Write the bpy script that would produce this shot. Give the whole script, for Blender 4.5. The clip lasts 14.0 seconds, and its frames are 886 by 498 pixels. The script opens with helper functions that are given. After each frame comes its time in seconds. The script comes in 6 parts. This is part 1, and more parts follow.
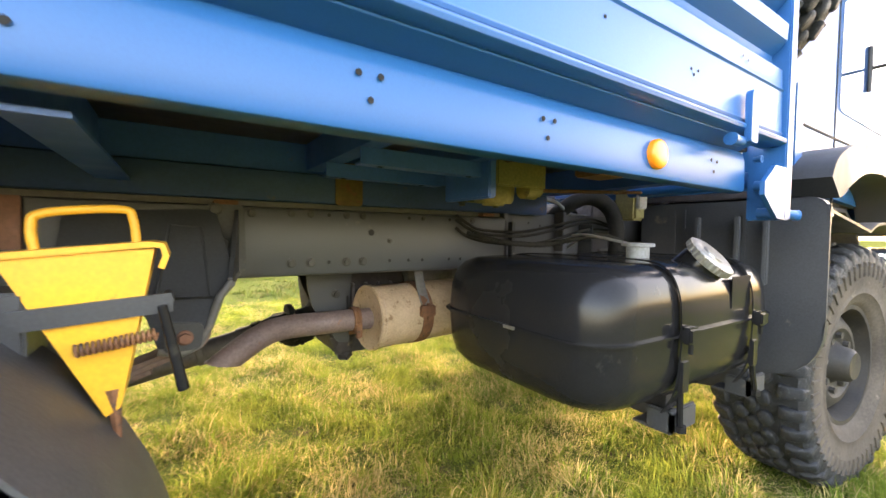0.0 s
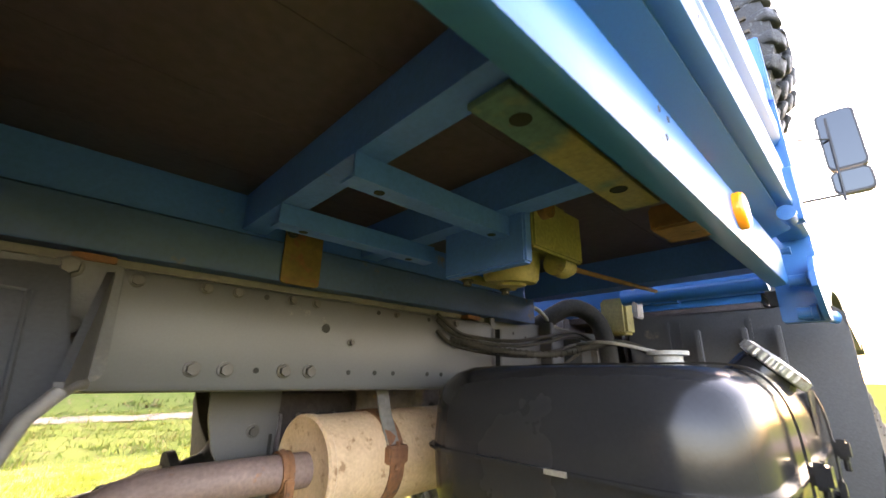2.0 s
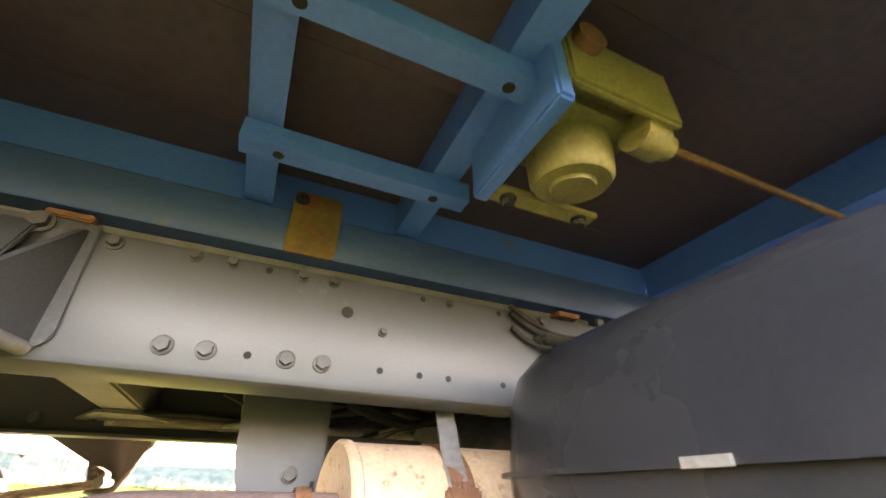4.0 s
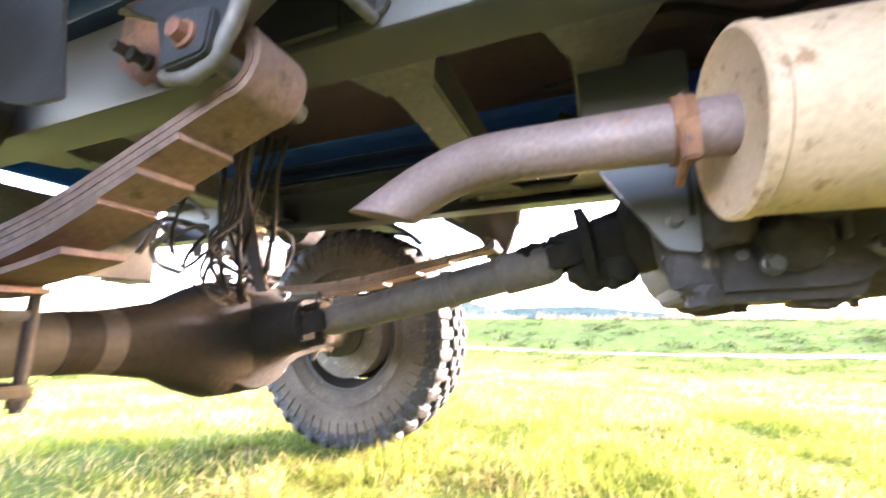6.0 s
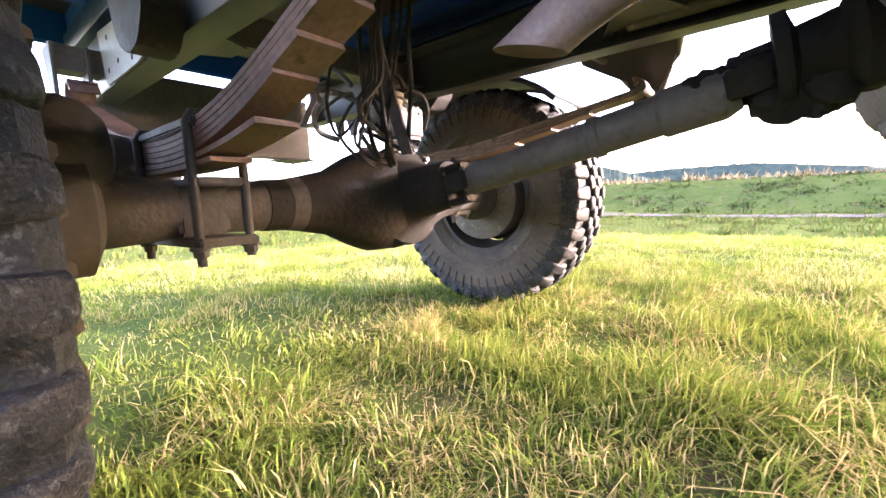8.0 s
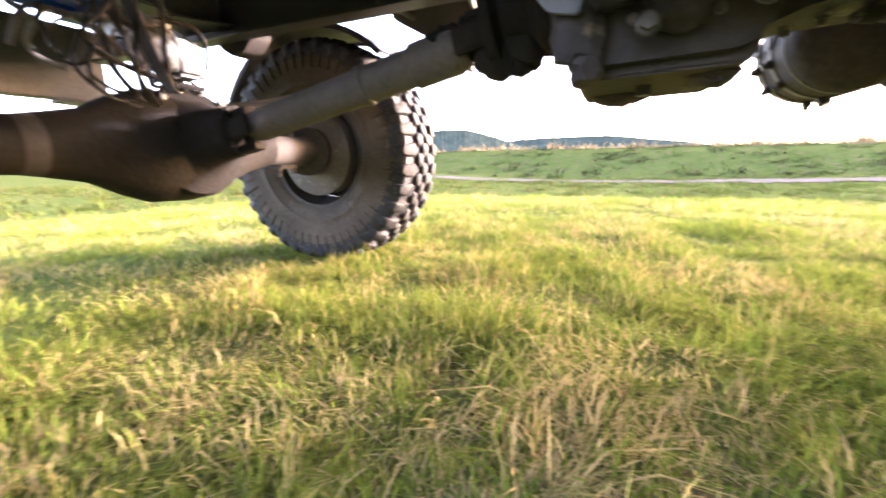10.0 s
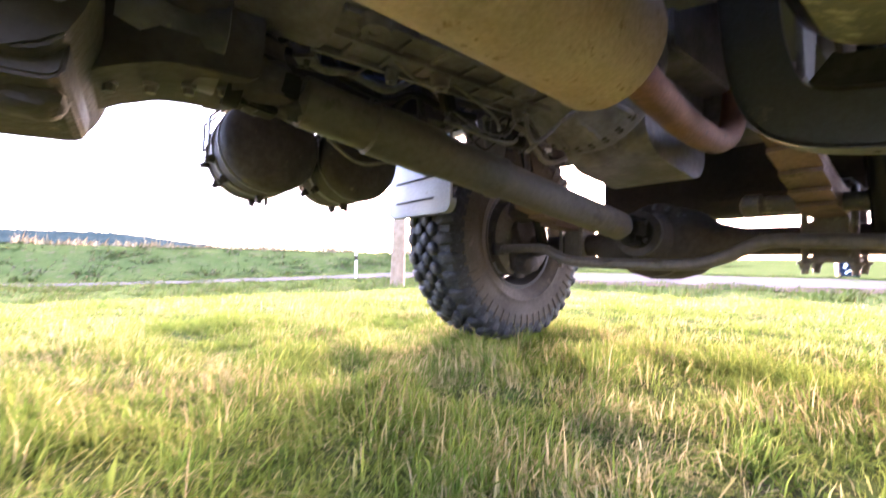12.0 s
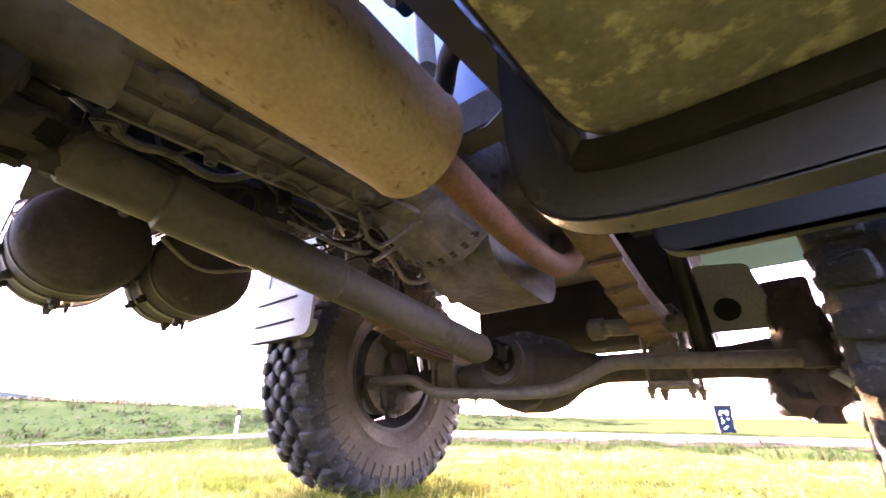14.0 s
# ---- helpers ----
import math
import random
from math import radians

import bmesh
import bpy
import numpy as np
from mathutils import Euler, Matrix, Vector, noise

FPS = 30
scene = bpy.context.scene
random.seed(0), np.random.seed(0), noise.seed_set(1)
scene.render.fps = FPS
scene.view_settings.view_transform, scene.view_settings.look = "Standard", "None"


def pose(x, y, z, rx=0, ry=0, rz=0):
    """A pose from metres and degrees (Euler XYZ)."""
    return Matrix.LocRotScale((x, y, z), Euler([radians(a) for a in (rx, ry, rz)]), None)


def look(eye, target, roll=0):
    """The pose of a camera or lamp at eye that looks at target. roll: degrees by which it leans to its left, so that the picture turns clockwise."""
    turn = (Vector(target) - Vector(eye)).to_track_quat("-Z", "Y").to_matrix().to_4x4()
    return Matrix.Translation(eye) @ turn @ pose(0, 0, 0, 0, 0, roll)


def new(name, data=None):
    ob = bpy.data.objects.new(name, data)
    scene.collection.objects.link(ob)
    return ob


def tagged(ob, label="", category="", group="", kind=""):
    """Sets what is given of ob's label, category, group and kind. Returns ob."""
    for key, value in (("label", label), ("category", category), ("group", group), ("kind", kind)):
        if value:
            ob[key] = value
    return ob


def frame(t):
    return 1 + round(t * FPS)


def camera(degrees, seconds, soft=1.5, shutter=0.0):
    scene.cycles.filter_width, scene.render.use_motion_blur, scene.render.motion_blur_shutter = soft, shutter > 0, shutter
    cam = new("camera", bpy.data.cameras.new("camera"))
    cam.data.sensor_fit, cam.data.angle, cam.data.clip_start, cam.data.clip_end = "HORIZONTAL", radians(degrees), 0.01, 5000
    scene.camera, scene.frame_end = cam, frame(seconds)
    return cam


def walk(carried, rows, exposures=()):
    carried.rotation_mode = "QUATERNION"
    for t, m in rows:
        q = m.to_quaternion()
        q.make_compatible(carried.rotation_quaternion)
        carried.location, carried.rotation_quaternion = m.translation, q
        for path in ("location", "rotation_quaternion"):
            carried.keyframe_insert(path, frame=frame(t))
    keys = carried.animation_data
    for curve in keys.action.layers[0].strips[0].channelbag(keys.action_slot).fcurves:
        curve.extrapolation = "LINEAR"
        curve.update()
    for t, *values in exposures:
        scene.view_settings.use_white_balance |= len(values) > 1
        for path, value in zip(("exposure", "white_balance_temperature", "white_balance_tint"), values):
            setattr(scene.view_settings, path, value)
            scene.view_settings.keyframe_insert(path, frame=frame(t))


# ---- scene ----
cam = camera(95.0, 14.0, shutter=0.4)
PATH = [
    (0, (0.324, -1.679, 1.097), (1.419, -0.007, 1.025), 0.8),
    (0.5, (0.353, -1.576, 1.022), (1.568, 0.012, 1.078), 1.1),
    (1, (0.399, -1.479, 0.993), (1.681, 0.041, 1.208), 1.1),
    (1.5, (0.377, -1.4, 1.035), (1.694, 0.053, 1.429), 1.1),
    (2, (0.405, -1.307, 1.006), (1.715, 0.081, 1.603), 1.0),
    (2.2, (0.454, -1.275, 0.984), (1.742, 0.095, 1.665), 1.0),
    (4.3, (0.766, -1.105, 0.815), (1.3, 0.516, 1.858), 0.9),
    (4.5, (0.793, -1.076, 0.794), (1.21, 0.601, 1.801), 1.3),
    (5, (0.803, -0.973, 0.708), (0.853, 0.846, 1.538), 1.5),
    (5.5, (0.761, -0.941, 0.661), (0.446, 0.949, 1.234), 0.7),
    (6, (0.713, -0.913, 0.574), (0.017, 0.925, 0.946), -0.3),
    (6.5, (0.679, -0.94, 0.533), (-0.318, 0.789, 0.663), -0.5),
    (7, (0.661, -0.949, 0.527), (-0.514, 0.669, 0.503), -0.9),
    (7.2, (0.658, -0.948, 0.529), (-0.571, 0.627, 0.445), -1.4),
    (9.3, (0.807, -0.909, 0.549), (-0.365, 0.673, 0.194), -1.6),
    (9.5, (0.833, -0.92, 0.528), (-0.273, 0.709, 0.177), -2.1),
    (10, (0.924, -0.849, 0.49), (0.17, 0.953, 0.06), -1.5),
    (10.5, (1.026, -0.807, 0.47), (0.73, 1.117, 0.011), -1.3),
    (11, (1.098, -0.771, 0.461), (1.36, 1.16, 0.011), -0.6),
    (11.5, (1.126, -0.736, 0.444), (1.993, 1.039, 0.13), 0.6),
    (12, (1.16, -0.683, 0.433), (2.389, 0.894, 0.474), 0.4),
    (12.5, (1.216, -0.68, 0.42), (2.455, 0.827, 0.857), 0.3),
    (13, (1.274, -0.683, 0.391), (2.535, 0.729, 1.034), 0.4),
    (13.5, (1.358, -0.688, 0.354), (2.69, 0.61, 1.089), 0.3),
    (14, (1.386, -0.737, 0.339), (2.8, 0.456, 1.101), 0.5),
]
EXPOSURES = [(0, 4.45, 7200, 26), (1.0, 4.6, 7500, 28), (2.2, 5.25, 7050, 32), (4.3, 6.4, 6950, 38), (5.2, 6.68, 6350, 36), (6.3, 5.4, 5600, 33), (7.2, 4.85, 5500, 36), (9.5, 4.6, 5900, 36), (11, 4.55, 5400, 40), (12.2, 5.03, 5300, 48), (14, 5.3, 5650, 58)]
walk(cam, [(t, look(eye, target, roll)) for t, eye, target, roll in PATH], EXPOSURES)

# ---------------------------------------------------------------- world and sun
SUN_AZ, SUN_EL = 37.5, 10.5
world = bpy.data.worlds.new("world")
scene.world = world
world.use_nodes = True
wn = world.node_tree.nodes
sky = wn.new("ShaderNodeTexSky")
sky.sky_type = "NISHITA"
sky.sun_disc = False
sky.sun_elevation = radians(SUN_EL)
sky.sun_rotation = radians(90 - SUN_AZ)
sky.air_density, sky.dust_density, sky.ozone_density = 1.0, 3.5, 0.0
wn["Background"].inputs["Strength"].default_value = 0.15
world.node_tree.links.new(sky.outputs[0], wn["Background"].inputs["Color"])
sun_dir = Vector((math.cos(radians(SUN_EL)) * math.cos(radians(SUN_AZ)), math.cos(radians(SUN_EL)) * math.sin(radians(SUN_AZ)), math.sin(radians(SUN_EL))))
sun = new("sun", bpy.data.lights.new("sun", "SUN"))
sun.data.energy, sun.data.angle, sun.data.color = 0.98, radians(0.6), (1.0, 0.92, 0.78)
sun.matrix_world = look(sun_dir * 60, (0, 0, 0))


# ---------------------------------------------------------------- materials
def material(name, a, b=None, rough=0.6, metal=0.0, scale=6.0, fine=60.0, bump=0.15, c=None, c_amount=0.35, spread=0.18, rough_var=0.15, coat=0.0, mid=0.5, per_object=0.0, grit=1.0, spec=0.5):
    """Two tones mixed by coarse noise, a third in patches (wear, rust, mud), fine grain and relief."""
    m = bpy.data.materials.new(name)
    m.use_nodes = True
    nt = m.node_tree
    n, l = nt.nodes, nt.links
    p = n["Principled BSDF"]
    tc = n.new("ShaderNodeTexCoord")
    big = n.new("ShaderNodeTexNoise")
    big.inputs["Scale"].default_value, big.inputs["Detail"].default_value = scale, 6
    l.new(tc.outputs["Object"], big.inputs["Vector"])
    ramp = n.new("ShaderNodeMapRange")
    ramp.inputs["From Min"].default_value, ramp.inputs["From Max"].default_value = mid - spread, mid + spread
    l.new(big.outputs["Fac"], ramp.inputs["Value"])
    mix = n.new("ShaderNodeMix")
    mix.data_type = "RGBA"
    mix.inputs["A"].default_value = (*a, 1)
    mix.inputs["B"].default_value = (*(b or [v * 0.8 for v in a]), 1)
    l.new(ramp.outputs["Result"], mix.inputs["Factor"])
    grain = n.new("ShaderNodeTexNoise")
    grain.inputs["Scale"].default_value, grain.inputs["Detail"].default_value = fine, 5
    l.new(tc.outputs["Object"], grain.inputs["Vector"])
    out = mix.outputs["Result"]
    if c:
        patch = n.new("ShaderNodeTexNoise")
        patch.inputs["Scale"].default_value, patch.inputs["Detail"].default_value, patch.inputs["Roughness"].default_value = scale * 2.3, 9, 0.65
        l.new(tc.outputs["Object"], patch.inputs["Vector"])
        cut = n.new("ShaderNodeMapRange")
        cut.inputs["From Min"].default_value, cut.inputs["From Max"].default_value = 0.72 - c_amount * 0.5, 0.80 - c_amount * 0.5
        l.new(patch.outputs["Fac"], cut.inputs["Value"])
        mc = n.new("ShaderNodeMix")
        mc.data_type = "RGBA"
        mc.inputs["B"].default_value = (*c, 1)
        l.new(out, mc.inputs["A"])
        l.new(cut.outputs["Result"], mc.inputs["Factor"])
        out = mc.outputs["Result"]
    gm = n.new("ShaderNodeMapRange")
    gm.inputs["From Min"].default_value, gm.inputs["From Max"].default_value = 0.3, 0.7
    gm.inputs["To Min"].default_value, gm.inputs["To Max"].default_value = 1 - 0.2 * grit, 1 + 0.15 * grit
    l.new(grain.outputs["Fac"], gm.inputs["Value"])
    shade = n.new("ShaderNodeVectorMath")
    shade.operation = "SCALE"
    l.new(out, shade.inputs[0])
    l.new(gm.outputs["Result"], shade.inputs["Scale"])
    out = shade.outputs[0]
    if per_object:
        info = n.new("ShaderNodeObjectInfo")
        pr = n.new("ShaderNodeMapRange")
        pr.inputs["To Min"].default_value, pr.inputs["To Max"].default_value = 1 - per_object, 1 + per_object
        l.new(info.outputs["Random"], pr.inputs["Value"])
        s2 = n.new("ShaderNodeVectorMath")
        s2.operation = "SCALE"
        l.new(out, s2.inputs[0])
        l.new(pr.outputs["Result"], s2.inputs["Scale"])
        out = s2.outputs[0]
    l.new(out, p.inputs["Base Color"])
    rm = n.new("ShaderNodeMapRange")
    rm.inputs["From Min"].default_value, rm.inputs["From Max"].default_value = 0.3, 0.7
    rm.inputs["To Min"].default_value, rm.inputs["To Max"].default_value = max(rough - rough_var, 0.05), min(rough + rough_var, 1)
    l.new(big.outputs["Fac"], rm.inputs["Value"])
    l.new(rm.outputs["Result"], p.inputs["Roughness"])
    p.inputs["Metallic"].default_value = metal
    p.inputs["Coat Weight"].default_value = coat
    p.inputs["Specular IOR Level"].default_value = spec
    if bump:
        bp = n.new("ShaderNodeBump")
        bp.inputs["Strength"].default_value, bp.inputs["Distance"].default_value = bump, 0.004
        l.new(grain.outputs["Fac"], bp.inputs["Height"])
        l.new(bp.outputs["Normal"], p.inputs["Normal"])
    return m


BLUE = material("blue_paint", (0.013, 0.106, 0.305), (0.012, 0.095, 0.275), 0.36, scale=1.2, fine=260, bump=0.02, c=(0.03, 0.125, 0.34), c_amount=0.05, rough_var=0.06, coat=0.08, grit=0.25, spec=0.35)
# bed blue with the light on the beams put into the colour; rust patches
BLUE_UNDER = material("blue_paint_lit", (0.058, 0.165, 0.58), (0.05, 0.138, 0.49), 0.45, scale=5, fine=120, bump=0.08, c=(0.17, 0.11, 0.05), c_amount=0.10, grit=0.5)
CAMO = material("old_camouflage_paint", (0.24, 0.19, 0.08), (0.06, 0.12, 0.13), 0.6, scale=9, fine=120, c=(0.15, 0.07, 0.03), c_amount=0.15, spread=0.06)
# darker copy of the beam blue for the subframe, with brown scuffs
SUBBLUE = material("darker_scuffed_blue", (0.034, 0.078, 0.26), (0.030, 0.062, 0.18), 0.5, scale=3.5, fine=110, bump=0.1, c=(0.13, 0.085, 0.045), c_amount=0.22, grit=0.6)
YELLOWRUST = material("rust_streaked_yellow_paint", (0.19, 0.115, 0.028), (0.125, 0.066, 0.022), 0.6, scale=14, fine=120, c=(0.20, 0.065, 0.03), c_amount=0.35)
OLIVE = material("yellow_olive_paint", (0.25, 0.205, 0.07), (0.18, 0.15, 0.055), 0.5, scale=11, fine=130, c=(0.12, 0.06, 0.03), c_amount=0.22)
FRAME = material("frame_grey_paint", (0.060, 0.063, 0.070), (0.054, 0.056, 0.061), 0.46, 0.0, scale=2.2, fine=240, bump=0.03, c=(0.21, 0.19, 0.16), c_amount=0.03, rough_var=0.05, spread=0.35, grit=0.3)
CHASSIS = material("dusty_black_chassis", (0.092, 0.089, 0.09), (0.135, 0.126, 0.12), 0.6, scale=6, fine=80, bump=0.2, c=(0.22, 0.175, 0.12), c_amount=0.2)
GREASE = material("oily_dirty_castings", (0.072, 0.066, 0.063), (0.14, 0.125, 0.113), 0.66, scale=9, fine=60, bump=0.7, c=(0.24, 0.205, 0.155), c_amount=0.26, rough_var=0.25)
CASTING = material("oil_streaked_casting", (0.062, 0.058, 0.066), (0.19, 0.172, 0.186), 0.6, scale=8, fine=50, bump=0.9, c=(0.20, 0.165, 0.12), c_amount=0.16, rough_var=0.2, spread=0.12)
AXLE = material("dusty_axle_casting", (0.031, 0.030, 0.030), (0.054, 0.051, 0.049), 0.72, scale=7, fine=60, bump=0.6, c=(0.095, 0.085, 0.073), c_amount=0.2, rough_var=0.2, spec=0.3)
SHAFT = material("dirty_shaft_steel", (0.068, 0.061, 0.058), (0.10, 0.087, 0.079), 0.6, scale=8, fine=60, bump=0.3, c=(0.05, 0.045, 0.04), c_amount=0.3)
OILY = material("black_oily_casting", (0.030, 0.027, 0.030), (0.064, 0.056, 0.059), 0.74, scale=9, fine=60, bump=0.6, c=(0.13, 0.108, 0.08), c_amount=0.16, rough_var=0.1, spec=0.25)
BLACK = material("black_gloss_paint", (0.009, 0.009, 0.010), (0.015, 0.015, 0.016), 0.19, scale=3.2, fine=160, bump=0.04, c=(0.04, 0.038, 0.034), c_amount=0.16, rough_var=0.10, coat=0.03, grit=0.5, spec=0.2)
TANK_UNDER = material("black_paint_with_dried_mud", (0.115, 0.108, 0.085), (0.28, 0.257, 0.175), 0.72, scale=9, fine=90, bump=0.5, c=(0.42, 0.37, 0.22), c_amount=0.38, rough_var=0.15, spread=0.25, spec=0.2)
MUDGUARD = material("black_plastic_mudguard", (0.026, 0.029, 0.034), (0.035, 0.037, 0.041), 0.5, scale=4, fine=180, bump=0.15, c=(0.12, 0.105, 0.075), c_amount=0.12)
MUDGREY = material("grey_mudguard", (0.30, 0.31, 0.32), (0.24, 0.25, 0.26), 0.5, scale=5, fine=120, bump=0.1, c=(0.12, 0.11, 0.09), c_amount=0.15)
RUBBER = material("tyre_rubber", (0.009, 0.0105, 0.0135), (0.021, 0.0235, 0.028), 0.62, scale=34, fine=220, bump=0.9, c=(0.066, 0.071, 0.080), c_amount=0.3, grit=1.6, rough_var=0.2, spec=0.35)
SIDEWALL = material("dusty_tyre_sidewall", (0.092, 0.078, 0.064), (0.056, 0.048, 0.041), 0.88, scale=5, fine=90, bump=0.3, c=(0.14, 0.118, 0.092), c_amount=0.22, spec=0.15)
RIM = material("black_rim_paint", (0.018, 0.017, 0.016), (0.035, 0.031, 0.027), 0.6, scale=9, fine=90, c=(0.09, 0.075, 0.055), c_amount=0.18, spec=0.3)
RUST_SPRING = material("rusty_leaf_spring", (0.205, 0.132, 0.108), (0.14, 0.093, 0.075), 0.75, scale=7, fine=90, bump=0.3, c=(0.08, 0.06, 0.045), c_amount=0.3, per_object=0.15)
RUST = material("rust", (0.21, 0.09, 0.035), (0.12, 0.05, 0.025), 0.8, scale=16, fine=110, bump=0.4, c=(0.05, 0.035, 0.03), c_amount=0.3)
PIPE = material("heat_tinted_pipe", (0.21, 0.145, 0.13), (0.155, 0.108, 0.098), 0.62, 0.1, scale=7, fine=130, bump=0.4, c=(0.26, 0.11, 0.04), c_amount=0.12)
DOWNPIPE = material("rusty_downpipe", (0.20, 0.085, 0.05), (0.15, 0.07, 0.045), 0.7, scale=8, fine=90, bump=0.3, c=(0.07, 0.045, 0.035), c_amount=0.25)
MUFFLER = material("tan_aluminised_muffler", (0.54, 0.38, 0.255), (0.44, 0.315, 0.2), 0.5, 0.1, scale=13, fine=120, bump=0.2, c=(0.26, 0.155, 0.085), c_amount=0.28, grit=0.7, spread=0.25)
STEEL = material("bare_steel", (0.42, 0.41, 0.39), (0.3, 0.28, 0.25), 0.42, 0.8, scale=14, fine=120, c=(0.2, 0.12, 0.07), c_amount=0.2)
BOLT = material("bolt_steel", (0.050, 0.048, 0.046), (0.038, 0.036, 0.034), 0.5, 0.3, scale=40, fine=160, c=(0.22, 0.12, 0.05), c_amount=0.15, per_object=0.2)
# black for drawn-in shade: holes, slots, seams and pressed lines
HOLE = material("hole_shadow_black", (0.006, 0.006, 0.006), (0.01, 0.01, 0.01), 0.9, bump=0)
CHOCK = material("yellow_chock_paint", (0.74, 0.385, 0.02), (0.66, 0.32, 0.018), 0.45, scale=7, fine=160, bump=0.05, c=(0.26, 0.10, 0.03), c_amount=0.18, grit=0.4)
FLOOR = material("dark_brown_plywood", (0.052, 0.031, 0.043), (0.068, 0.042, 0.055), 0.5, scale=3, fine=60, bump=0.15, c=(0.075, 0.05, 0.06), c_amount=0.12)
HOSE = material("black_hose", (0.016, 0.016, 0.016), (0.03, 0.028, 0.025), 0.85, scale=20, fine=120, c=(0.09, 0.07, 0.045), c_amount=0.1, rough_var=0.05, spec=0.15)
TAR = material("wet_black_oil_coat", (0.010, 0.010, 0.010), (0.02, 0.018, 0.016), 0.8, scale=9, fine=60, bump=0.6, c=(0.028, 0.024, 0.02), c_amount=0.14, rough_var=0.1, spec=0.15)
PALEHOSE = material("pale_nylon_line", (0.2, 0.185, 0.15), (0.12, 0.11, 0.09), 0.6, scale=20, fine=120)
ALU = material("cast_aluminium", (0.22, 0.22, 0.21), (0.12, 0.115, 0.105), 0.6, 0.4, scale=16, fine=90, bump=0.3, c=(0.1, 0.08, 0.06), c_amount=0.3)
WOOD = material("weathered_post_wood", (0.24, 0.16, 0.09), (0.17, 0.11, 0.06), 0.85, scale=9, fine=60, bump=0.5)
WHITE = material("white_plastic", (0.75, 0.75, 0.73), (0.66, 0.66, 0.64), 0.5, scale=6, fine=80, bump=0.05)
BINBLUE = material("dark_blue_plastic", (0.008, 0.014, 0.026), (0.007, 0.012, 0.022), 0.5, scale=1.2, fine=260, bump=0.02, c=(0.012, 0.02, 0.035), c_amount=0.05, rough_var=0.06, spec=0.08)
ASPHALT = material("pale_asphalt", (0.088, 0.079, 0.076), (0.105, 0.095, 0.09), 0.9, scale=1.4, fine=40, bump=0.4, c=(0.12, 0.105, 0.093), c_amount=0.25, spec=0.0)
DIRT = material("trodden_dirt", (0.082, 0.063, 0.048), (0.06, 0.047, 0.034), 0.95, scale=1.2, fine=22, bump=0.6, c=(0.07, 0.085, 0.03), c_amount=0.3, spec=0.0)
TREES = material("distant_trees", (0.026, 0.038, 0.032), (0.052, 0.066, 0.052), 0.95, scale=0.12, fine=1.2, bump=0, c=(0.085, 0.085, 0.055), c_amount=0.2, spec=0.03)
DRYGRASS = material("dry_tall_grass", (0.26, 0.185, 0.10), (0.17, 0.13, 0.065), 0.9, scale=0.7, fine=10, bump=0, spec=0.1)
SOIL = material("field_ground", (0.05, 0.07, 0.018), (0.07, 0.085, 0.026), 0.95, scale=1.1, fine=18, bump=0.6, c=(0.10, 0.08, 0.045), c_amount=0.3, spec=0.0)

glass = bpy.data.materials.new("mirror_glass")
glass.use_nodes = True
glass.node_tree.nodes["Principled BSDF"].inputs["Metallic"].default_value = 1
glass.node_tree.nodes["Principled BSDF"].inputs["Roughness"].default_value = 0.03
glass.node_tree.nodes["Principled BSDF"].inputs["Base Color"].default_value = (0.035, 0.04, 0.045, 1)
LENS = bpy.data.materials.new("amber_lens")
LENS.use_nodes = True
lp = LENS.node_tree.nodes["Principled BSDF"]
lp.inputs["Base Color"].default_value, lp.inputs["Roughness"].default_value = (0.9, 0.26, 0.01, 1), 0.25
lp.inputs["Subsurface Weight"].default_value = 0.4
lp.inputs["Subsurface Radius"].default_value = (0.02, 0.01, 0.004)
PANE = bpy.data.materials.new("cab_window_glass")
PANE.use_nodes = True
pp = PANE.node_tree.nodes["Principled BSDF"]
pp.inputs["Base Color"].default_value, pp.inputs["Roughness"].default_value, pp.inputs["Transmission Weight"].default_value = (0.85, 0.9, 0.9, 1), 0.02, 1.0


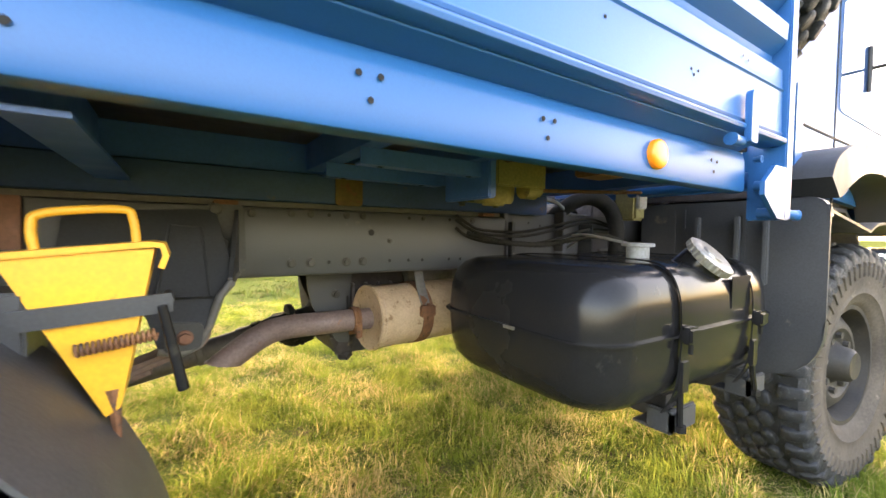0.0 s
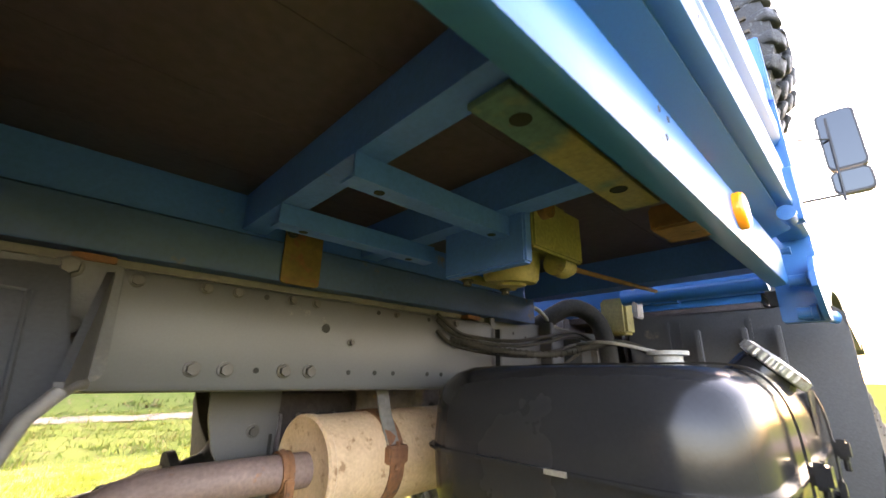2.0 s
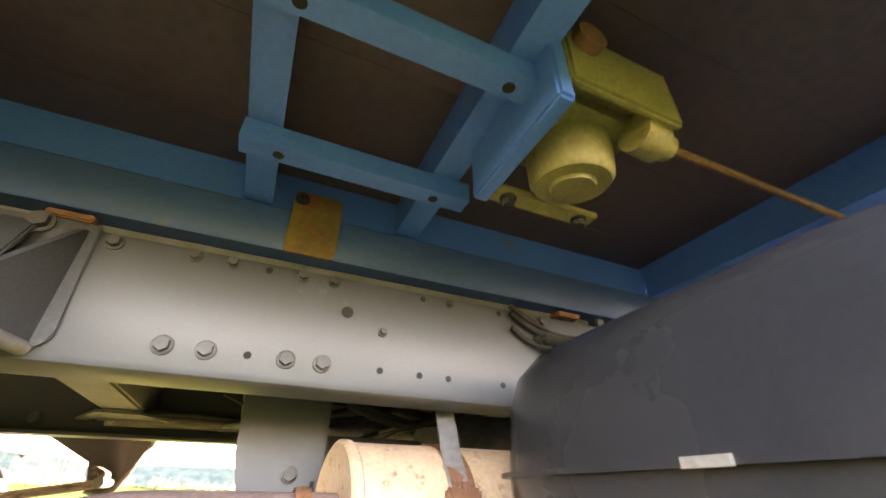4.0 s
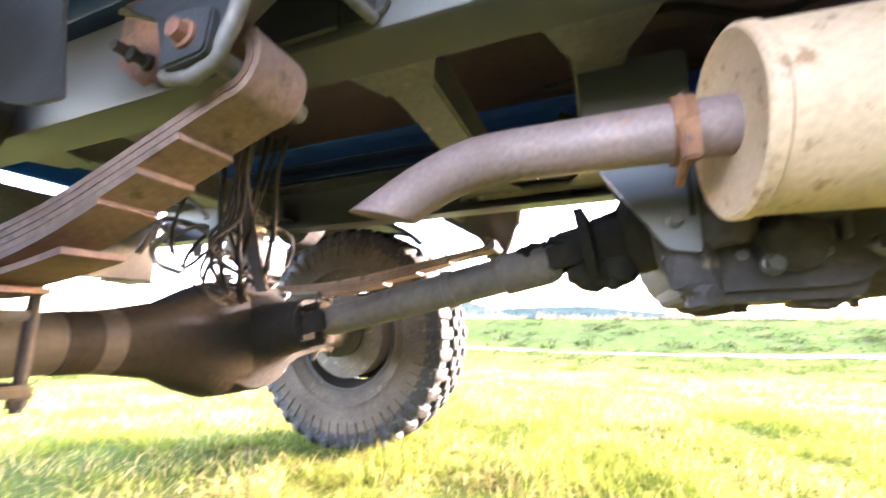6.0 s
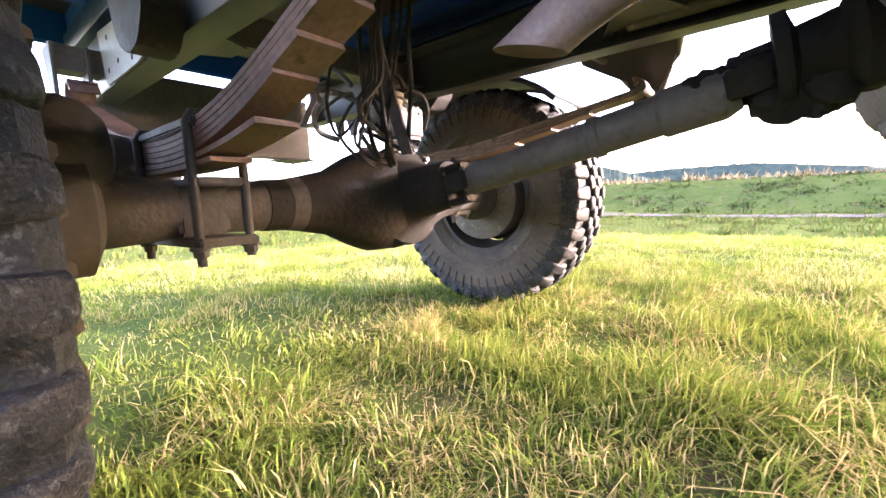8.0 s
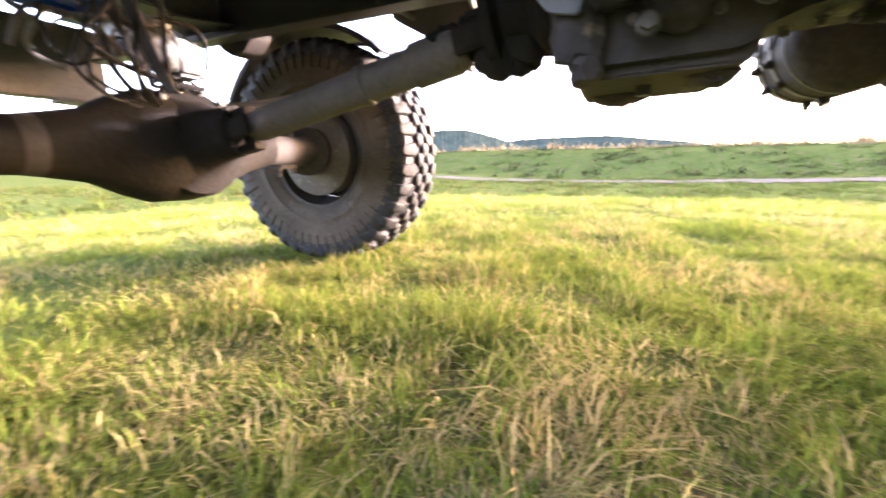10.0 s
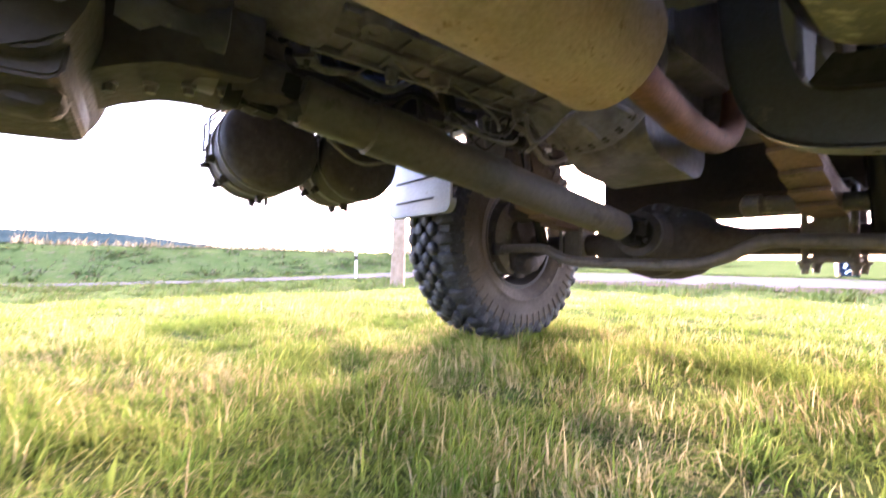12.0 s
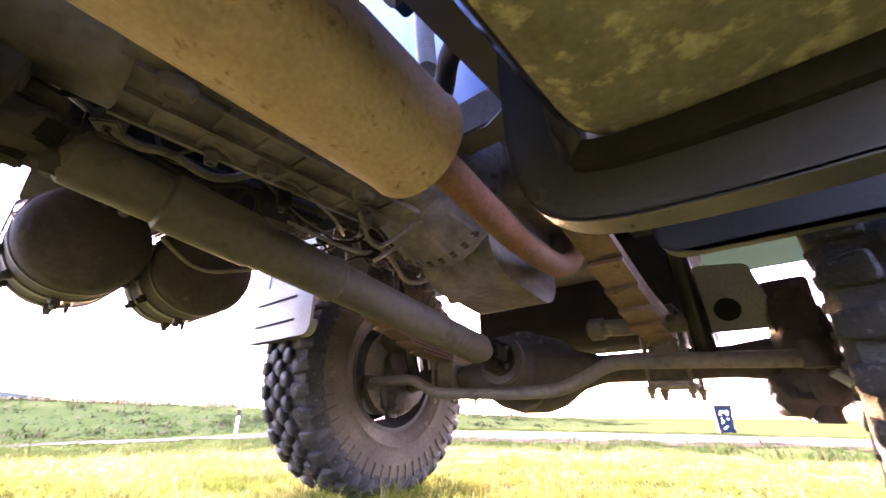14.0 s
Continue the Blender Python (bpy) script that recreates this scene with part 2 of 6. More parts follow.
def grass_material(name, a, b, dry, dry_amount, through_light=0.33, upward=0.3):
    m = bpy.data.materials.new(name)
    m.use_nodes = True
    n, l = m.node_tree.nodes, m.node_tree.links
    geo = n.new("ShaderNodeNewGeometry")
    tc = n.new("ShaderNodeTexCoord")
    patch = n.new("ShaderNodeTexNoise")
    patch.inputs["Scale"].default_value, patch.inputs["Detail"].default_value = 1.6, 4
    l.new(tc.outputs["Object"], patch.inputs["Vector"])
    m1 = n.new("ShaderNodeMix")
    m1.data_type = "RGBA"
    m1.inputs["A"].default_value, m1.inputs["B"].default_value = (*a, 1), (*b, 1)
    tone = n.new("ShaderNodeTexNoise")
    tone.inputs["Scale"].default_value, tone.inputs["Detail"].default_value = 5.5, 3
    l.new(tc.outputs["Object"], tone.inputs["Vector"])
    spread = n.new("ShaderNodeMapRange")
    spread.inputs["From Min"].default_value, spread.inputs["From Max"].default_value = 0.32, 0.68
    l.new(tone.outputs["Fac"], spread.inputs["Value"])
    both = n.new("ShaderNodeMix")
    both.inputs["Factor"].default_value = 0.45
    l.new(geo.outputs["Random Per Island"], both.inputs["A"])
    l.new(spread.outputs["Result"], both.inputs["B"])
    l.new(both.outputs["Result"], m1.inputs["Factor"])
    add = n.new("ShaderNodeMath")
    add.operation = "MULTIPLY_ADD"
    add.inputs[1].default_value, add.inputs[2].default_value = 0.55, 0.0
    l.new(geo.outputs["Random Per Island"], add.inputs[0])
    sm = n.new("ShaderNodeMath")
    sm.operation = "ADD"
    l.new(add.outputs[0], sm.inputs[0])
    l.new(patch.outputs["Fac"], sm.inputs[1])
    cut = n.new("ShaderNodeMapRange")
    cut.inputs["From Min"].default_value, cut.inputs["From Max"].default_value = 1.02 - dry_amount * 0.4, 1.16 - dry_amount * 0.4
    l.new(sm.outputs[0], cut.inputs["Value"])
    m2 = n.new("ShaderNodeMix")
    m2.data_type = "RGBA"
    m2.inputs["B"].default_value = (*dry, 1)
    l.new(m1.outputs["Result"], m2.inputs["A"])
    l.new(cut.outputs["Result"], m2.inputs["Factor"])
    # blades in a sward shade one another: their shading leans towards the sward's own face
    lean = n.new("ShaderNodeMix")
    lean.data_type = "VECTOR"
    lean.inputs[0].default_value = upward
    lean.inputs["B"].default_value = (0, 0, 1)
    l.new(geo.outputs["Normal"], lean.inputs["A"])
    unit = n.new("ShaderNodeVectorMath")
    unit.operation = "NORMALIZE"
    l.new(lean.outputs["Result"], unit.inputs[0])
    p = n["Principled BSDF"]
    l.new(unit.outputs[0], p.inputs["Normal"])
    p.inputs["Roughness"].default_value = 0.6
    p.inputs["Specular IOR Level"].default_value = 0.0
    l.new(m2.outputs["Result"], p.inputs["Base Color"])
    tr = n.new("ShaderNodeBsdfTranslucent")
    l.new(m2.outputs["Result"], tr.inputs["Color"])
    ms = n.new("ShaderNodeMixShader")
    ms.inputs[0].default_value = through_light
    l.new(p.outputs[0], ms.inputs[1])
    l.new(tr.outputs[0], ms.inputs[2])
    l.new(ms.outputs[0], n["Material Output"].inputs["Surface"])
    return m


GRASS = grass_material("meadow_grass_blades", (0.070, 0.124, 0.016), (0.228, 0.245, 0.042), (0.39, 0.305, 0.14), 0.43, 0.27, 0.3)
GRASS_FAR = grass_material("far_grass_blades", (0.078, 0.118, 0.021), (0.135, 0.158, 0.034), (0.18, 0.16, 0.066), 0.36, 0.05, 0.8)
GRASS_BANK = grass_material("embankment_grass_blades", (0.045, 0.072, 0.014), (0.08, 0.095, 0.025), (0.13, 0.105, 0.055), 0.5, 0.05, 0.8)


# ---------------------------------------------------------------- mesh helpers
def mesh_of(bm, mat, angle=38):
    bmesh.ops.recalc_face_normals(bm, faces=bm.faces)
    me = bpy.data.meshes.new("mesh")
    bm.to_mesh(me)
    bm.free()
    me.materials.append(mat)
    me.polygons.foreach_set("use_smooth", [True] * len(me.polygons))
    me.set_sharp_from_angle(angle=radians(angle))
    return me


def part(name, bm, mat, parent=None, label="", at=None):
    """One mesh object, from a bmesh or a mesh that is shared, under a thing or a part."""
    me = bm if isinstance(bm, bpy.types.Mesh) else mesh_of(bm, mat)
    ob = new(name, me)
    if parent:
        ob.parent = parent
    if at is not None:
        ob.matrix_basis = at
    if label:
        ob["label"] = label
    return ob


def thing(name, label, category, at=None, group=""):
    ob = new(name)
    ob.empty_display_size = 0.1
    if at is not None:
        ob.matrix_basis = at
    return tagged(ob, label, category, group)


def B():
    return bmesh.new()


def box(bm, x0, x1, y0, y1, z0, z1, bev=0.0, turn=None):
    vs = [bm.verts.new((x, y, z)) for x in (x0, x1) for y in (y0, y1) for z in (z0, z1)]
    fs = [bm.faces.new([vs[i] for i in q]) for q in ((0, 1, 3, 2), (4, 6, 7, 5), (0, 4, 5, 1), (2, 3, 7, 6), (0, 2, 6, 4), (1, 5, 7, 3))]
    if turn is not None:
        bmesh.ops.transform(bm, matrix=turn, verts=vs)
    if bev:
        es = list({e for f in fs for e in f.edges})
        bmesh.ops.bevel(bm, geom=es, offset=bev, segments=2, affect="EDGES", clamp_overlap=True)
    return bm


def frame_of(d):
    d = Vector(d).normalized()
    u = d.cross(Vector((0, 0, 1)) if abs(d.z) < 0.9 else Vector((1, 0, 0))).normalized()
    return d, u, d.cross(u)


def tube(bm, p0, p1, r0, r1=None, seg=20, caps=True):
    """A straight round bar or cone from p0 to p1."""
    r1 = r0 if r1 is None else r1
    d, u, v = frame_of(Vector(p1) - Vector(p0))
    rings = []
    for p, r in ((p0, r0), (p1, r1)):
        rings.append([bm.verts.new(Vector(p) + (u * math.cos(a) + v * math.sin(a)) * r) for a in (2 * math.pi * i / seg for i in range(seg))])
    for i in range(seg):
        bm.faces.new((rings[0][i], rings[0][(i + 1) % seg], rings[1][(i + 1) % seg], rings[1][i]))
    if caps:
        bm.faces.new(rings[0])
        bm.faces.new(rings[1])
    return bm


def revolve(bm, profile, p0, d, seg=32, closed=False):
    """profile: (distance along d from p0, radius)."""
    d, u, v = frame_of(d)
    rings = []
    for a, r in profile:
        c = Vector(p0) + d * a
        rings.append([bm.verts.new(c + (u * math.cos(t) + v * math.sin(t)) * max(r, 1e-4)) for t in (2 * math.pi * i / seg for i in range(seg))])
    pairs = list(zip(rings, rings[1:])) + ([(rings[-1], rings[0])] if closed else [])
    for r0, r1 in pairs:
        for i in range(seg):
            bm.faces.new((r0[i], r0[(i + 1) % seg], r1[(i + 1) % seg], r1[i]))
    if not closed:
        bm.faces.new(rings[0])
        bm.faces.new(rings[-1])
    return bm


def spline(pts, n=8):
    pts = [Vector(p) for p in pts]
    out = []
    for i in range(len(pts) - 1):
        a, b, c, d = pts[max(i - 1, 0)], pts[i], pts[i + 1], pts[min(i + 2, len(pts) - 1)]
        for k in range(n):
            t = k / n
            out.append(0.5 * ((2 * b) + (c - a) * t + (2 * a - 5 * b + 4 * c - d) * t * t + (3 * b - a - 3 * c + d) * t ** 3))
    return out + [pts[-1]]


def sweep(bm, pts, r, seg=12, n=8, smooth=True):
    """A round hose or pipe along points."""
    P = spline(pts, n) if smooth else [Vector(p) for p in pts]
    u = None
    rings = []
    for i, p in enumerate(P):
        d = (P[min(i + 1, len(P) - 1)] - P[max(i - 1, 0)]).normalized()
        if u is None:
            _, u, _ = frame_of(d)
        u = (u - d * u.dot(d)).normalized()
        v = d.cross(u)
        rings.append([bm.verts.new(p + (u * math.cos(a) + v * math.sin(a)) * r) for a in (2 * math.pi * k / seg for k in range(seg))])
    for r0, r1 in zip(rings, rings[1:]):
        for k in range(seg):
            bm.faces.new((r0[k], r0[(k + 1) % seg], r1[(k + 1) % seg], r1[k]))
    bm.faces.new(rings[0])
    bm.faces.new(rings[-1])
    return bm


def prism(bm, outline, axis, a0, a1, bev=0.0):
    """outline: points in the plane across axis (xz for y, yz for x, xy for z), drawn out from a0 to a1."""
    def place(p, a):
        return {"x": (a, p[0], p[1]), "y": (p[0], a, p[1]), "z": (p[0], p[1], a)}[axis]
    lo = [bm.verts.new(place(p, a0)) for p in outline]
    hi = [bm.verts.new(place(p, a1)) for p in outline]
    fs = [bm.faces.new(lo), bm.faces.new(hi)]
    k = len(outline)
    for i in range(k):
        fs.append(bm.faces.new((lo[i], lo[(i + 1) % k], hi[(i + 1) % k], hi[i])))
    if bev:
        es = list({e for f in fs for e in f.edges})
        bmesh.ops.bevel(bm, geom=es, offset=bev, segments=2, affect="EDGES", clamp_overlap=True)
    return bm


def strip(bm, line, width_axis, w0, w1, thick):
    """A flat band: a line in the plane across width_axis, thickened, from w0 to w1."""
    P = [Vector(p) for p in line]
    up, dn = [], []
    for i, p in enumerate(P):
        d = (P[min(i + 1, len(P) - 1)] - P[max(i - 1, 0)]).normalized()
        nrm = Vector((-d.y, d.x))
        up.append(p + nrm * thick / 2)
        dn.append(p - nrm * thick / 2)
    return prism_strip(bm, up, dn, width_axis, w0, w1)


def prism_strip(bm, up, dn, axis, a0, a1):
    def place(p, a):
        return {"x": (a, p[0], p[1]), "y": (p[0], a, p[1]), "z": (p[0], p[1], a)}[axis]
    rows = [[bm.verts.new(place(u, a0)), bm.verts.new(place(u, a1)), bm.verts.new(place(d, a1)), bm.verts.new(place(d, a0))] for u, d in zip(up, dn)]
    for r0, r1 in zip(rows, rows[1:]):
        for k in range(4):
            bm.faces.new((r0[k], r0[(k + 1) % 4], r1[(k + 1) % 4], r1[k]))
    bm.faces.new(rows[0])
    bm.faces.new(rows[-1])
    return bm


def rounded(pts, r, n=5):
    """A polygon with its corners rounded; pts in order, r one radius or one each."""
    out = []
    k = len(pts)
    for i in range(k):
        p0, p, p1 = Vector(pts[i - 1]), Vector(pts[i]), Vector(pts[(i + 1) % k])
        rr = r[i] if isinstance(r, (list, tuple)) else r
        if rr <= 0:
            out.append(tuple(p))
            continue
        a, b = p + (p0 - p).normalized() * rr, p + (p1 - p).normalized() * rr
        for j in range(n + 1):
            t = j / n
            q = a * (1 - t) ** 2 + p * 2 * t * (1 - t) + b * t * t
            out.append(tuple(q))
    return out


BOLT_MESH = {}


def bolt(parent, p, d, r=0.011, h=0.012, name="bolt", mat=None):
    """A flanged hexagon bolt head that sits on p and points along d."""
    key = (round(r, 4), round(h, 4), (mat or BOLT).name)
    if key not in BOLT_MESH:
        bm = B()
        revolve(bm, [(-0.002, r * 1.35), (h * 0.25, r * 1.32), (h * 0.32, r * 1.05)], (0, 0, 0), (0, 0, 1), 14)
        tube(bm, (0, 0, h * 0.3), (0, 0, h), r, r * 0.93, 6)
        BOLT_MESH[key] = mesh_of(bm, mat or BOLT)
    q = Vector((0, 0, 1)).rotation_difference(Vector(d))
    return part(name, BOLT_MESH[key], None, parent, at=Matrix.Translation(p) @ q.to_matrix().to_4x4())


HOLE_MESH = {}


def hole(parent, p, d, r=0.006):
    """A drilled hole: a low black disc that draws the shade inside."""
    if r not in HOLE_MESH:
        bm = B()
        revolve(bm, [(0.0006, r), (0.0012, r * 0.96), (0.0012, r * 0.6)], (0, 0, 0), (0, 0, 1), 16)
        HOLE_MESH[r] = mesh_of(bm, HOLE)
    q = Vector((0, 0, 1)).rotation_difference(Vector(d))
    return part("bolt_hole", HOLE_MESH[r], None, parent, at=Matrix.Translation(p) @ q.to_matrix().to_4x4())


# ---------------------------------------------------------------- ground, road, distance
def smooth(t):
    t = min(max(t, 0.0), 1.0)
    return t * t * (3 - 2 * t)


def bank_line(x):
    """The foot of the embankment, as y over x."""
    return 20.5 - 0.34 * x if x < 30 else 10.3 - 0.1 * (x - 30)


def ground_z(x, y):
    far = smooth((math.hypot(x - 1, y) - 2.5) / 4)
    z = -0.033 * max(y, 0) * math.exp(-(x / 13) ** 2) - 0.011 * max(x, 0) * math.exp(-(max(x - 20, 0) / 20) ** 2)
    z = max(z, -0.75)
    b = y - bank_line(x)
    z = z * (1 - smooth(b / 9)) + (0.95 - 0.018 * max(min(x, 40), -10)) * smooth(b / 9) if b > 0 else z
    bumps = 0.035 * noise.noise((x * 0.9, y * 0.9, 0)) + 0.026 * noise.noise((x * 2.6, y * 2.6, 3))
    return z * far + bumps * (0.5 + 0.5 * far)


def axis_steps(lo, hi, a, b, fine):
    """Fine steps from a to b, and ever wider ones to lo and hi."""
    out = list(np.arange(a, b + fine / 2, fine))
    s, v = fine, b
    while v < hi:
        s *= 1.22
        v += s
        out.append(v)
    s, v = fine, a
    while v > lo:
        s *= 1.22
        v -= s
        out.insert(0, v)
    return out


xs, ys = axis_steps(-900, 900, -6, 12, 0.22), axis_steps(-900, 900, -5, 30, 0.3)
bm = B()
grid = [[bm.verts.new((x, y, ground_z(x, y))) for y in ys] for x in xs]
for i in range(len(xs) - 1):
    for j in range(len(ys) - 1):
        bm.faces.new((grid[i][j], grid[i + 1][j], grid[i + 1][j + 1], grid[i][j + 1]))
ground = tagged(part("ground", bm, SOIL), "uneven meadow ground with thin soil and turf", "ground", kind="structure")

ROAD = [(-60, 37), (-25, 25.6), (0, 17.8), (10, 14.6), (13.6, 9.5), (15.0, 4.5), (16.3, -1), (18.5, -8), (24, -20), (30, -60)]
bm = B()
line = spline([(x, y, 0) for x, y in ROAD], 12)
rows = []
for i, p in enumerate(line):
    d = (line[min(i + 1, len(line) - 1)] - line[max(i - 1, 0)]).normalized()
    s = Vector((-d.y, d.x, 0))
    rows.append([bm.verts.new((q.x, q.y, ground_z(q.x, q.y) + 0.02)) for q in (p + s * w * (1.0 + min(max((p.x - 9) / 5, 0), 1)) for w in (-1.7, -0.6, 0.6, 1.7))])
for a, b in zip(rows, rows[1:]):
    for k in range(3):
        bm.faces.new((a[k], a[k + 1], b[k + 1], b[k]))
LANE = [(p.x, p.y) for p in line]
road = tagged(part("road", bm, ASPHALT), "narrow pale asphalt lane with gravelly edges", "road", kind="structure")
bm = B()
rows = []
for p, q in zip(line[50:], line[51:]):
    d = (q - p).normalized()
    s = Vector((-d.y, d.x, 0))
    wob = 0.5 * noise.noise((p.x * 0.5, p.y * 0.5, 3))
    rows.append([bm.verts.new((r.x, r.y, ground_z(r.x, r.y) + 0.014)) for r in (p + s * w for w in (-3.3, -3.9, -5.0 + wob))])
for a, b in zip(rows, rows[1:]):
    for k in range(2):
        bm.faces.new((a[k], a[k + 1], b[k + 1], b[k]))
tagged(part("road_verge", bm, DIRT), "brown trodden dirt verge along the lane", "verge", kind="structure")


def blades(name, area, count, h, w, mat, label, seed, lean=0.5, keep=None, clump=0.0):
    """Grass blades scattered over area (x0, x1, y0, y1): bent tapering strips."""
    rng = np.random.default_rng(seed)
    x0, x1, y0, y1 = area
    px, py = rng.uniform(x0, x1, count), rng.uniform(y0, y1, count)
    if clump:
        k = max(count // 55, 1)
        cx, cy = rng.uniform(x0, x1, k), rng.uniform(y0, y1, k)
        pick = rng.integers(0, k, count)
        mixin = rng.random(count) < 0.6
        px = np.where(mixin, cx[pick] + rng.normal(0, clump, count), px)
        py = np.where(mixin, cy[pick] + rng.normal(0, clump, count), py)
        tall = np.where(mixin, 0.7 + 1.0 * rng.random(k)[pick] ** 3, 0.5)
        out = np.where(mixin, np.arctan2(py - cy[pick], px - cx[pick]), 0)
    else:
        tall, out = np.ones(count), np.zeros(count)
    if keep is not None:
        ok = np.array([keep(a, b) for a, b in zip(px, py)])
        px, py, tall, out = px[ok], py[ok], tall[ok], out[ok]
    n = len(px)
    swell = np.array([noise.noise((a * 3.2, b * 3.2, 11)) + 0.6 * noise.noise((a * 8.5, b * 8.5, 4)) for a, b in zip(px, py)])
    lay = np.array([noise.noise((a * 2.1, b * 2.1, 21)) for a, b in zip(px, py)]) * 7
    tall = tall * np.clip(1.0 + 1.1 * swell, 0.35, 2.0)
    pz = np.array([ground_z(a, b) for a, b in zip(px, py)])
    hh = h * tall * rng.uniform(0.45, 1.25, n)
    ww = w * rng.uniform(0.6, 1.3, n)
    yaw, bend = rng.uniform(0, 2 * np.pi, n), rng.uniform(0.05, 1.0, n) ** 1.2 * lean * 2
    yaw = np.where(out != 0, np.where(rng.random(n) < 0.5, out, lay) + rng.normal(0, 0.7, n), lay + rng.normal(0, 0.9, n))
    ld = np.stack([np.cos(yaw), np.sin(yaw)], 1)
    tw = rng.uniform(0, np.pi, n)
    sd = np.stack([np.cos(tw), np.sin(tw)], 1)
    V = np.zeros((n, 5, 3))
    for k, (t, wf) in enumerate(((0, 1), (0.55, 0.75))):
        off = ld * (bend * hh * t * t)[:, None]
        zz = hh * t * (1 - 0.25 * bend * t)
        for s, side in enumerate((-1, 1)):
            V[:, 2 * k + s, :2] = np.stack([px, py], 1) + off + sd * (ww * wf * side / 2)[:, None]
            V[:, 2 * k + s, 2] = pz - 0.006 + zz
    V[:, 4, :2] = np.stack([px, py], 1) + ld * (bend * hh)[:, None]
    V[:, 4, 2] = pz + hh * np.maximum(1 - 0.4 * bend, 0.15)
    base = np.arange(n)[:, None] * 5
    tri = (base + np.array([0, 1, 3, 0, 3, 2, 2, 3, 4])).reshape(-1)
    me = bpy.data.meshes.new(name)
    me.vertices.add(n * 5)
    me.vertices.foreach_set("co", V.reshape(-1))
    me.loops.add(n * 9)
    me.loops.foreach_set("vertex_index", tri.astype(np.int32))
    me.polygons.add(n * 3)
    me.polygons.foreach_set("loop_start", np.arange(0, n * 9, 3, dtype=np.int32))
    me.update()
    me.validate()
    me.materials.append(mat)
    return tagged(new(name, me), label, "grass", kind="stuff")


def off_road(x, y):
    return min((x - a) ** 2 + (y - b) ** 2 for a, b in LANE[::2]) > (4.3 if x > 12 else 3.0 if x > 9 else 1.75 if x > 5 else 1.1) ** 2


GL = "short meadow grass with fresh green and straw-dry blades"
blades("grass", (-0.6, 3.4, -1.5, 2.4), 230000, 0.066, 0.0046, GRASS, GL, 1, 1.35, clump=0.036)
blades("grass", (-4.5, 7.5, -2.2, 6.5), 380000, 0.058, 0.0054, GRASS, GL, 2, 1.05, keep=lambda x, y: not (-0.6 < x < 3.4 and -1.5 < y < 2.4), clump=0.06)
blades("grass", (-16, 22, -7, 21), 125000, 0.085, 0.026, GRASS_FAR, GL, 3, 0.5, keep=lambda x, y: off_road(x, y) and not (-4.5 < x < 7.5 and -2.2 < y < 6.5), clump=0.15)
blades("grass", (-40, 42, 5, 42), 60000, 0.13, 0.09, GRASS_BANK, "rough grass on the embankment slope", 4, 0.4, keep=lambda x, y: y > bank_line(x) + 0.6, clump=0.3)
blades("dry_reeds", (-60, 40, 16, 52), 60000, 0.42, 0.10, DRYGRASS, "tall straw-coloured dry grass along the bank crest", 5, 0.35, keep=lambda x, y: 8.3 < y - bank_line(x) < 12.5 + 3 * noise.noise((x * 0.2, 0, 0)) and noise.noise((x * 0.35, 7, 0)) > -0.25, clump=0.5)


def hill(az0, az1, dist, height, seed, label):
    """A wooded ridge between two bearings (degrees from +x), bumpy along its top with tree crowns."""
    bm = B()
    n = 260
    rows = []
    for i in range(n + 1):
        t = i / n
        a = radians(az0 + (az1 - az0) * t)
        body = max(math.sin(math.pi * t), 0) ** 0.65
        crowns = abs(noise.noise((i * 0.35, seed, 0))) * 0.07 + abs(noise.noise((i * 0.9, seed, 5))) * 0.05
        top = height * (body * (0.85 + 0.25 * noise.noise((t * 4, seed, 2))) + crowns * min(1, body * 3))
        c, s = math.cos(a), math.sin(a)
        rows.append([bm.verts.new((c * (dist + k), s * (dist + k), z)) for k, z in ((-40, -3), (-12, top * 0.6), (0, top), (60, -3))])
    for a, b in zip(rows, rows[1:]):
        for k in range(3):
            bm.faces.new((a[k], b[k], b[k + 1], a[k + 1]))
    return tagged(part("hill", bm, TREES), label, "hill", kind="structure")


hill(99.5, 126, 420, 33, 1, "wooded green hill on the horizon")
hill(77, 116, 520, 26, 2, "low dark wooded ridge on the horizon")
hill(121, 150, 560, 24, 3, "low dark wooded ridge on the horizon")

# ---- roadside delineator, wooden post, bin, bare tree
post_z = ground_z(8.18, 13.84)
delineator = thing("roadside_post", "white plastic roadside delineator with a dark slanted band", "road post", pose(8.18, 13.84, post_z, 0, 0, 20))
bm = B()
prism(bm, rounded([(-0.06, -0.05), (0.06, -0.05), (0.0, 0.06)], 0.02, 3), "z", -0.1, 1.0, 0.006)
part("body", bm, WHITE, delineator)
bm = B()
prism(bm, rounded([(-0.063, -0.053), (0.063, -0.053), (0.0, 0.064)], 0.02, 3), "z", 0.7, 0.9, 0.004)
part("band", bm, BLACK, delineator, "black band")

tree_post = thing("wooden_post", "stout weathered wooden post standing in the grass", "post", pose(6.44, 7.92, ground_z(6.44, 7.92)))
bm = B()
revolve(bm, [(-0.1, 0.20), (0.1, 0.18), (1.2, 0.16), (2.0, 0.15), (2.06, 0.11)], (0, 0, 0), (0.03, 0, 1), 14)
part("trunk", bm, WOOD, tree_post)

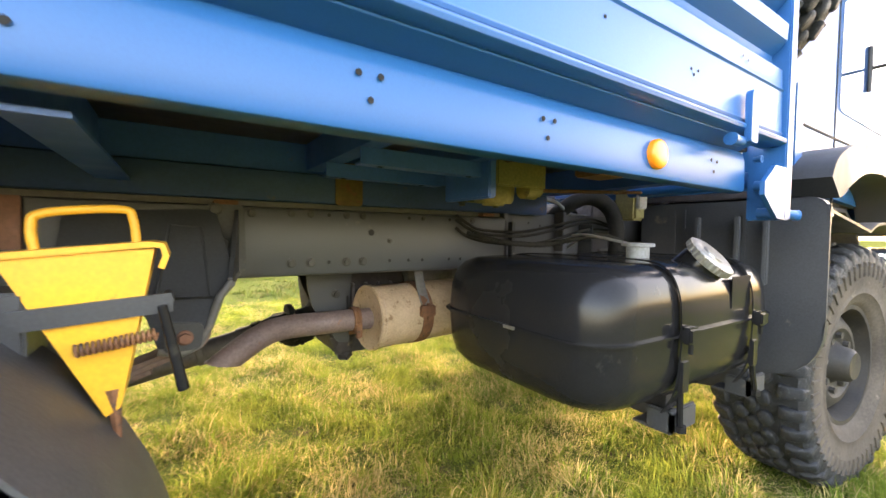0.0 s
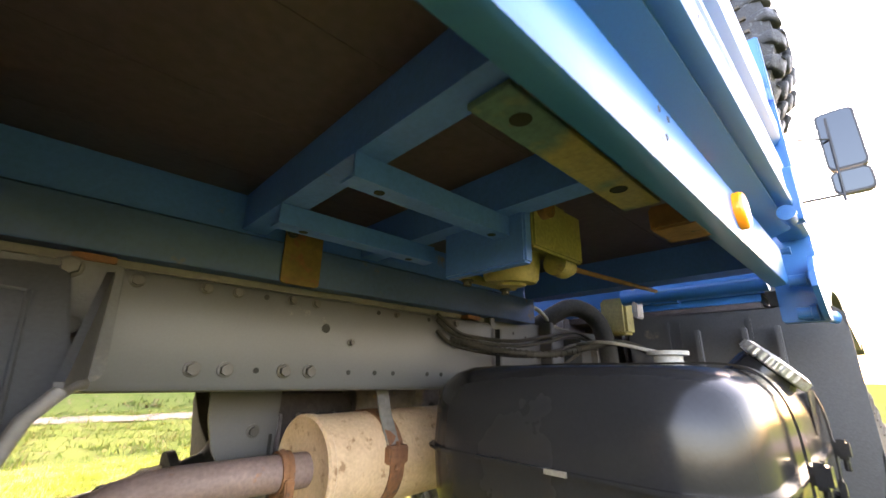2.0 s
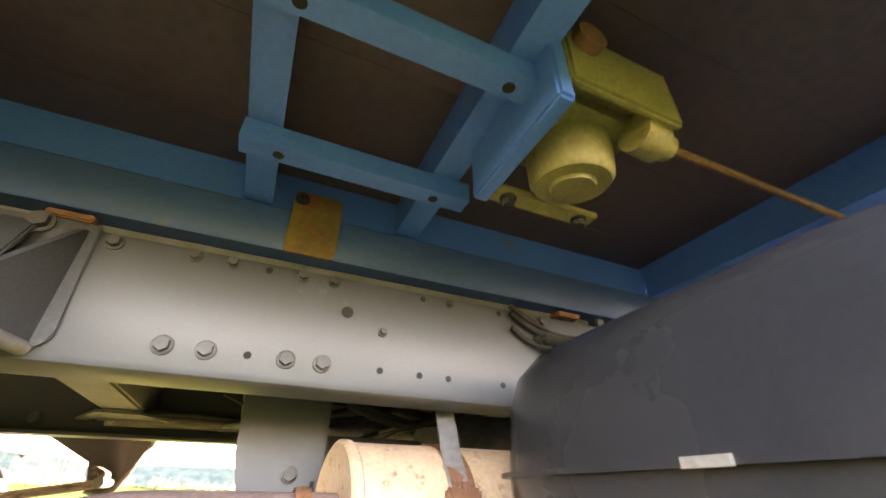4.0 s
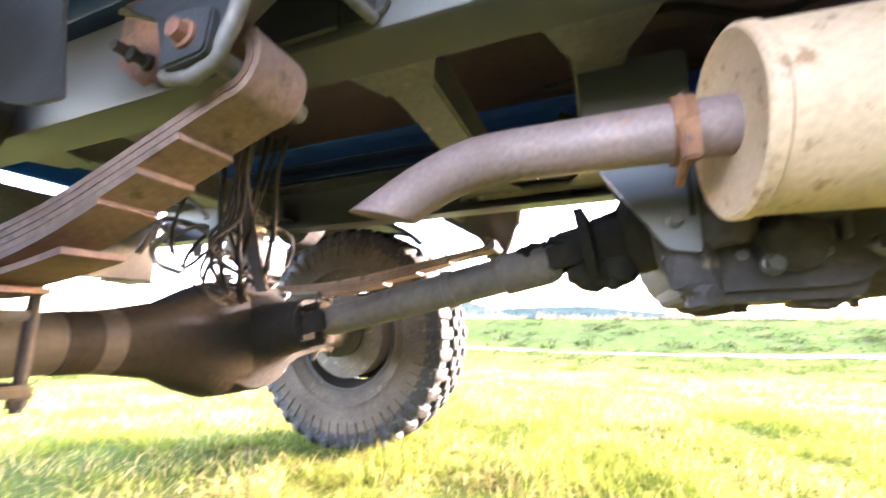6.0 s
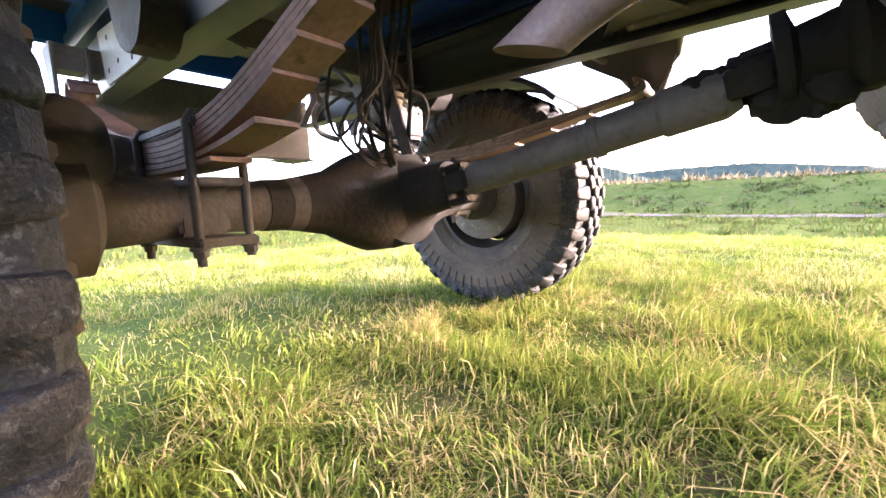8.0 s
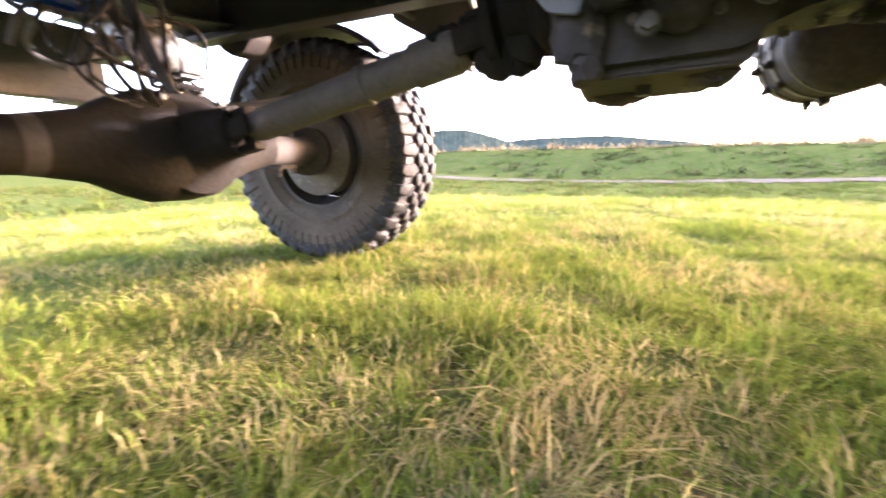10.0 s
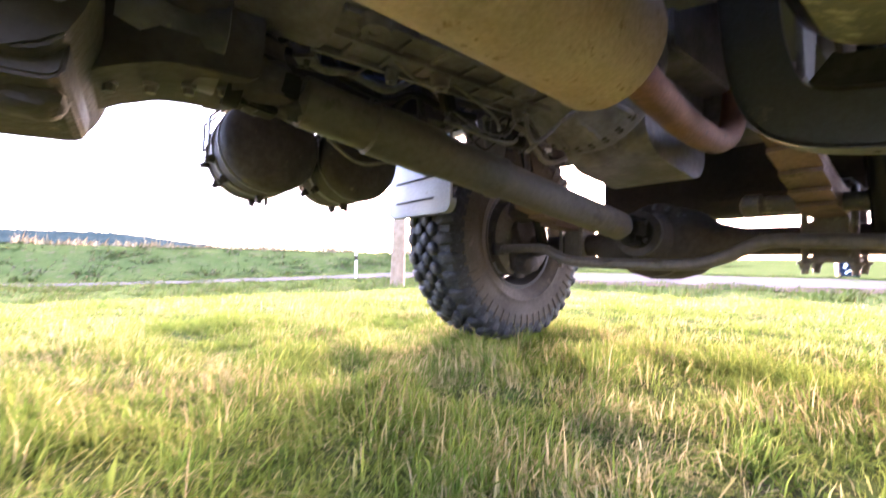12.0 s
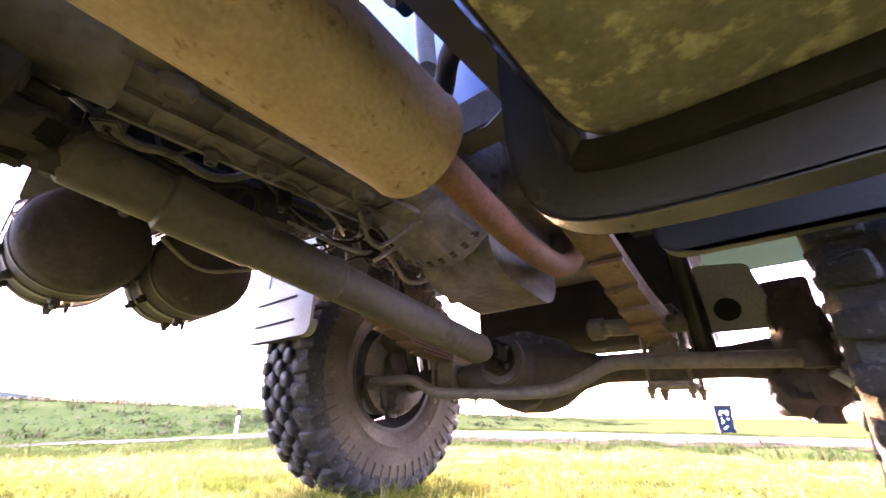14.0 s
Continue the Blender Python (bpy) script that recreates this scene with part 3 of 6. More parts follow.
bin_z = ground_z(21.4, 1.9)
wheelie = thing("wheelie_bin", "dark blue wheelie bin with pale stickers beside the lane", "bin", pose(21.4, 1.9, bin_z + 0.02, 0, 0, 25))
bm = B()
lo = rounded([(-0.22, -0.24), (0.22, -0.24), (0.22, 0.24), (-0.22, 0.24)], 0.05, 3)
hi = [(x * 1.25, y * 1.25) for x, y in lo]
va, vb = [bm.verts.new((x, y, 0.06)) for x, y in lo], [bm.verts.new((x, y, 0.95)) for x, y in hi]
bm.faces.new(va), bm.faces.new(vb)
for i in range(len(lo)):
    bm.faces.new((va[i], va[(i + 1) % len(lo)], vb[(i + 1) % len(lo)], vb[i]))
part("body", bm, BINBLUE, wheelie)
part("lid", box(B(), -0.31, 0.31, -0.33, 0.33, 0.95, 1.03, 0.025), BLACK, wheelie, "black lid")
for s in (-1, 1):
    part("wheel", tube(B(), (-0.22, s * 0.2, 0.09), (-0.22, s * 0.26, 0.09), 0.1), BLACK, wheelie)
for i in range(14):
    yy, zz, k = random.uniform(-0.2, 0.2), random.uniform(0.2, 0.85), random.uniform(0.03, 0.06)
    xx = -(0.22 + 0.055 * (zz - 0.06) / 0.89) - 0.006
    part("sticker", revolve(B(), [(-0.004, k), (0.004, k)], (xx, yy, zz), (-1, 0, 0.06), 10), WHITE, wheelie, "pale sticker")

bare = thing("bare_tree", "leafless young tree at the far lane side", "tree", pose(46, -3.5, 0))
bm = B()


def branch(bm, p, d, length, r, depth):
    q = p + d * length
    tube(bm, p, q, r, r * 0.65, 6, False)
    if depth:
        for _ in range(3 if depth > 1 else 4):
            e = (d + Vector((random.uniform(-1, 1), random.uniform(-1, 1), random.uniform(-0.2, 0.7))) * 0.75).normalized()
            branch(bm, p + d * length * random.uniform(0.55, 1), e, length * random.uniform(0.55, 0.78), r * 0.6, depth - 1)


branch(bm, Vector((0, 0, -0.3)), Vector((0, 0, 1)), 1.9, 0.11, 0)
part("trunk", bm, WOOD, bare)
bm = B()
for _ in range(7):
    branch(bm, Vector((0, 0, random.uniform(1.0, 1.6))), Vector((random.uniform(-0.6, 0.6), random.uniform(-0.6, 0.6), 1)).normalized(), 1.3, 0.05, 3)
part("crown", bm, WOOD, bare)


# ---------------------------------------------------------------- the truck
truck = thing("truck", "blue flatbed all-wheel-drive truck with black chassis, parked on the meadow", "truck", pose(0, 0, 0))
RA, FA = -0.28, 2.87          # rear and front axle
AXZ, TR = 0.53, 0.555         # wheel centre height and tyre radius
RY = 0.488                    # outer face of the frame rails


def mirrored(f):
    """Calls f for the right (-1) and the left (+1) side."""
    for s in (-1, 1):
        f(s)


# ---- wheels
def tyre_mesh():
    prof = [(-0.125, 0.262), (-0.157, 0.30), (-0.175, 0.37), (-0.178, 0.42), (-0.178, 0.445), (-0.174, 0.487), (-0.155, 0.516), (-0.09, 0.519), (0, 0.522),
            (0.09, 0.519), (0.155, 0.516), (0.174, 0.487), (0.178, 0.445), (0.178, 0.42), (0.175, 0.37), (0.157, 0.30), (0.125, 0.262)]
    prof = [(a, r if r < 0.4 else r + 0.010) for a, r in prof]
    prof = prof[:2] + [(-0.166, 0.328), (-0.172, 0.332), (-0.172, 0.338), (-0.169, 0.342)] + prof[2:-2] + [(0.169, 0.342), (0.172, 0.338), (0.172, 0.332), (0.166, 0.328)] + prof[-2:]
    bm = revolve(B(), prof, (0, 0, 0), (0, 1, 0), 72, closed=True)
    me = mesh_of(bm, SIDEWALL, 50)
    me.materials.append(RUBBER)
    for f in me.polygons:
        f.material_index = 1 if math.hypot(f.center.x, f.center.z) > 0.468 else 0
    return me


def flute_mesh():
    """Radial flutes moulded on both sidewalls."""
    bm = B()
    for i in range(54):
        a = 2 * math.pi * i / 54
        for sd in (-1, 1):
            q = []
            for y, r, w in ((0.174, 0.405, 0.006), (0.176, 0.474, 0.009), (0.1835, 0.410, 0.003), (0.1845, 0.470, 0.005)):
                for k in (-1, 1):
                    q.append(bm.verts.new((math.sin(a) * r + math.cos(a) * w * k, sd * y, math.cos(a) * r - math.sin(a) * w * k)))
            for k_ in ((4, 5, 7, 6), (0, 4, 6, 2), (1, 3, 7, 5), (0, 1, 5, 4), (2, 6, 7, 3)):
                bm.faces.new([q[j] for j in k_])
    return mesh_of(bm, SIDEWALL, 50)


def block_mesh(outline, r0, r1, drop):
    """A tread block at angle 0 (towards +z): outline in (y, arc), from radius r0 to r1; drop lowers the outer edge."""
    bm = B()
    def at(y, a, r):
        ang = a / 0.54
        return bm.verts.new((math.sin(ang) * r, y, math.cos(ang) * r))
    outline = [tuple(p) for p in rounded(outline, 0.014, 2)]
    cy = sum(p[0] for p in outline) / len(outline)
    ca = sum(p[1] for p in outline) / len(outline)
    lo = [at(y, a, r0 - drop(y) * 1.2) for y, a in outline]
    ring = lambda k_, down: [at(cy + (y - cy) * k_, ca + (a - ca) * (k_ * 1.1 - 0.1), r1 - down - drop(y)) for y, a in outline]
    m, m2, hi = ring(0.99, 0.013), ring(0.94, 0.005), ring(0.80, 0.0005)
    k = len(outline)
    for r, q in ((lo, m), (m, m2), (m2, hi)):
        for i in range(k):
            bm.faces.new((r[i], r[(i + 1) % k], q[(i + 1) % k], q[i]))
    bm.faces.new(hi)
    return mesh_of(bm, RUBBER, 75)


NB = 36
arc = 2 * math.pi * 0.54 / NB
flat = lambda y: 0.0
edge = lambda y: max(abs(y) - 0.12, 0) ** 1.25 * 0.85
HEXA = [(-0.029, -0.018), (-0.010, -0.036), (0.020, -0.030), (0.031, 0.012), (0.012, 0.035), (-0.021, 0.029)]
TYRE, FLUTES = tyre_mesh(), flute_mesh()
C_BLOCK = block_mesh([(y, a) for y, a in HEXA], 0.523, TR, flat)
C_BLOCK2 = block_mesh([(-y * 0.95, a * 1.05) for y, a in HEXA], 0.523, TR, flat)
S_BLOCK = block_mesh([(0.088, -0.033), (0.135, -0.03), (0.176, -0.026), (0.178, 0.024), (0.135, 0.027), (0.094, 0.033)], 0.500, TR - 0.002, edge)
S_BLOCK2 = block_mesh([(-0.088, -0.033), (-0.135, -0.03), (-0.176, -0.026), (-0.178, 0.024), (-0.135, 0.027), (-0.094, 0.033)], 0.500, TR - 0.002, edge)


def wheel(parent, p, turn, single_blocks, deep=True, lean=None):
    """A disc wheel with a block-tread tyre, its axis along local y, outer side towards -y."""
    at = Matrix.Translation(p) @ (lean if lean is not None else Matrix.Rotation(radians(turn), 4, "Z")) @ Matrix.Rotation(random.uniform(0, 1), 4, "Y")
    if "rim" not in HOLE_MESH:
        bm = B()
        revolve(bm, [(-0.135, 0.255), (-0.135, 0.275), (-0.12, 0.277), (-0.105, 0.258), (-0.03, 0.236), (0.07, 0.236), (0.105, 0.258), (0.12, 0.277), (0.135, 0.275), (0.135, 0.255), (0.1, 0.246), (0.06, 0.228), (-0.03, 0.228), (-0.1, 0.246)], (0, 0, 0), (0, 1, 0), 48, closed=True)
        revolve(bm, [(0.01, 0.226), (-0.02, 0.22), (-0.045, 0.19), (-0.05, 0.16), (-0.03, 0.135), (-0.028, 0.06), (-0.018, 0.06), (-0.02, 0.135), (-0.04, 0.16), (-0.035, 0.185), (-0.01, 0.21), (0.02, 0.226)], (0, -0.055, 0), (0, 1, 0), 48, closed=True)
        HOLE_MESH["rim"] = mesh_of(bm, RIM)
        bm = B()
        revolve(bm, [(-0.10, 0.02), (-0.105, 0.06), (-0.09, 0.075), (-0.05, 0.082), (-0.028, 0.1), (0.02, 0.1)], (0, -0.055, 0), (0, 1, 0), 28)
        HOLE_MESH["hub"] = mesh_of(bm, RIM)
        bm = B()
        revolve(bm, [(0.02, 0.20), (0.14, 0.205), (0.15, 0.19), (0.152, 0.06), (0.02, 0.05)], (0, 0, 0), (0, 1, 0), 40)
        HOLE_MESH["drum"] = mesh_of(bm, GREASE)
        HOLE_MESH["nut"] = mesh_of(tube(B(), (0, -0.105, 0.128), (0, -0.077, 0.128), 0.016, 0.018, 6), BOLT)
    w = part("wheel", HOLE_MESH["rim"], None, parent, "", at)
    part("tyre", TYRE, None, w, "black all-terrain tyre with dusty sidewalls")
    tagged(part("sidewall_fluting", FLUTES, None, w), kind="stuff")
    part("hub", HOLE_MESH["hub"], None, w)
    if deep:
        part("brake_drum", HOLE_MESH["drum"], None, w)
    for i in range(8):
        part("wheel_nut", HOLE_MESH["nut"], None, w, at=Matrix.Rotation(2 * math.pi * i / 8, 4, "Y"))
    rows = []
    for i in range(NB):
        a = 2 * math.pi * i / NB
        h = math.pi / NB
        rows += [(C_BLOCK, a, -0.047), (C_BLOCK2, a + h, 0.0), (C_BLOCK, a, 0.047), (S_BLOCK, a + h, 0.0), (S_BLOCK2, a + h, 0.0)]
    if single_blocks:
        for me, a, y in rows[:single_blocks]:
            part("tread_block", me, None, w, at=Matrix.Rotation(a, 4, "Y") @ Matrix.Translation((0, y, 0)))
    rest = rows[single_blocks:] if single_blocks else rows
    if rest:
        key = ("tread", len(rest))
        if key not in HOLE_MESH:
            bm = B()
            for me, a, y in rest:
                before = len(bm.verts)
                bm.from_mesh(me)
                bm.verts.ensure_lookup_table()
                bmesh.ops.transform(bm, matrix=Matrix.Rotation(a, 4, "Y") @ Matrix.Translation((0, y, 0)), verts=bm.verts[before:])
            HOLE_MESH[key] = mesh_of(bm, RUBBER, 50)
        tagged(part("tread", HOLE_MESH[key], None, w), kind="stuff")
    return w


wheel(truck, (RA, -1.037, AXZ), 0, 150)
wheel(truck, (RA - 0.20, 1.0, AXZ), 180, 0)
wheel(truck, (FA + 0.01, -1.03, AXZ), -5.5, 0)
wheel(truck, (FA - 0.04, 0.92, AXZ + 0.01), 182, 150)

# ---- frame rails: C channels, open inwards
def rail(s):
    bm = B()
    x0, x1, z0, z1 = -1.35, 1.40, 0.972, 1.166
    o, t, f = s * RY, 0.008, 0.085
    prof = [(o, z0), (o - s * f, z0), (o - s * f, z0 + t), (o - s * (t + 0.008), z0 + t), (o - s * t, z0 + t + 0.008), (o - s * t, z1 - t), (o - s * f, z1 - t), (o - s * f, z1), (o, z1)]
    k = 0.012
    prof = [(o, z0 + k), (o - s * k * 0.3, z0 + k * 0.3), (o - s * k, z0)] + prof[1:-1] + [(o - s * k, z1), (o - s * k * 0.3, z1 - k * 0.3), (o, z1 - k)]
    prism(bm, prof, "x", x0, x1)
    r = part("frame_rail", bm, FRAME, truck, "grey-black painted steel channel with bolt rows")
    bm = B()
    z1f, z0f, of = 1.192, 1.02, s * (RY - 0.045)
    prism(bm, [(of, z0f), (of - s * f, z0f), (of - s * f, z0f + t), (of - s * t, z0f + t), (of - s * t, z1f - t), (of - s * f, z1f - t), (of - s * f, z1f), (of, z1f)], "x", 1.30, 3.75)
    part("front_frame_rail", bm, FRAME, truck, "grey-black painted front frame channel")
    n = (0, s, 0)
    for i, x in enumerate((0.593, 0.646, None, 0.753, 0.806)):
        if x:
            bolt(r, (x, o, 1.010), n, 0.0105, 0.013)
            bolt(r, (x, o, 1.150), n, 0.008, 0.010)
    for x in (0.700, 0.898, 0.967, 1.020, 1.129, 1.178):
        hole(r, (x, o, 1.010), n, 0.0055)
    for x in (0.700, 0.968, 1.13, 1.18):
        hole(r, (x, o, 1.149), n, 0.0055)
    hole(r, (0.834, o, 1.100), n, 0.010)
    bolt(r, (0.897, o, 1.074), n, 0.006, 0.012)
    bolt(r, (1.022, o, 1.150), n, 0.006, 0.008)
    bolt(r, (1.23, o, 1.148), n, 0.008, 0.010)
    bolt(r, (1.235, o, 1.09), n, 0.008, 0.014)
    for x, z in ((1.47, 1.15), (1.56, 1.15), (1.63, 1.14), (1.47, 1.06), (1.75, 1.15)):
        hole(r, (x, of, z), n, 0.005)
    part("rail_bracket", box(B(), 1.385, 1.41, min(o, o - s * 0.06), max(o, o - s * 0.06), 1.0, 1.21, 0.003), FRAME, truck)
    part("rail_bracket", box(B(), 1.72, 1.742, min(of, of + s * 0.05), max(of, of + s * 0.05), 1.03, 1.2, 0.003), FRAME, truck)


mirrored(rail)

# ---- frame crossmembers with gusset plates
def crossmember(x, w, z0, z1):
    bm = B()
    box(bm, x - w / 2, x + w / 2, -RY + 0.01, RY - 0.01, z0, z1, 0.006)
    c = part("crossmember", bm, CHASSIS, truck)
    for s in (-1, 1):
        bm = B()
        prism(bm, [(x - w * 1.4, s * (RY - 0.03)), (x + w * 1.4, s * (RY - 0.03)), (x + w * 0.5, s * (RY - 0.22)), (x - w * 0.5, s * (RY - 0.22))], "z", z0 - 0.012, z0 - 0.004)
        g = part("gusset", bm, CHASSIS, c)
        for dx in (-0.9, 0.9):
            bolt(g, (x + dx * w, s * (RY - 0.06), z0 - 0.012), (0, 0, -1), 0.007, 0.008)
    return c


crossmember(0.40, 0.10, 1.03, 1.13)
crossmember(0.745, 0.09, 1.02, 1.14)
crossmember(-0.62, 0.10, 1.03, 1.13)
crossmember(-1.42, 0.08, 0.80, 1.12)
crossmember(1.36, 0.08, 1.03, 1.13)
crossmember(2.15, 0.09, 1.04, 1.16)

# dropped carrier for the transfer case: two plates
bm = B()
prism(bm, rounded([(0.703, 1.03), (0.712, 0.90), (0.729, 0.832), (0.822, 0.69), (0.868, 0.68), (0.88, 1.03)], 0.01, 3), "y", -0.206, -0.196, 0.002)
carrier = part("transfer_case_carrier", bm, FRAME, truck, "grey steel transfer case carrier")
bm = B()
prism(bm, rounded([(0.70, 1.03), (0.745, 0.88), (0.79, 0.785), (0.90, 0.76), (0.90, 1.03)], 0.01, 3), "y", -0.01, 0.002, 0.002)
part("inner_plate", bm, TAR, carrier, "oil-black inner carrier plate")
part("carrier_slot", box(B(), 0.856, 0.864, -0.2085, -0.2055, 0.74, 0.86, 0.0005), HOLE, carrier)
bolt(carrier, (0.835, -0.206, 0.735), (0, -1, 0), 0.010, 0.014)
bolt(carrier, (0.815, -0.206, 0.87), (0, -1, 0), 0.012, 0.014)


def lump(bm, c, size, seed):
    """An uneven, grease-caked casting lobe."""
    k0 = len(bm.verts)
    bmesh.ops.create_icosphere(bm, subdivisions=3, radius=1.0)
    bm.verts.ensure_lookup_table()
    for v_ in bm.verts[k0:]:
        q_ = v_.co.copy()
        m_ = max(abs(q_.x), abs(q_.y), abs(q_.z))
        f_ = (0.55 + 0.30 / m_ * 0.75) * (1 + 0.30 * noise.noise(q_ * 1.9 + Vector((seed, 0, 0))) + 0.09 * noise.noise(q_ * 4.5 + Vector((0, seed, 0))))
        v_.co = Vector(c) + Vector((q_.x * size[0], q_.y * size[1], q_.z * size[2])) * f_
    return bm

# ---- rear suspension
def leaf_pack(parent_name, cx, sy, leaves, k, z0, half, width, eye_up, label):
    """A leaf spring: (half length, thickness) for each leaf from the top, helpers further down."""
    pack = None
    z = z0
    for i, (hl, hr, th, kk) in enumerate(leaves):
        line = []
        n = 22
        for j in range(n + 1):
            x = cx - hr + (hl + hr) * j / n
            dx = abs(x - cx)
            line.append((x, z + kk * (dx * dx if dx < 0.4 else 0.16 + 0.8 * (dx - 0.4))))
        if i < 2:
            for end in (1, -1):
                ex, ez = line[-1] if end == 1 else line[0]
                er = eye_up + th * i
                curl = [(ex + end * er * math.sin(a), ez + er - er * math.cos(a)) for a in [radians(v) for v in range(24, 280 if i == 0 else 200, 16)]]
                line = line + curl if end == 1 else curl[::-1] + line
        bm = strip(B(), line, "y", sy - width / 2, sy + width / 2, th * (0.84 if i % 2 else 0.80))
        if pack is None:
            pack = part(parent_name, bm, RUST_SPRING, truck, label)
        else:
            part("leaf", bm, RUST_SPRING, pack)
        z -= th
    return pack


def rear_suspension(s):
    sy = s * 0.576
    SC = RA if s < 0 else -0.55
    T = 0.0115
    leaves = [(0.618, 0.76, T, 0.427), (0.618, 0.74, T, 0.427), (0.554, 0.554, T, 0.427), (0.489, 0.489, T, 0.432), (0.424, 0.424, T, 0.450), (0.364, 0.364, T, 0.26), (0.20, 0.20, T, 0.12)]
    if s > 0:
        # the left spring lies flatter and reaches further forward
        leaves = [(0.90, 0.45, T, 0.205), (0.88, 0.45, T, 0.205), (0.74, 0.40, T, 0.205), (0.60, 0.36, T, 0.205), (0.45, 0.30, T, 0.205)]
    leaf_pack("leaf_spring", SC, sy, leaves, 0.427, 0.694 if s < 0 else 0.750, 0, 0.076, 0.034 if s < 0 else 0.014, "rust-brown stacked leaf spring over the rear axle")
    bm = B()
    box(bm, SC - 0.06, SC + 0.06, sy - 0.05, sy + 0.05, 0.488, 0.6, 0.008)
    seat = part("spring_seat", bm, AXLE, truck)
    for w_, v_, z0_, z1_ in ((0.15, 0.045, 0.585, 0.602), (0.165, 0.055, 0.470, 0.488), (0.16, 0.045, 0.693, 0.712)):
        part("clamp_plate", box(B(), SC - w_, SC + w_, sy - v_, sy + v_, z0_, z1_, 0.004), AXLE, seat)
    for dx in (-0.14, 0.14):
        P = [(SC + dx, sy - 0.047, 0.435), (SC + dx, sy - 0.047, 0.70), (SC + dx, sy - 0.04, 0.716), (SC + dx, sy + 0.04, 0.716), (SC + dx, sy + 0.047, 0.70), (SC + dx, sy + 0.047, 0.445)]
        u = part("u_bolt", sweep(B(), P, 0.009, 10, smooth=False), AXLE, seat)
        for dy in (-0.047, 0.047):
            bolt(seat, (SC + dx, sy + dy, 0.470), (0, 0, -1), 0.014, 0.018, "u_bolt_nut", AXLE)
    # bump stop above the axle
    bm = B()
    prism(bm, rounded([(-0.66, 1.105), (-0.40, 1.10), (-0.43, 0.985), (-0.48, 0.935), (-0.55, 0.925), (-0.62, 0.97)], 0.02, 4), "y", min(s * 0.489, s * 0.58), max(s * 0.489, s * 0.58), 0.012)
    part("bump_stop", bm, AXLE, truck, "dark cast bump stop bracket")
    bm = B()
    prism(bm, rounded([(-1.12, 1.155), (-0.80, 1.13), (-0.70, 0.985), (-0.76, 0.975), (-1.08, 0.972)], 0.01, 3), "y", min(s * 0.492, s * 0.499), max(s * 0.492, s * 0.499), 0.001)
    rp_ = part("rail_plate", bm, MUDGREY, truck, "pale grey drilled plate on the rail")
    for x, z in ((-1.02, 1.112), (-1.035, 1.012), (-0.93, 1.02), (-0.86, 1.10), (-0.80, 1.00)):
        hole(rp_, (x, s * 0.499, z), (0, s, 0), 0.009)
    # front hanger: outer wall by the spring, slanting wall to the rail with a notch, top plate
    bm = B()
    o = s * RY
    yo = s * 0.645
    prism(bm, [(0.12, 1.135), (0.405, 1.155), (0.435, 0.992), (0.404, 0.952), (0.382, 0.885), (0.36, 0.845), (0.33, 0.832), (0.288, 0.842), (0.27, 0.92), (0.20, 0.955), (0.12, 1.0)], "y", yo - 0.005, yo + 0.005, 0.003)
    slope = lambda z_: o + (yo - o) * min(max((1.165 - z_) / 0.21, 0.06), 1)
    for v_ in bm.verts:
        v_.co.y += slope(v_.co.z) - yo
    prism(bm, [(0.06, 1.16), (0.40, 1.16), (0.40, 0.985), (0.06, 0.985)], "y", s * 0.497 - 0.004, s * 0.497 + 0.004)
    A_, B_ = Vector((0.455, o + s * 0.004, 0)), Vector((0.425, yo, 0))
    wall = [(0.0, 1.155), (0.08, 1.15), (1.0, 0.992), (1.0, 0.972), (0.55, 0.985), (0.0, 0.985)]
    nn = Vector((0, 0, 1)).cross(B_ - A_).normalized() * 0.005
    va = [bm.verts.new(A_ + (B_ - A_) * u_ + Vector((0, 0, z_)) + nn) for u_, z_ in wall]
    vb = [bm.verts.new(A_ + (B_ - A_) * u_ + Vector((0, 0, z_)) - nn) for u_, z_ in wall]
    bm.faces.new(va), bm.faces.new(vb)
    for q_ in range(len(wall)):
        bm.faces.new((va[q_], va[(q_ + 1) % len(wall)], vb[(q_ + 1) % len(wall)], vb[q_]))
    h = part("spring_hanger", bm, MUDGUARD, truck, "dusty black boxed cast spring hanger")
    lip = [A_ + (B_ - A_) * u_ + Vector((0, 0, z_)) for u_, z_ in ((1.0, 0.978), (0.55, 0.985), (0.0, 0.986))]
    lip = [Vector((x_, yo, z_)) for x_, z_ in ((0.288, 0.842), (0.33, 0.832), (0.36, 0.845), (0.382, 0.885), (0.404, 0.952), (0.425, 0.978))] + lip[1:]
    # lip in a paler grey than the hanger
    part("hanger_lip", sweep(B(), lip, 0.009, 10, smooth=False), CHASSIS, h, "paler grey lip")
    h.location.x += 0.02 if s > 0 else 0
    bm = B()
    prism(bm, rounded([(0.385, 1.166), (0.47, 1.166), (0.478, 1.0), (0.462, 0.985), (0.41, 0.985)], 0.008, 3), "y", o + s * 0.001, o + s * 0.008, 0.002)
    f = part("hanger_flange", bm, MUDGUARD, h)
    for x, z in ((0.405, 1.153), (0.423, 1.065), (0.443, 1.014)):
        bolt(f, (x, o + s * 0.008, z), (0, s, 0), 0.0125, 0.014)
    bolt(f, (0.49, o, 1.147), (0, s, 0), 0.009, 0.011)
    ys = s * 0.650
    bm = B()
    prism(bm, rounded([(0.298, 0.838), (0.366, 0.842), (0.372, 0.898), (0.300, 0.905)], 0.012, 3), "y", min(ys, ys + s * 0.012), max(ys, ys + s * 0.012), 0.003)
    el = part("eye_boss", bm, MUDGUARD, h)
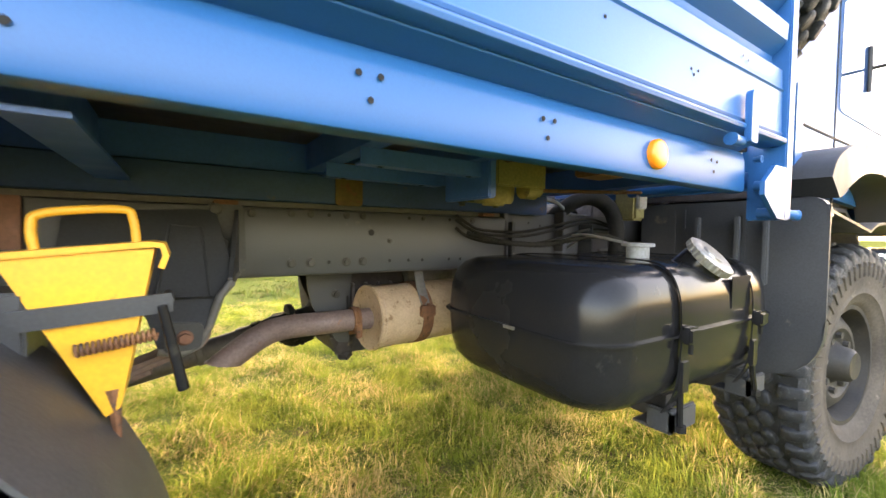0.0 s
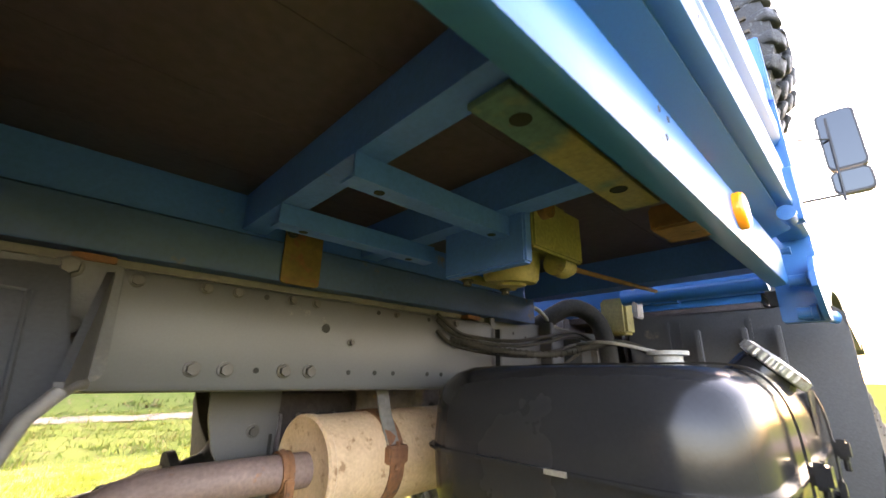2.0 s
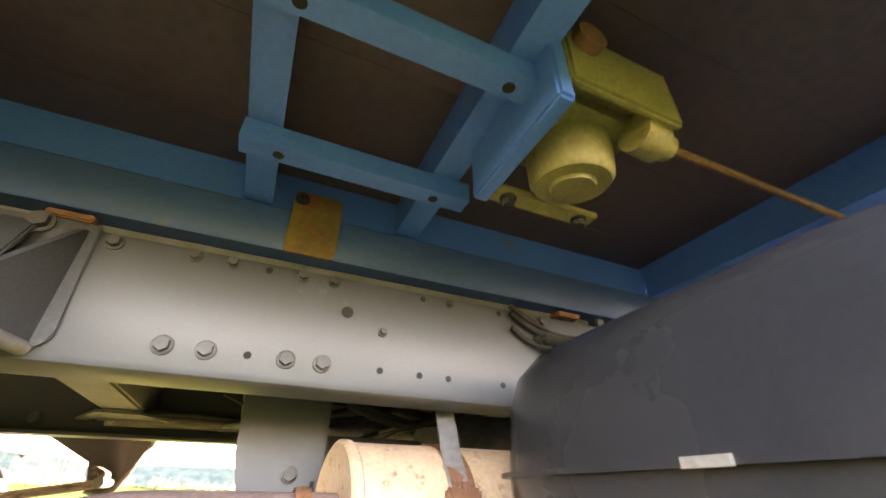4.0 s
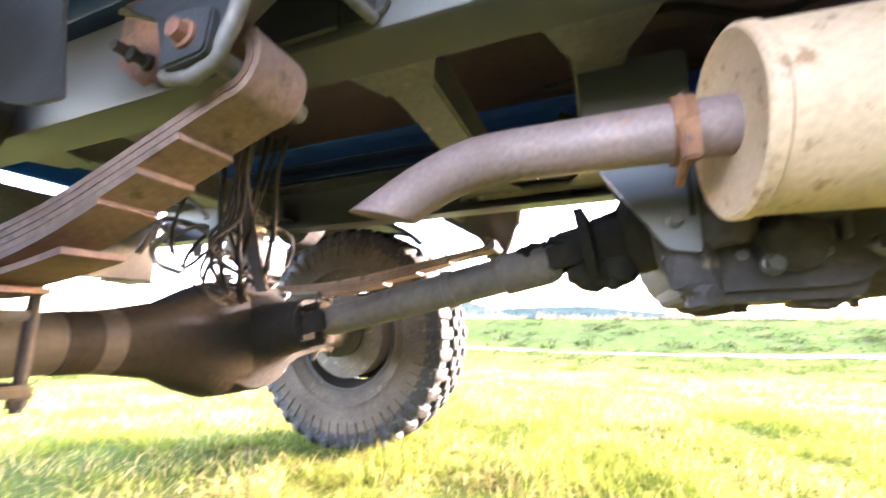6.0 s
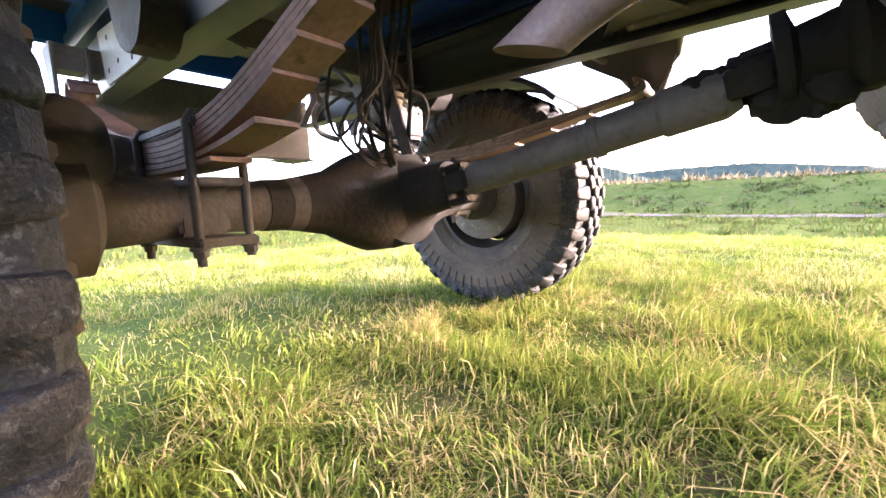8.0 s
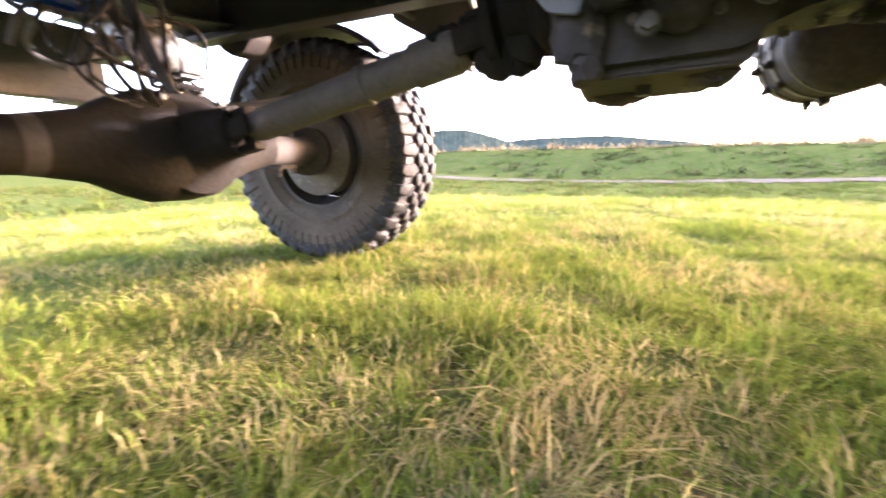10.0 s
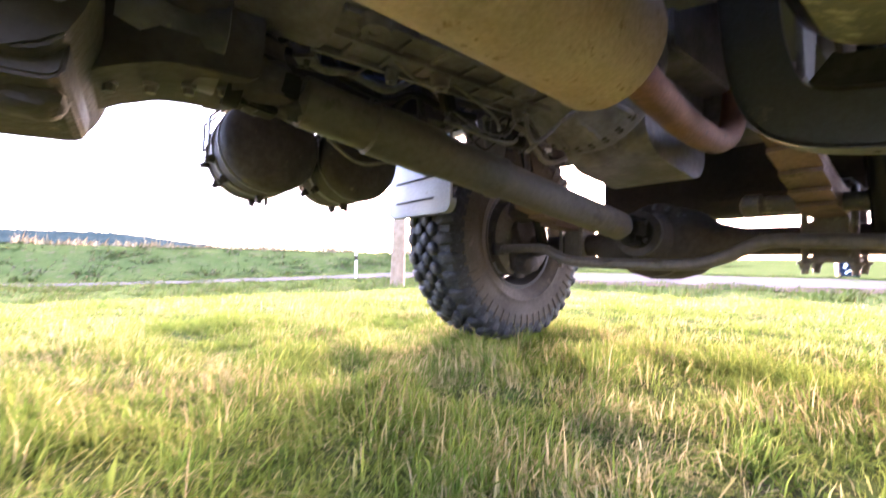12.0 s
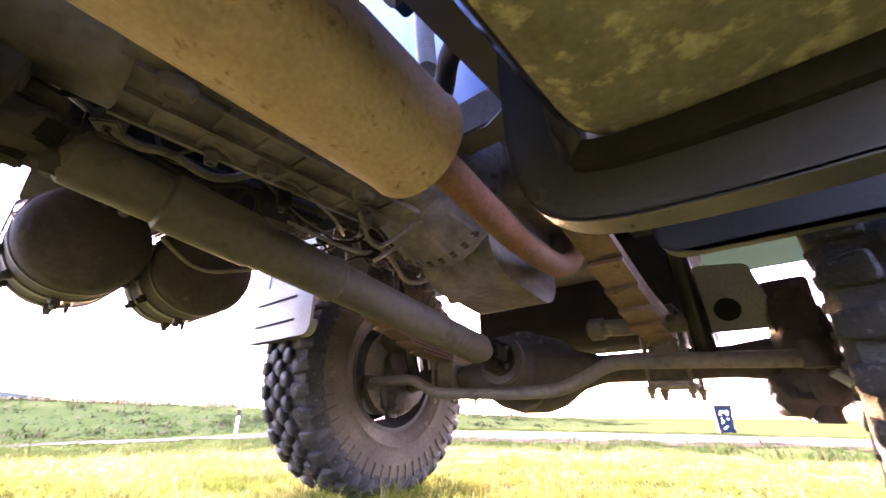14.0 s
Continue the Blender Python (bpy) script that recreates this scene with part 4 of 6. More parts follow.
    bolt(el, (0.336, ys + s * 0.012, 0.869), (0, s, 0), 0.012, 0.014, "pin_head", DOWNPIPE)
    # sunk panel with a raised border on the outer wall
    prm = [(0.285, 0.955), (0.385, 0.952), (0.372, 1.105), (0.31, 1.11)]
    bm = B()
    sweep(bm, [(x_, slope(z_) + s * 0.005, z_) for x_, z_ in prm + prm[:1]], 0.004, 8, smooth=False)
    part("panel_border", bm, MUDGUARD, h)
    part("spring_pin", tube(B(), (0.345, s * 0.50, 0.862), (0.345, s * 0.64, 0.862), 0.015, 0.013, 12), CHASSIS, h)
    # rear hanger
    bm = B()
    for y in (s * 0.53, s * 0.62):
        prism(bm, [(-1.24, 1.1), (-1.12, 1.1), (-1.13, 0.92), (-1.18, 0.92)], "y", y - 0.006, y + 0.006, 0.003)
    box(bm, -1.22, -1.14, min(o, s * 0.62), max(o, s * 0.62), 1.02, 1.1)
    part("spring_hanger", bm, CHASSIS, truck, "black rear spring hanger")


mirrored(rear_suspension)

# ---- rear axle with its differential
bm = B()
revolve(bm, [(0, 0.115), (0.1, 0.115), (0.12, 0.07), (0.30, 0.058), (0.46, 0.060), (0.62, 0.085), (0.70, 0.125), (0.76, 0.148), (0.86, 0.152), (0.94, 0.145), (1.0, 0.11), (1.10, 0.075), (1.14, 0.05)], (RA, -0.86, 0.545), (0, 1, 0), 36)
revolve(bm, [(0, 0.05), (0.02, 0.075), (0.16, 0.058), (0.40, 0.058), (0.54, 0.07), (0.56, 0.115), (0.68, 0.115)], (RA, 0.24, 0.545), (-0.33, 0.944, 0), 30)
axle = part("rear_axle", bm, AXLE, truck, "dirty cast rear axle with round differential housing")
bm = B()
revolve(bm, [(0.0, 0.15), (0.03, 0.155), (0.05, 0.15), (0.08, 0.11), (0.14, 0.075), (0.2, 0.066), (0.21, 0.068), (0.225, 0.066)], (RA + 0.04, 0, 0.552), (1, 0, 0.13), 32)
nose = part("differential_nose", bm, TAR, axle)
bm = B()
revolve(bm, [(0.43, 0.062), (0.50, 0.065), (0.56, 0.077), (0.62, 0.089), (0.70, 0.129), (0.76, 0.152), (0.86, 0.156), (0.94, 0.149), (1.0, 0.114), (1.10, 0.079), (1.20, 0.062)], (RA, -0.86, 0.545), (0, 1, 0), 36)
part("differential_housing", bm, TAR, axle, "oil-blackened differential housing")
for i in range(14):
    a = 2 * math.pi * i / 14
    bolt(axle, (RA + 0.092, 0.142 * math.cos(a), 0.558 + 0.142 * math.sin(a)), (1, 0, 0.13), 0.009, 0.014)
revolve_cover = revolve(B(), [(0, 0.15), (0.03, 0.14), (0.09, 0.09), (0.11, 0.02)], (RA - 0.05, 0, 0.545), (-1, 0, 0), 28)
part("brake_cylinder", revolve(B(), [(0, 0.105), (0.09, 0.105), (0.12, 0.098), (0.145, 0.075), (0.155, 0.03)], (RA - 0.02, -0.86, 0.648), (0, 1, 0), 28), AXLE, axle)
part("axle_cover", revolve_cover, TAR, axle)

# ---- rear propeller shaft
def prop_shaft(p0, p1, sections, label, joint=0.05):
    a, b = Vector(p0), Vector(p1)
    d = (b - a).normalized()
    L = (b - a).length
    bm = B()
    revolve(bm, [(t * L, r) for t, r in sections], a, d, 24)
    sh = part("propeller_shaft", bm, SHAFT, truck, label)
    _, u, v = frame_of(d)
    for t, sgn in ((0.0, 1), (1.0, -1)):
        c = a + d * L * t
        bm = B()
        tube(bm, c - u * joint, c + u * joint, joint * 0.38, None, 14)
        tube(bm, c - v * joint, c + v * joint, joint * 0.38, None, 14)
        for w in (u, v):
            for k in (-1, 1):
                box(bm, -0.02, 0.045, -joint * 0.45, joint * 0.45, -0.009, 0.009, 0.004, Matrix.Translation(c + w * k * joint * 0.85) @ Matrix((d * (sgn if w == u else -sgn), w.cross(d), w)).transposed().to_4x4())
        part("universal_joint", bm, TAR, sh)
        fl = c - d * sgn * 0.055
        part("flange", revolve(B(), [(-0.012, 0.058), (0.012, 0.058)], fl, d, 24), TAR, sh)
        for i in range(4):
            q = u * math.cos(i * math.pi / 2 + 0.7) + v * math.sin(i * math.pi / 2 + 0.7)
            bolt(sh, fl + d * sgn * 0.012 + q * 0.046, d * sgn, 0.007, 0.012)
    return sh


prop_shaft((0.02, 0.0, 0.582), (0.665, 0.0, 0.719), [(0.03, 0.035), (0.06, 0.040), (0.55, 0.040), (0.555, 0.045), (0.585, 0.045), (0.59, 0.041), (0.76, 0.041), (0.77, 0.047), (0.92, 0.047), (0.96, 0.036)], "greasy propeller shaft to the rear axle", 0.055)

for i, (c_, s_) in enumerate((((0.590, 0.0, 0.722), (0.055, 0.05, 0.044)), ((0.675, 0.02, 0.738), (0.085, 0.055, 0.045)), ((0.70, 0.0, 0.690), (0.055, 0.06, 0.058)), ((0.752, 0.0, 0.715), (0.055, 0.07, 0.078)), ((0.745, 0.0, 0.668), (0.03, 0.035, 0.03)), ((0.81, 0.0, 0.745), (0.07, 0.09, 0.075)))):
    part("output_yoke", lump(B(), c_, s_, i * 3.7), TAR, truck, "grease-caked black output yoke")

# ---- transfer case, gearbox, engine underside
bm = B()
prism(bm, rounded([(0.84, 0.93), (0.87, 0.68), (0.905, 0.605), (1.15, 0.612), (1.185, 0.68), (1.19, 0.93)], 0.03, 4), "y", -0.10, 0.30, 0.014)
tc = part("transfer_case", bm, OILY, truck, "oily cast transfer case")
bm = B()
prism(bm, rounded([(0.895, 0.66), (0.905, 0.588), (1.16, 0.596), (1.165, 0.66)], 0.02, 3), "y", -0.07, 0.235, 0.01)
part("oil_sump", bm, OILY, tc)
for y in (-0.101, 0.301):
    for i in range(6):
        x = 0.885 + 0.27 * i / 5
        bolt(tc, (x, y, 0.665 + 0.01 * (i % 2)), (0, math.copysign(1, y), 0), 0.007, 0.010, mat=CASTING)
for z, r in ((0.74, 0.075),):
    part("output_flange", revolve(B(), [(0, r * 1.1), (0.03, r * 1.05), (0.05, r * 0.7), (0.1, r * 0.6), (0.11, r), (0.13, r)], (0.87, 0.0, z), (-1, 0, -0.15), 24), TAR, tc)
bm = B()
revolve(bm, [(0, 0.085), (0.03, 0.09), (0.05, 0.08), (0.10, 0.078), (0.11, 0.085), (0.135, 0.085), (0.14, 0.06), (0.19, 0.055)], (1.20, 0.12, 0.785), (1, 0, -0.1), 24)
part("output_flange", bm, CASTING, tc)
part("drain_plug", tube(B(), (1.02, 0.05, 0.594), (1.02, 0.05, 0.575), 0.014, None, 6), BOLT, tc)
for i, (c_, s_) in enumerate((((0.915, -0.115, 0.66), (0.05, 0.05, 0.07)), ((0.96, -0.125, 0.73), (0.07, 0.055, 0.075)), ((1.05, -0.12, 0.68), (0.06, 0.045, 0.06)), ((1.10, -0.125, 0.77), (0.085, 0.06, 0.075)), ((0.93, -0.10, 0.605), (0.035, 0.05, 0.035)), ((1.12, 0.02, 0.60), (0.05, 0.07, 0.03)), ((0.98, 0.16, 0.595), (0.07, 0.06, 0.03)))):
    part("housing_boss", lump(B(), c_, s_, 20 + i * 2.9), OILY, tc)
for x, z in ((0.95, 0.745), (1.01, 0.64), (1.10, 0.79), (1.14, 0.66)):
    bolt(tc, (x, -0.165, z), (0, -1, 0), 0.012, 0.02, mat=BOLT)
bm = B()
for i in range(5):
    x = 0.90 + 0.055 * i
    box(bm, x, x + 0.012, -0.118, -0.098, 0.68, 0.88, 0.003)
part("cooling_ribs", bm, CASTING, tc)
bm = B()
prism(bm, rounded([(1.14, 0.93), (1.15, 0.645), (1.20, 0.672), (1.255, 0.694), (1.385, 0.70), (1.40, 0.93)], 0.02, 3), "y", 0.05, 0.24, 0.016)
part("output_housing", bm, OILY, tc)
for i in range(4):
    bolt(tc, (1.19 + 0.05 * i, 0.12, 0.668 + 0.010 * i), (0, 0, -1), 0.008, 0.014, mat=CASTING)
tc.location = (-0.055, -0.03, 0.02)

bm = B()
prism(bm, rounded([(-0.13, 1.06), (-0.14, 0.90), (-0.09, 0.855), (0.12, 0.855), (0.17, 0.90), (0.16, 1.06)], 0.03, 4), "x", 1.42, 2.10, 0.02)
gb = part("gearbox", bm, CASTING, truck, "ribbed oily gearbox casting")
for i in range(7):
    x = 1.50 + 0.085 * i
    bm = B()
    prism(bm, rounded([(-0.137, 1.05), (-0.148, 0.897), (-0.094, 0.848), (0.124, 0.848), (0.178, 0.897), (0.167, 1.05)], 0.03, 4), "x", x, x + 0.011)
    part("casting_rib", bm, CASTING, gb)
for y in (-0.06, 0.02, 0.10):
    part("casting_rib", box(B(), 1.44, 2.09, y, y + 0.010, 0.842, 0.86), CASTING, gb)
bm = B()
revolve(bm, [(0, 0.13), (0.03, 0.16), (0.14, 0.20), (0.18, 0.225), (0.21, 0.225), (0.22, 0.20)], (2.08, 0.02, 0.985), (1, 0, 0), 36)
part("clutch_bell", bm, CASTING, gb)
for x, y, r, h in ((1.50, -0.05, 0.03, 0.02), (1.72, 0.05, 0.022, 0.03), (1.93, -0.02, 0.026, 0.018), (1.62, 0.10, 0.014, 0.025), (2.02, 0.08, 0.018, 0.03)):
    part("boss", revolve(B(), [(0, r * 1.15), (h * 0.6, r), (h, r * 0.9), (h * 1.02, r * 0.45), (h * 0.8, r * 0.4)], (x, y, 0.848), (0, 0, -1), 18), CASTING, gb)
for x in (1.46, 1.58, 1.70, 1.82, 1.94, 2.05):
    for y, n_ in ((-0.142, -1), (0.172, 1)):
        bolt(gb, (x, y, 0.905), (0, n_, -0.3), 0.008, 0.014)
for i in range(16):
    a = math.pi + math.pi * i / 15
    bolt(gb, (2.258, 0.02 + 0.213 * math.cos(a), 0.985 + 0.213 * math.sin(a)), (-1, 0, 0), 0.010, 0.016)
for i in range(6):
    a = math.pi * (1.1 + 0.16 * i)
    part("casting_rib", tube(B(), (2.10, 0.02 + 0.14 * math.cos(a), 0.985 + 0.14 * math.sin(a)), (2.25, 0.02 + 0.21 * math.cos(a), 0.985 + 0.21 * math.sin(a)), 0.009, 0.012, 8), CASTING, gb)
part("gear_neck", revolve(B(), [(0, 0.10), (0.12, 0.12), (0.24, 0.13)], (1.19, 0.03, 0.93), (1, 0, 0.1), 24), CASTING, gb)
bm = B()
prism(bm, rounded([(2.30, 1.02), (2.32, 0.79), (2.40, 0.735), (2.68, 0.700), (2.745, 0.74), (2.76, 1.02)], 0.045, 5), "y", -0.13, 0.15, 0.045)
eng = part("engine", bm, CASTING, truck, "dark engine block with oil pan")
bm = B()
prism(bm, rounded([(2.74, 1.3), (2.74, 0.88), (3.5, 0.88), (3.5, 1.3)], 0.04, 3), "y", -0.25, 0.28, 0.03)
part("block", bm, CASTING, eng)
bm = B()
prism(bm, rounded([(2.28, 1.3), (2.28, 0.99), (2.76, 0.99), (2.76, 1.3)], 0.03, 3), "y", -0.22, 0.25, 0.03)
part("flywheel_housing", bm, CASTING, eng)
for i in range(10):
    bolt(eng, (2.36 + 0.04 * i, -0.132, 0.90), (0, -1, 0), 0.007, 0.012)

bm = B()
prism(bm, rounded([(3.05, 1.12), (3.08, 0.68), (3.16, 0.615), (3.42, 0.62), (3.50, 0.70), (3.50, 1.12)], 0.04, 4), "y", -0.52, 0.44, 0.02)
part("front_crossmember", bm, TAR, truck, "dirty black front crossmember under the engine")

# ---- front propeller shaft
prop_shaft((1.36, 0.10, 0.742), (2.60, 0.06, 0.536), [(0.03, 0.03), (0.05, 0.050), (0.16, 0.050), (0.165, 0.057), (0.30, 0.057), (0.31, 0.052), (0.45, 0.052), (0.455, 0.056), (0.47, 0.056), (0.475, 0.049), (0.94, 0.049), (0.97, 0.03)], "greasy propeller shaft to the front axle", 0.05)
for i, (c_, s_) in enumerate((((1.345, 0.10, 0.745), (0.075, 0.075, 0.068)), ((1.27, 0.11, 0.775), (0.07, 0.085, 0.075)), ((1.41, 0.10, 0.730), (0.06, 0.055, 0.055)), ((1.33, 0.17, 0.82), (0.10, 0.08, 0.07)), ((1.22, 0.05, 0.86), (0.10, 0.11, 0.09)))):
    part("output_yoke", lump(B(), c_, s_, 40 + i * 2.3), OILY, truck, "grease-caked black output yoke")

# ---- front axle
bm = B()
revolve(bm, [(0, 0.12), (0.07, 0.12), (0.09, 0.06), (0.2, 0.046), (0.58, 0.048), (0.66, 0.07), (0.73, 0.12), (0.80, 0.142), (0.90, 0.145), (0.98, 0.125), (1.06, 0.08), (1.16, 0.05), (1.46, 0.046), (1.52, 0.06), (1.53, 0.12), (1.60, 0.12)], (FA, -0.80, 0.495), (0, 1, 0), 36)
fax = part("front_axle", bm, OILY, truck, "dirty cast front axle with round differential housing")
bm = B()
revolve(bm, [(0, 0.14), (0.05, 0.145), (0.07, 0.10), (0.14, 0.07), (0.16, 0.085), (0.18, 0.085)], (FA - 0.04, 0.06, 0.50), (-1, 0, 0.15), 32)
part("differential_nose", bm, OILY, fax)
for i in range(16):
    a = 2 * math.pi * i / 16
    bolt(fax, (FA - 0.085, 0.06 + 0.13 * math.cos(a), 0.505 + 0.13 * math.sin(a)), (-1, 0, 0.15), 0.008, 0.012)
bm = B()
for i in range(12):
    a = 2 * math.pi * i / 12
    c, q = Vector((FA - 0.055, 0.06, 0.502)), Vector((0, math.cos(a), math.sin(a)))
    tube(bm, c + q * 0.06 + Vector((-0.05, 0, 0)), c + q * 0.135, 0.008, 0.012, 6)
part("casting_ribs", bm, CASTING, fax)
rod = [(2.66, 0.78, 0.478), (2.66, 0.60, 0.480), (2.655, 0.49, 0.475), (2.65, 0.40, 0.440), (2.645, 0.32, 0.420), (2.64, 0.1, 0.413), (2.64, -0.12, 0.415), (2.645, -0.22, 0.44), (2.655, -0.32, 0.485), (2.66, -0.45, 0.485), (2.66, -0.76, 0.470)]
part("track_rod", sweep(B(), rod, 0.021, 16, 6), SHAFT, truck, "bent dusty steering track rod")
for s in (-1, 1):
    bm = B()
    revolve(bm, [(-0.03, 0.03), (0.0, 0.036), (0.03, 0.03)], (2.66, s * 0.78, 0.478), (0, 0, 1), 16)
    sweep(bm, [(2.66, s * 0.79, 0.47), (2.74, s * 0.83, 0.45), (2.82, s * 0.80, 0.47)], 0.022, 10)
    tube(bm, (2.80, s * 0.77, 0.33), (2.80, s * 0.77, 0.66), 0.03, 0.03, 16)
    lump(bm, (2.83, s * 0.77, 0.50), (0.13, 0.085, 0.20), 5.0 + s)
    lump(bm, (2.80, s * 0.72, 0.40), (0.08, 0.07, 0.07), 9.0 + s)
    part("steering_knuckle", bm, OILY, truck)
    bm = B()
    sweep(bm, [(2.68, s * 0.80, 0.44), (2.70, s * 0.84, 0.40), (2.76, s * 0.86, 0.36), (2.86, s * 0.85, 0.37)], 0.014, 8)
    part("steering_arm", bm, MUDGREY, truck, "pale dusty steering arm")
    bm = B()
    revolve(bm, [(0, 0.05), (0.02, 0.075), (0.09, 0.075), (0.11, 0.05)], (2.70, s * 0.66, 0.62), (0.3, 0, 1), 22)
    if s > 0:
        part("brake_chamber", bm, OILY, truck)
    else:
        bm.free()


def front_suspension(s):
    sy = s * 0.44
    T = 0.013
    leaves = [(0.60, 0.66, T, 0.36), (0.58, 0.64, T, 0.36), (0.45, 0.52, T, 0.34), (0.36, 0.42, T, 0.33), (0.28, 0.33, T, 0.32), (0.2, 0.25, T, 0.3)]
    leaf_pack("leaf_spring", FA, sy, leaves, 0.36, 0.63, 0, 0.085, 0.03, "rusty brown stacked leaf spring over the front axle")
    bm = B()
    box(bm, FA - 0.07, FA + 0.07, sy - 0.05, sy + 0.05, 0.442, 0.56, 0.01)
    seat = part("spring_seat", bm, GREASE, truck)
    for v_, z0_, z1_ in ((0.055, 0.425, 0.442), (0.05, 0.636, 0.654)):
        part("clamp_plate", box(B(), FA - 0.10, FA + 0.10, sy - v_, sy + v_, z0_, z1_, 0.004), GREASE, seat)
    for dx in (-0.08, 0.08):
        P = [(FA + dx, sy - 0.055, 0.39), (FA + dx, sy - 0.055, 0.645), (FA + dx, sy - 0.045, 0.662), (FA + dx, sy + 0.045, 0.662), (FA + dx, sy + 0.055, 0.645), (FA + dx, sy + 0.055, 0.39)]
        part("u_bolt", sweep(B(), P, 0.009, 10, smooth=False), GREASE, seat)
        for dy in (-0.055, 0.055):
            bolt(seat, (FA + dx, sy + dy, 0.425), (0, 0, -1), 0.014, 0.02, "u_bolt_nut", GREASE)
    bm = B()
    for y in (sy - 0.05, sy + 0.05):
        prism(bm, [(2.16, 1.03), (2.34, 1.03), (2.28, 0.79), (2.20, 0.79)], "y", y - 0.006, y + 0.006, 0.003)
    part("spring_hanger", bm, CHASSIS, truck, "black front spring hanger")
    # shock absorber and its plate
    bm = B()
    tube(bm, (2.74, s * 0.56, 0.50), (2.63, s * 0.55, 0.80), 0.028, None, 18)
    tube(bm, (2.63, s * 0.55, 0.80), (2.55, s * 0.545, 1.04), 0.022, None, 14)
    part("shock_absorber", bm, BLACK, truck)


mirrored(front_suspension)
for s in (-1, 1):
    bm = B()
    prism(bm, rounded([(2.30, 1.20), (2.32, 1.06), (2.52, 0.92), (2.62, 0.90), (2.76, 1.0), (2.80, 1.20)], 0.02, 3), "y", s * 0.50, s * 0.512)
    for x in (2.40, 2.52, 2.64):
        box(bm, x, x + 0.01, min(s * 0.512, s * 0.545), max(s * 0.512, s * 0.545), 1.0, 1.18)
    part("shock_bracket", bm, OILY, truck)
bm = B()
tube(bm, (2.70, -0.31, 0.60), (2.72, -0.55, 0.592), 0.026, None, 18)
revolve(bm, [(0, 0.02), (0.01, 0.034), (0.05, 0.034), (0.06, 0.02)], (2.70, -0.31, 0.60), (0, 1, 0), 18)
part("rubber_bush", bm, GREASE, truck)
bm = B()
prism(bm, rounded([(-0.74, 0.57), (-0.52, 0.57), (-0.52, 0.70), (-0.56, 0.78), (-0.70, 0.76)], 0.02, 3), "x", 2.80, 2.812, 0.002)
pl = part("support_plate", bm, MUDGREY, truck, "pale grey steel plate with a round hole")
part("plate_hole", revolve(B(), [(0, 0.034), (0.003, 0.032)], (2.798, -0.625, 0.632), (-1, 0, 0), 24), HOLE, pl)

# added dark panel: closes the sky gap behind the support plate
part("brake_shield", prism(B(), rounded([(-0.83, 0.60), (-0.69, 0.60), (-0.675, 0.70), (-0.70, 0.745), (-0.83, 0.75)], 0.02, 3), "x", 3.0, 3.012, 0.002), OILY, truck, "dark panel added to close the gap behind the support plate")

# ---- oily dark boxes and rods added left of gearbox and engine to close gaps
bm = B()
prism(bm, rounded([(1.40, 1.07), (1.38, 0.90), (1.46, 0.83), (1.98, 0.84), (2.08, 0.90), (2.10, 1.07)], 0.03, 4), "y", 0.27, 0.40, 0.015)
su = part("side_unit", bm, OILY, truck, "black oily ribbed box added to fill the gap beside the gearbox")
for x in (1.5, 1.62, 1.74, 1.86, 1.98):
    part("casting_rib", box(B(), x, x + 0.012, 0.262, 0.271, 0.86, 1.04, 0.003), OILY, su)
for x in (1.46, 1.60, 1.76, 1.92, 2.02):
    bolt(su, (x, 0.30, 0.842), (0, 0, -1), 0.009, 0.014)
    bolt(su, (x + 0.03, 0.268, 1.0), (0, -1, 0), 0.008, 0.012)
part("filler_plug", revolve(B(), [(0, 0.03), (0.02, 0.03), (0.022, 0.02), (0.035, 0.02)], (1.70, 0.34, 0.84), (0, 0, -1), 18), OILY, su)
bm = B()
prism(bm, rounded([(2.18, 1.12), (2.20, 0.93), (2.28, 0.90), (2.68, 0.90), (2.74, 0.96), (2.74, 1.12)], 0.02, 3), "y", 0.24, 0.40, 0.012)
part("engine_bracket", bm, OILY, truck)
part("selector_shaft", tube(B(), (1.25, 0.235, 0.86), (2.15, 0.22, 0.90), 0.012, None, 12), OILY, truck)
for x in (1.42, 1.78, 2.06):
    bm = B()
    revolve(bm, [(0, 0.022), (0.03, 0.022)], (x, 0.23, 0.865 + 0.04 * (x - 1.25)), (1, 0, 0.04), 14)
    box(bm, x, x + 0.03, 0.22, 0.24, 0.80, 0.87, 0.005)
    part("selector_lever", bm, OILY, truck)
for x, y, r, h in ((2.28, 0.33, 0.035, 0.09), (2.42, 0.30, 0.028, 0.07), (2.56, 0.34, 0.03, 0.12), (2.50, 0.46, 0.012, 0.3)):
    part("engine_hose_union", revolve(B(), [(0, r), (h * 0.7, r), (h * 0.75, r * 0.7), (h, r * 0.7)], (x, y, 0.93), (0.05, 0, -1), 16), OILY, truck)

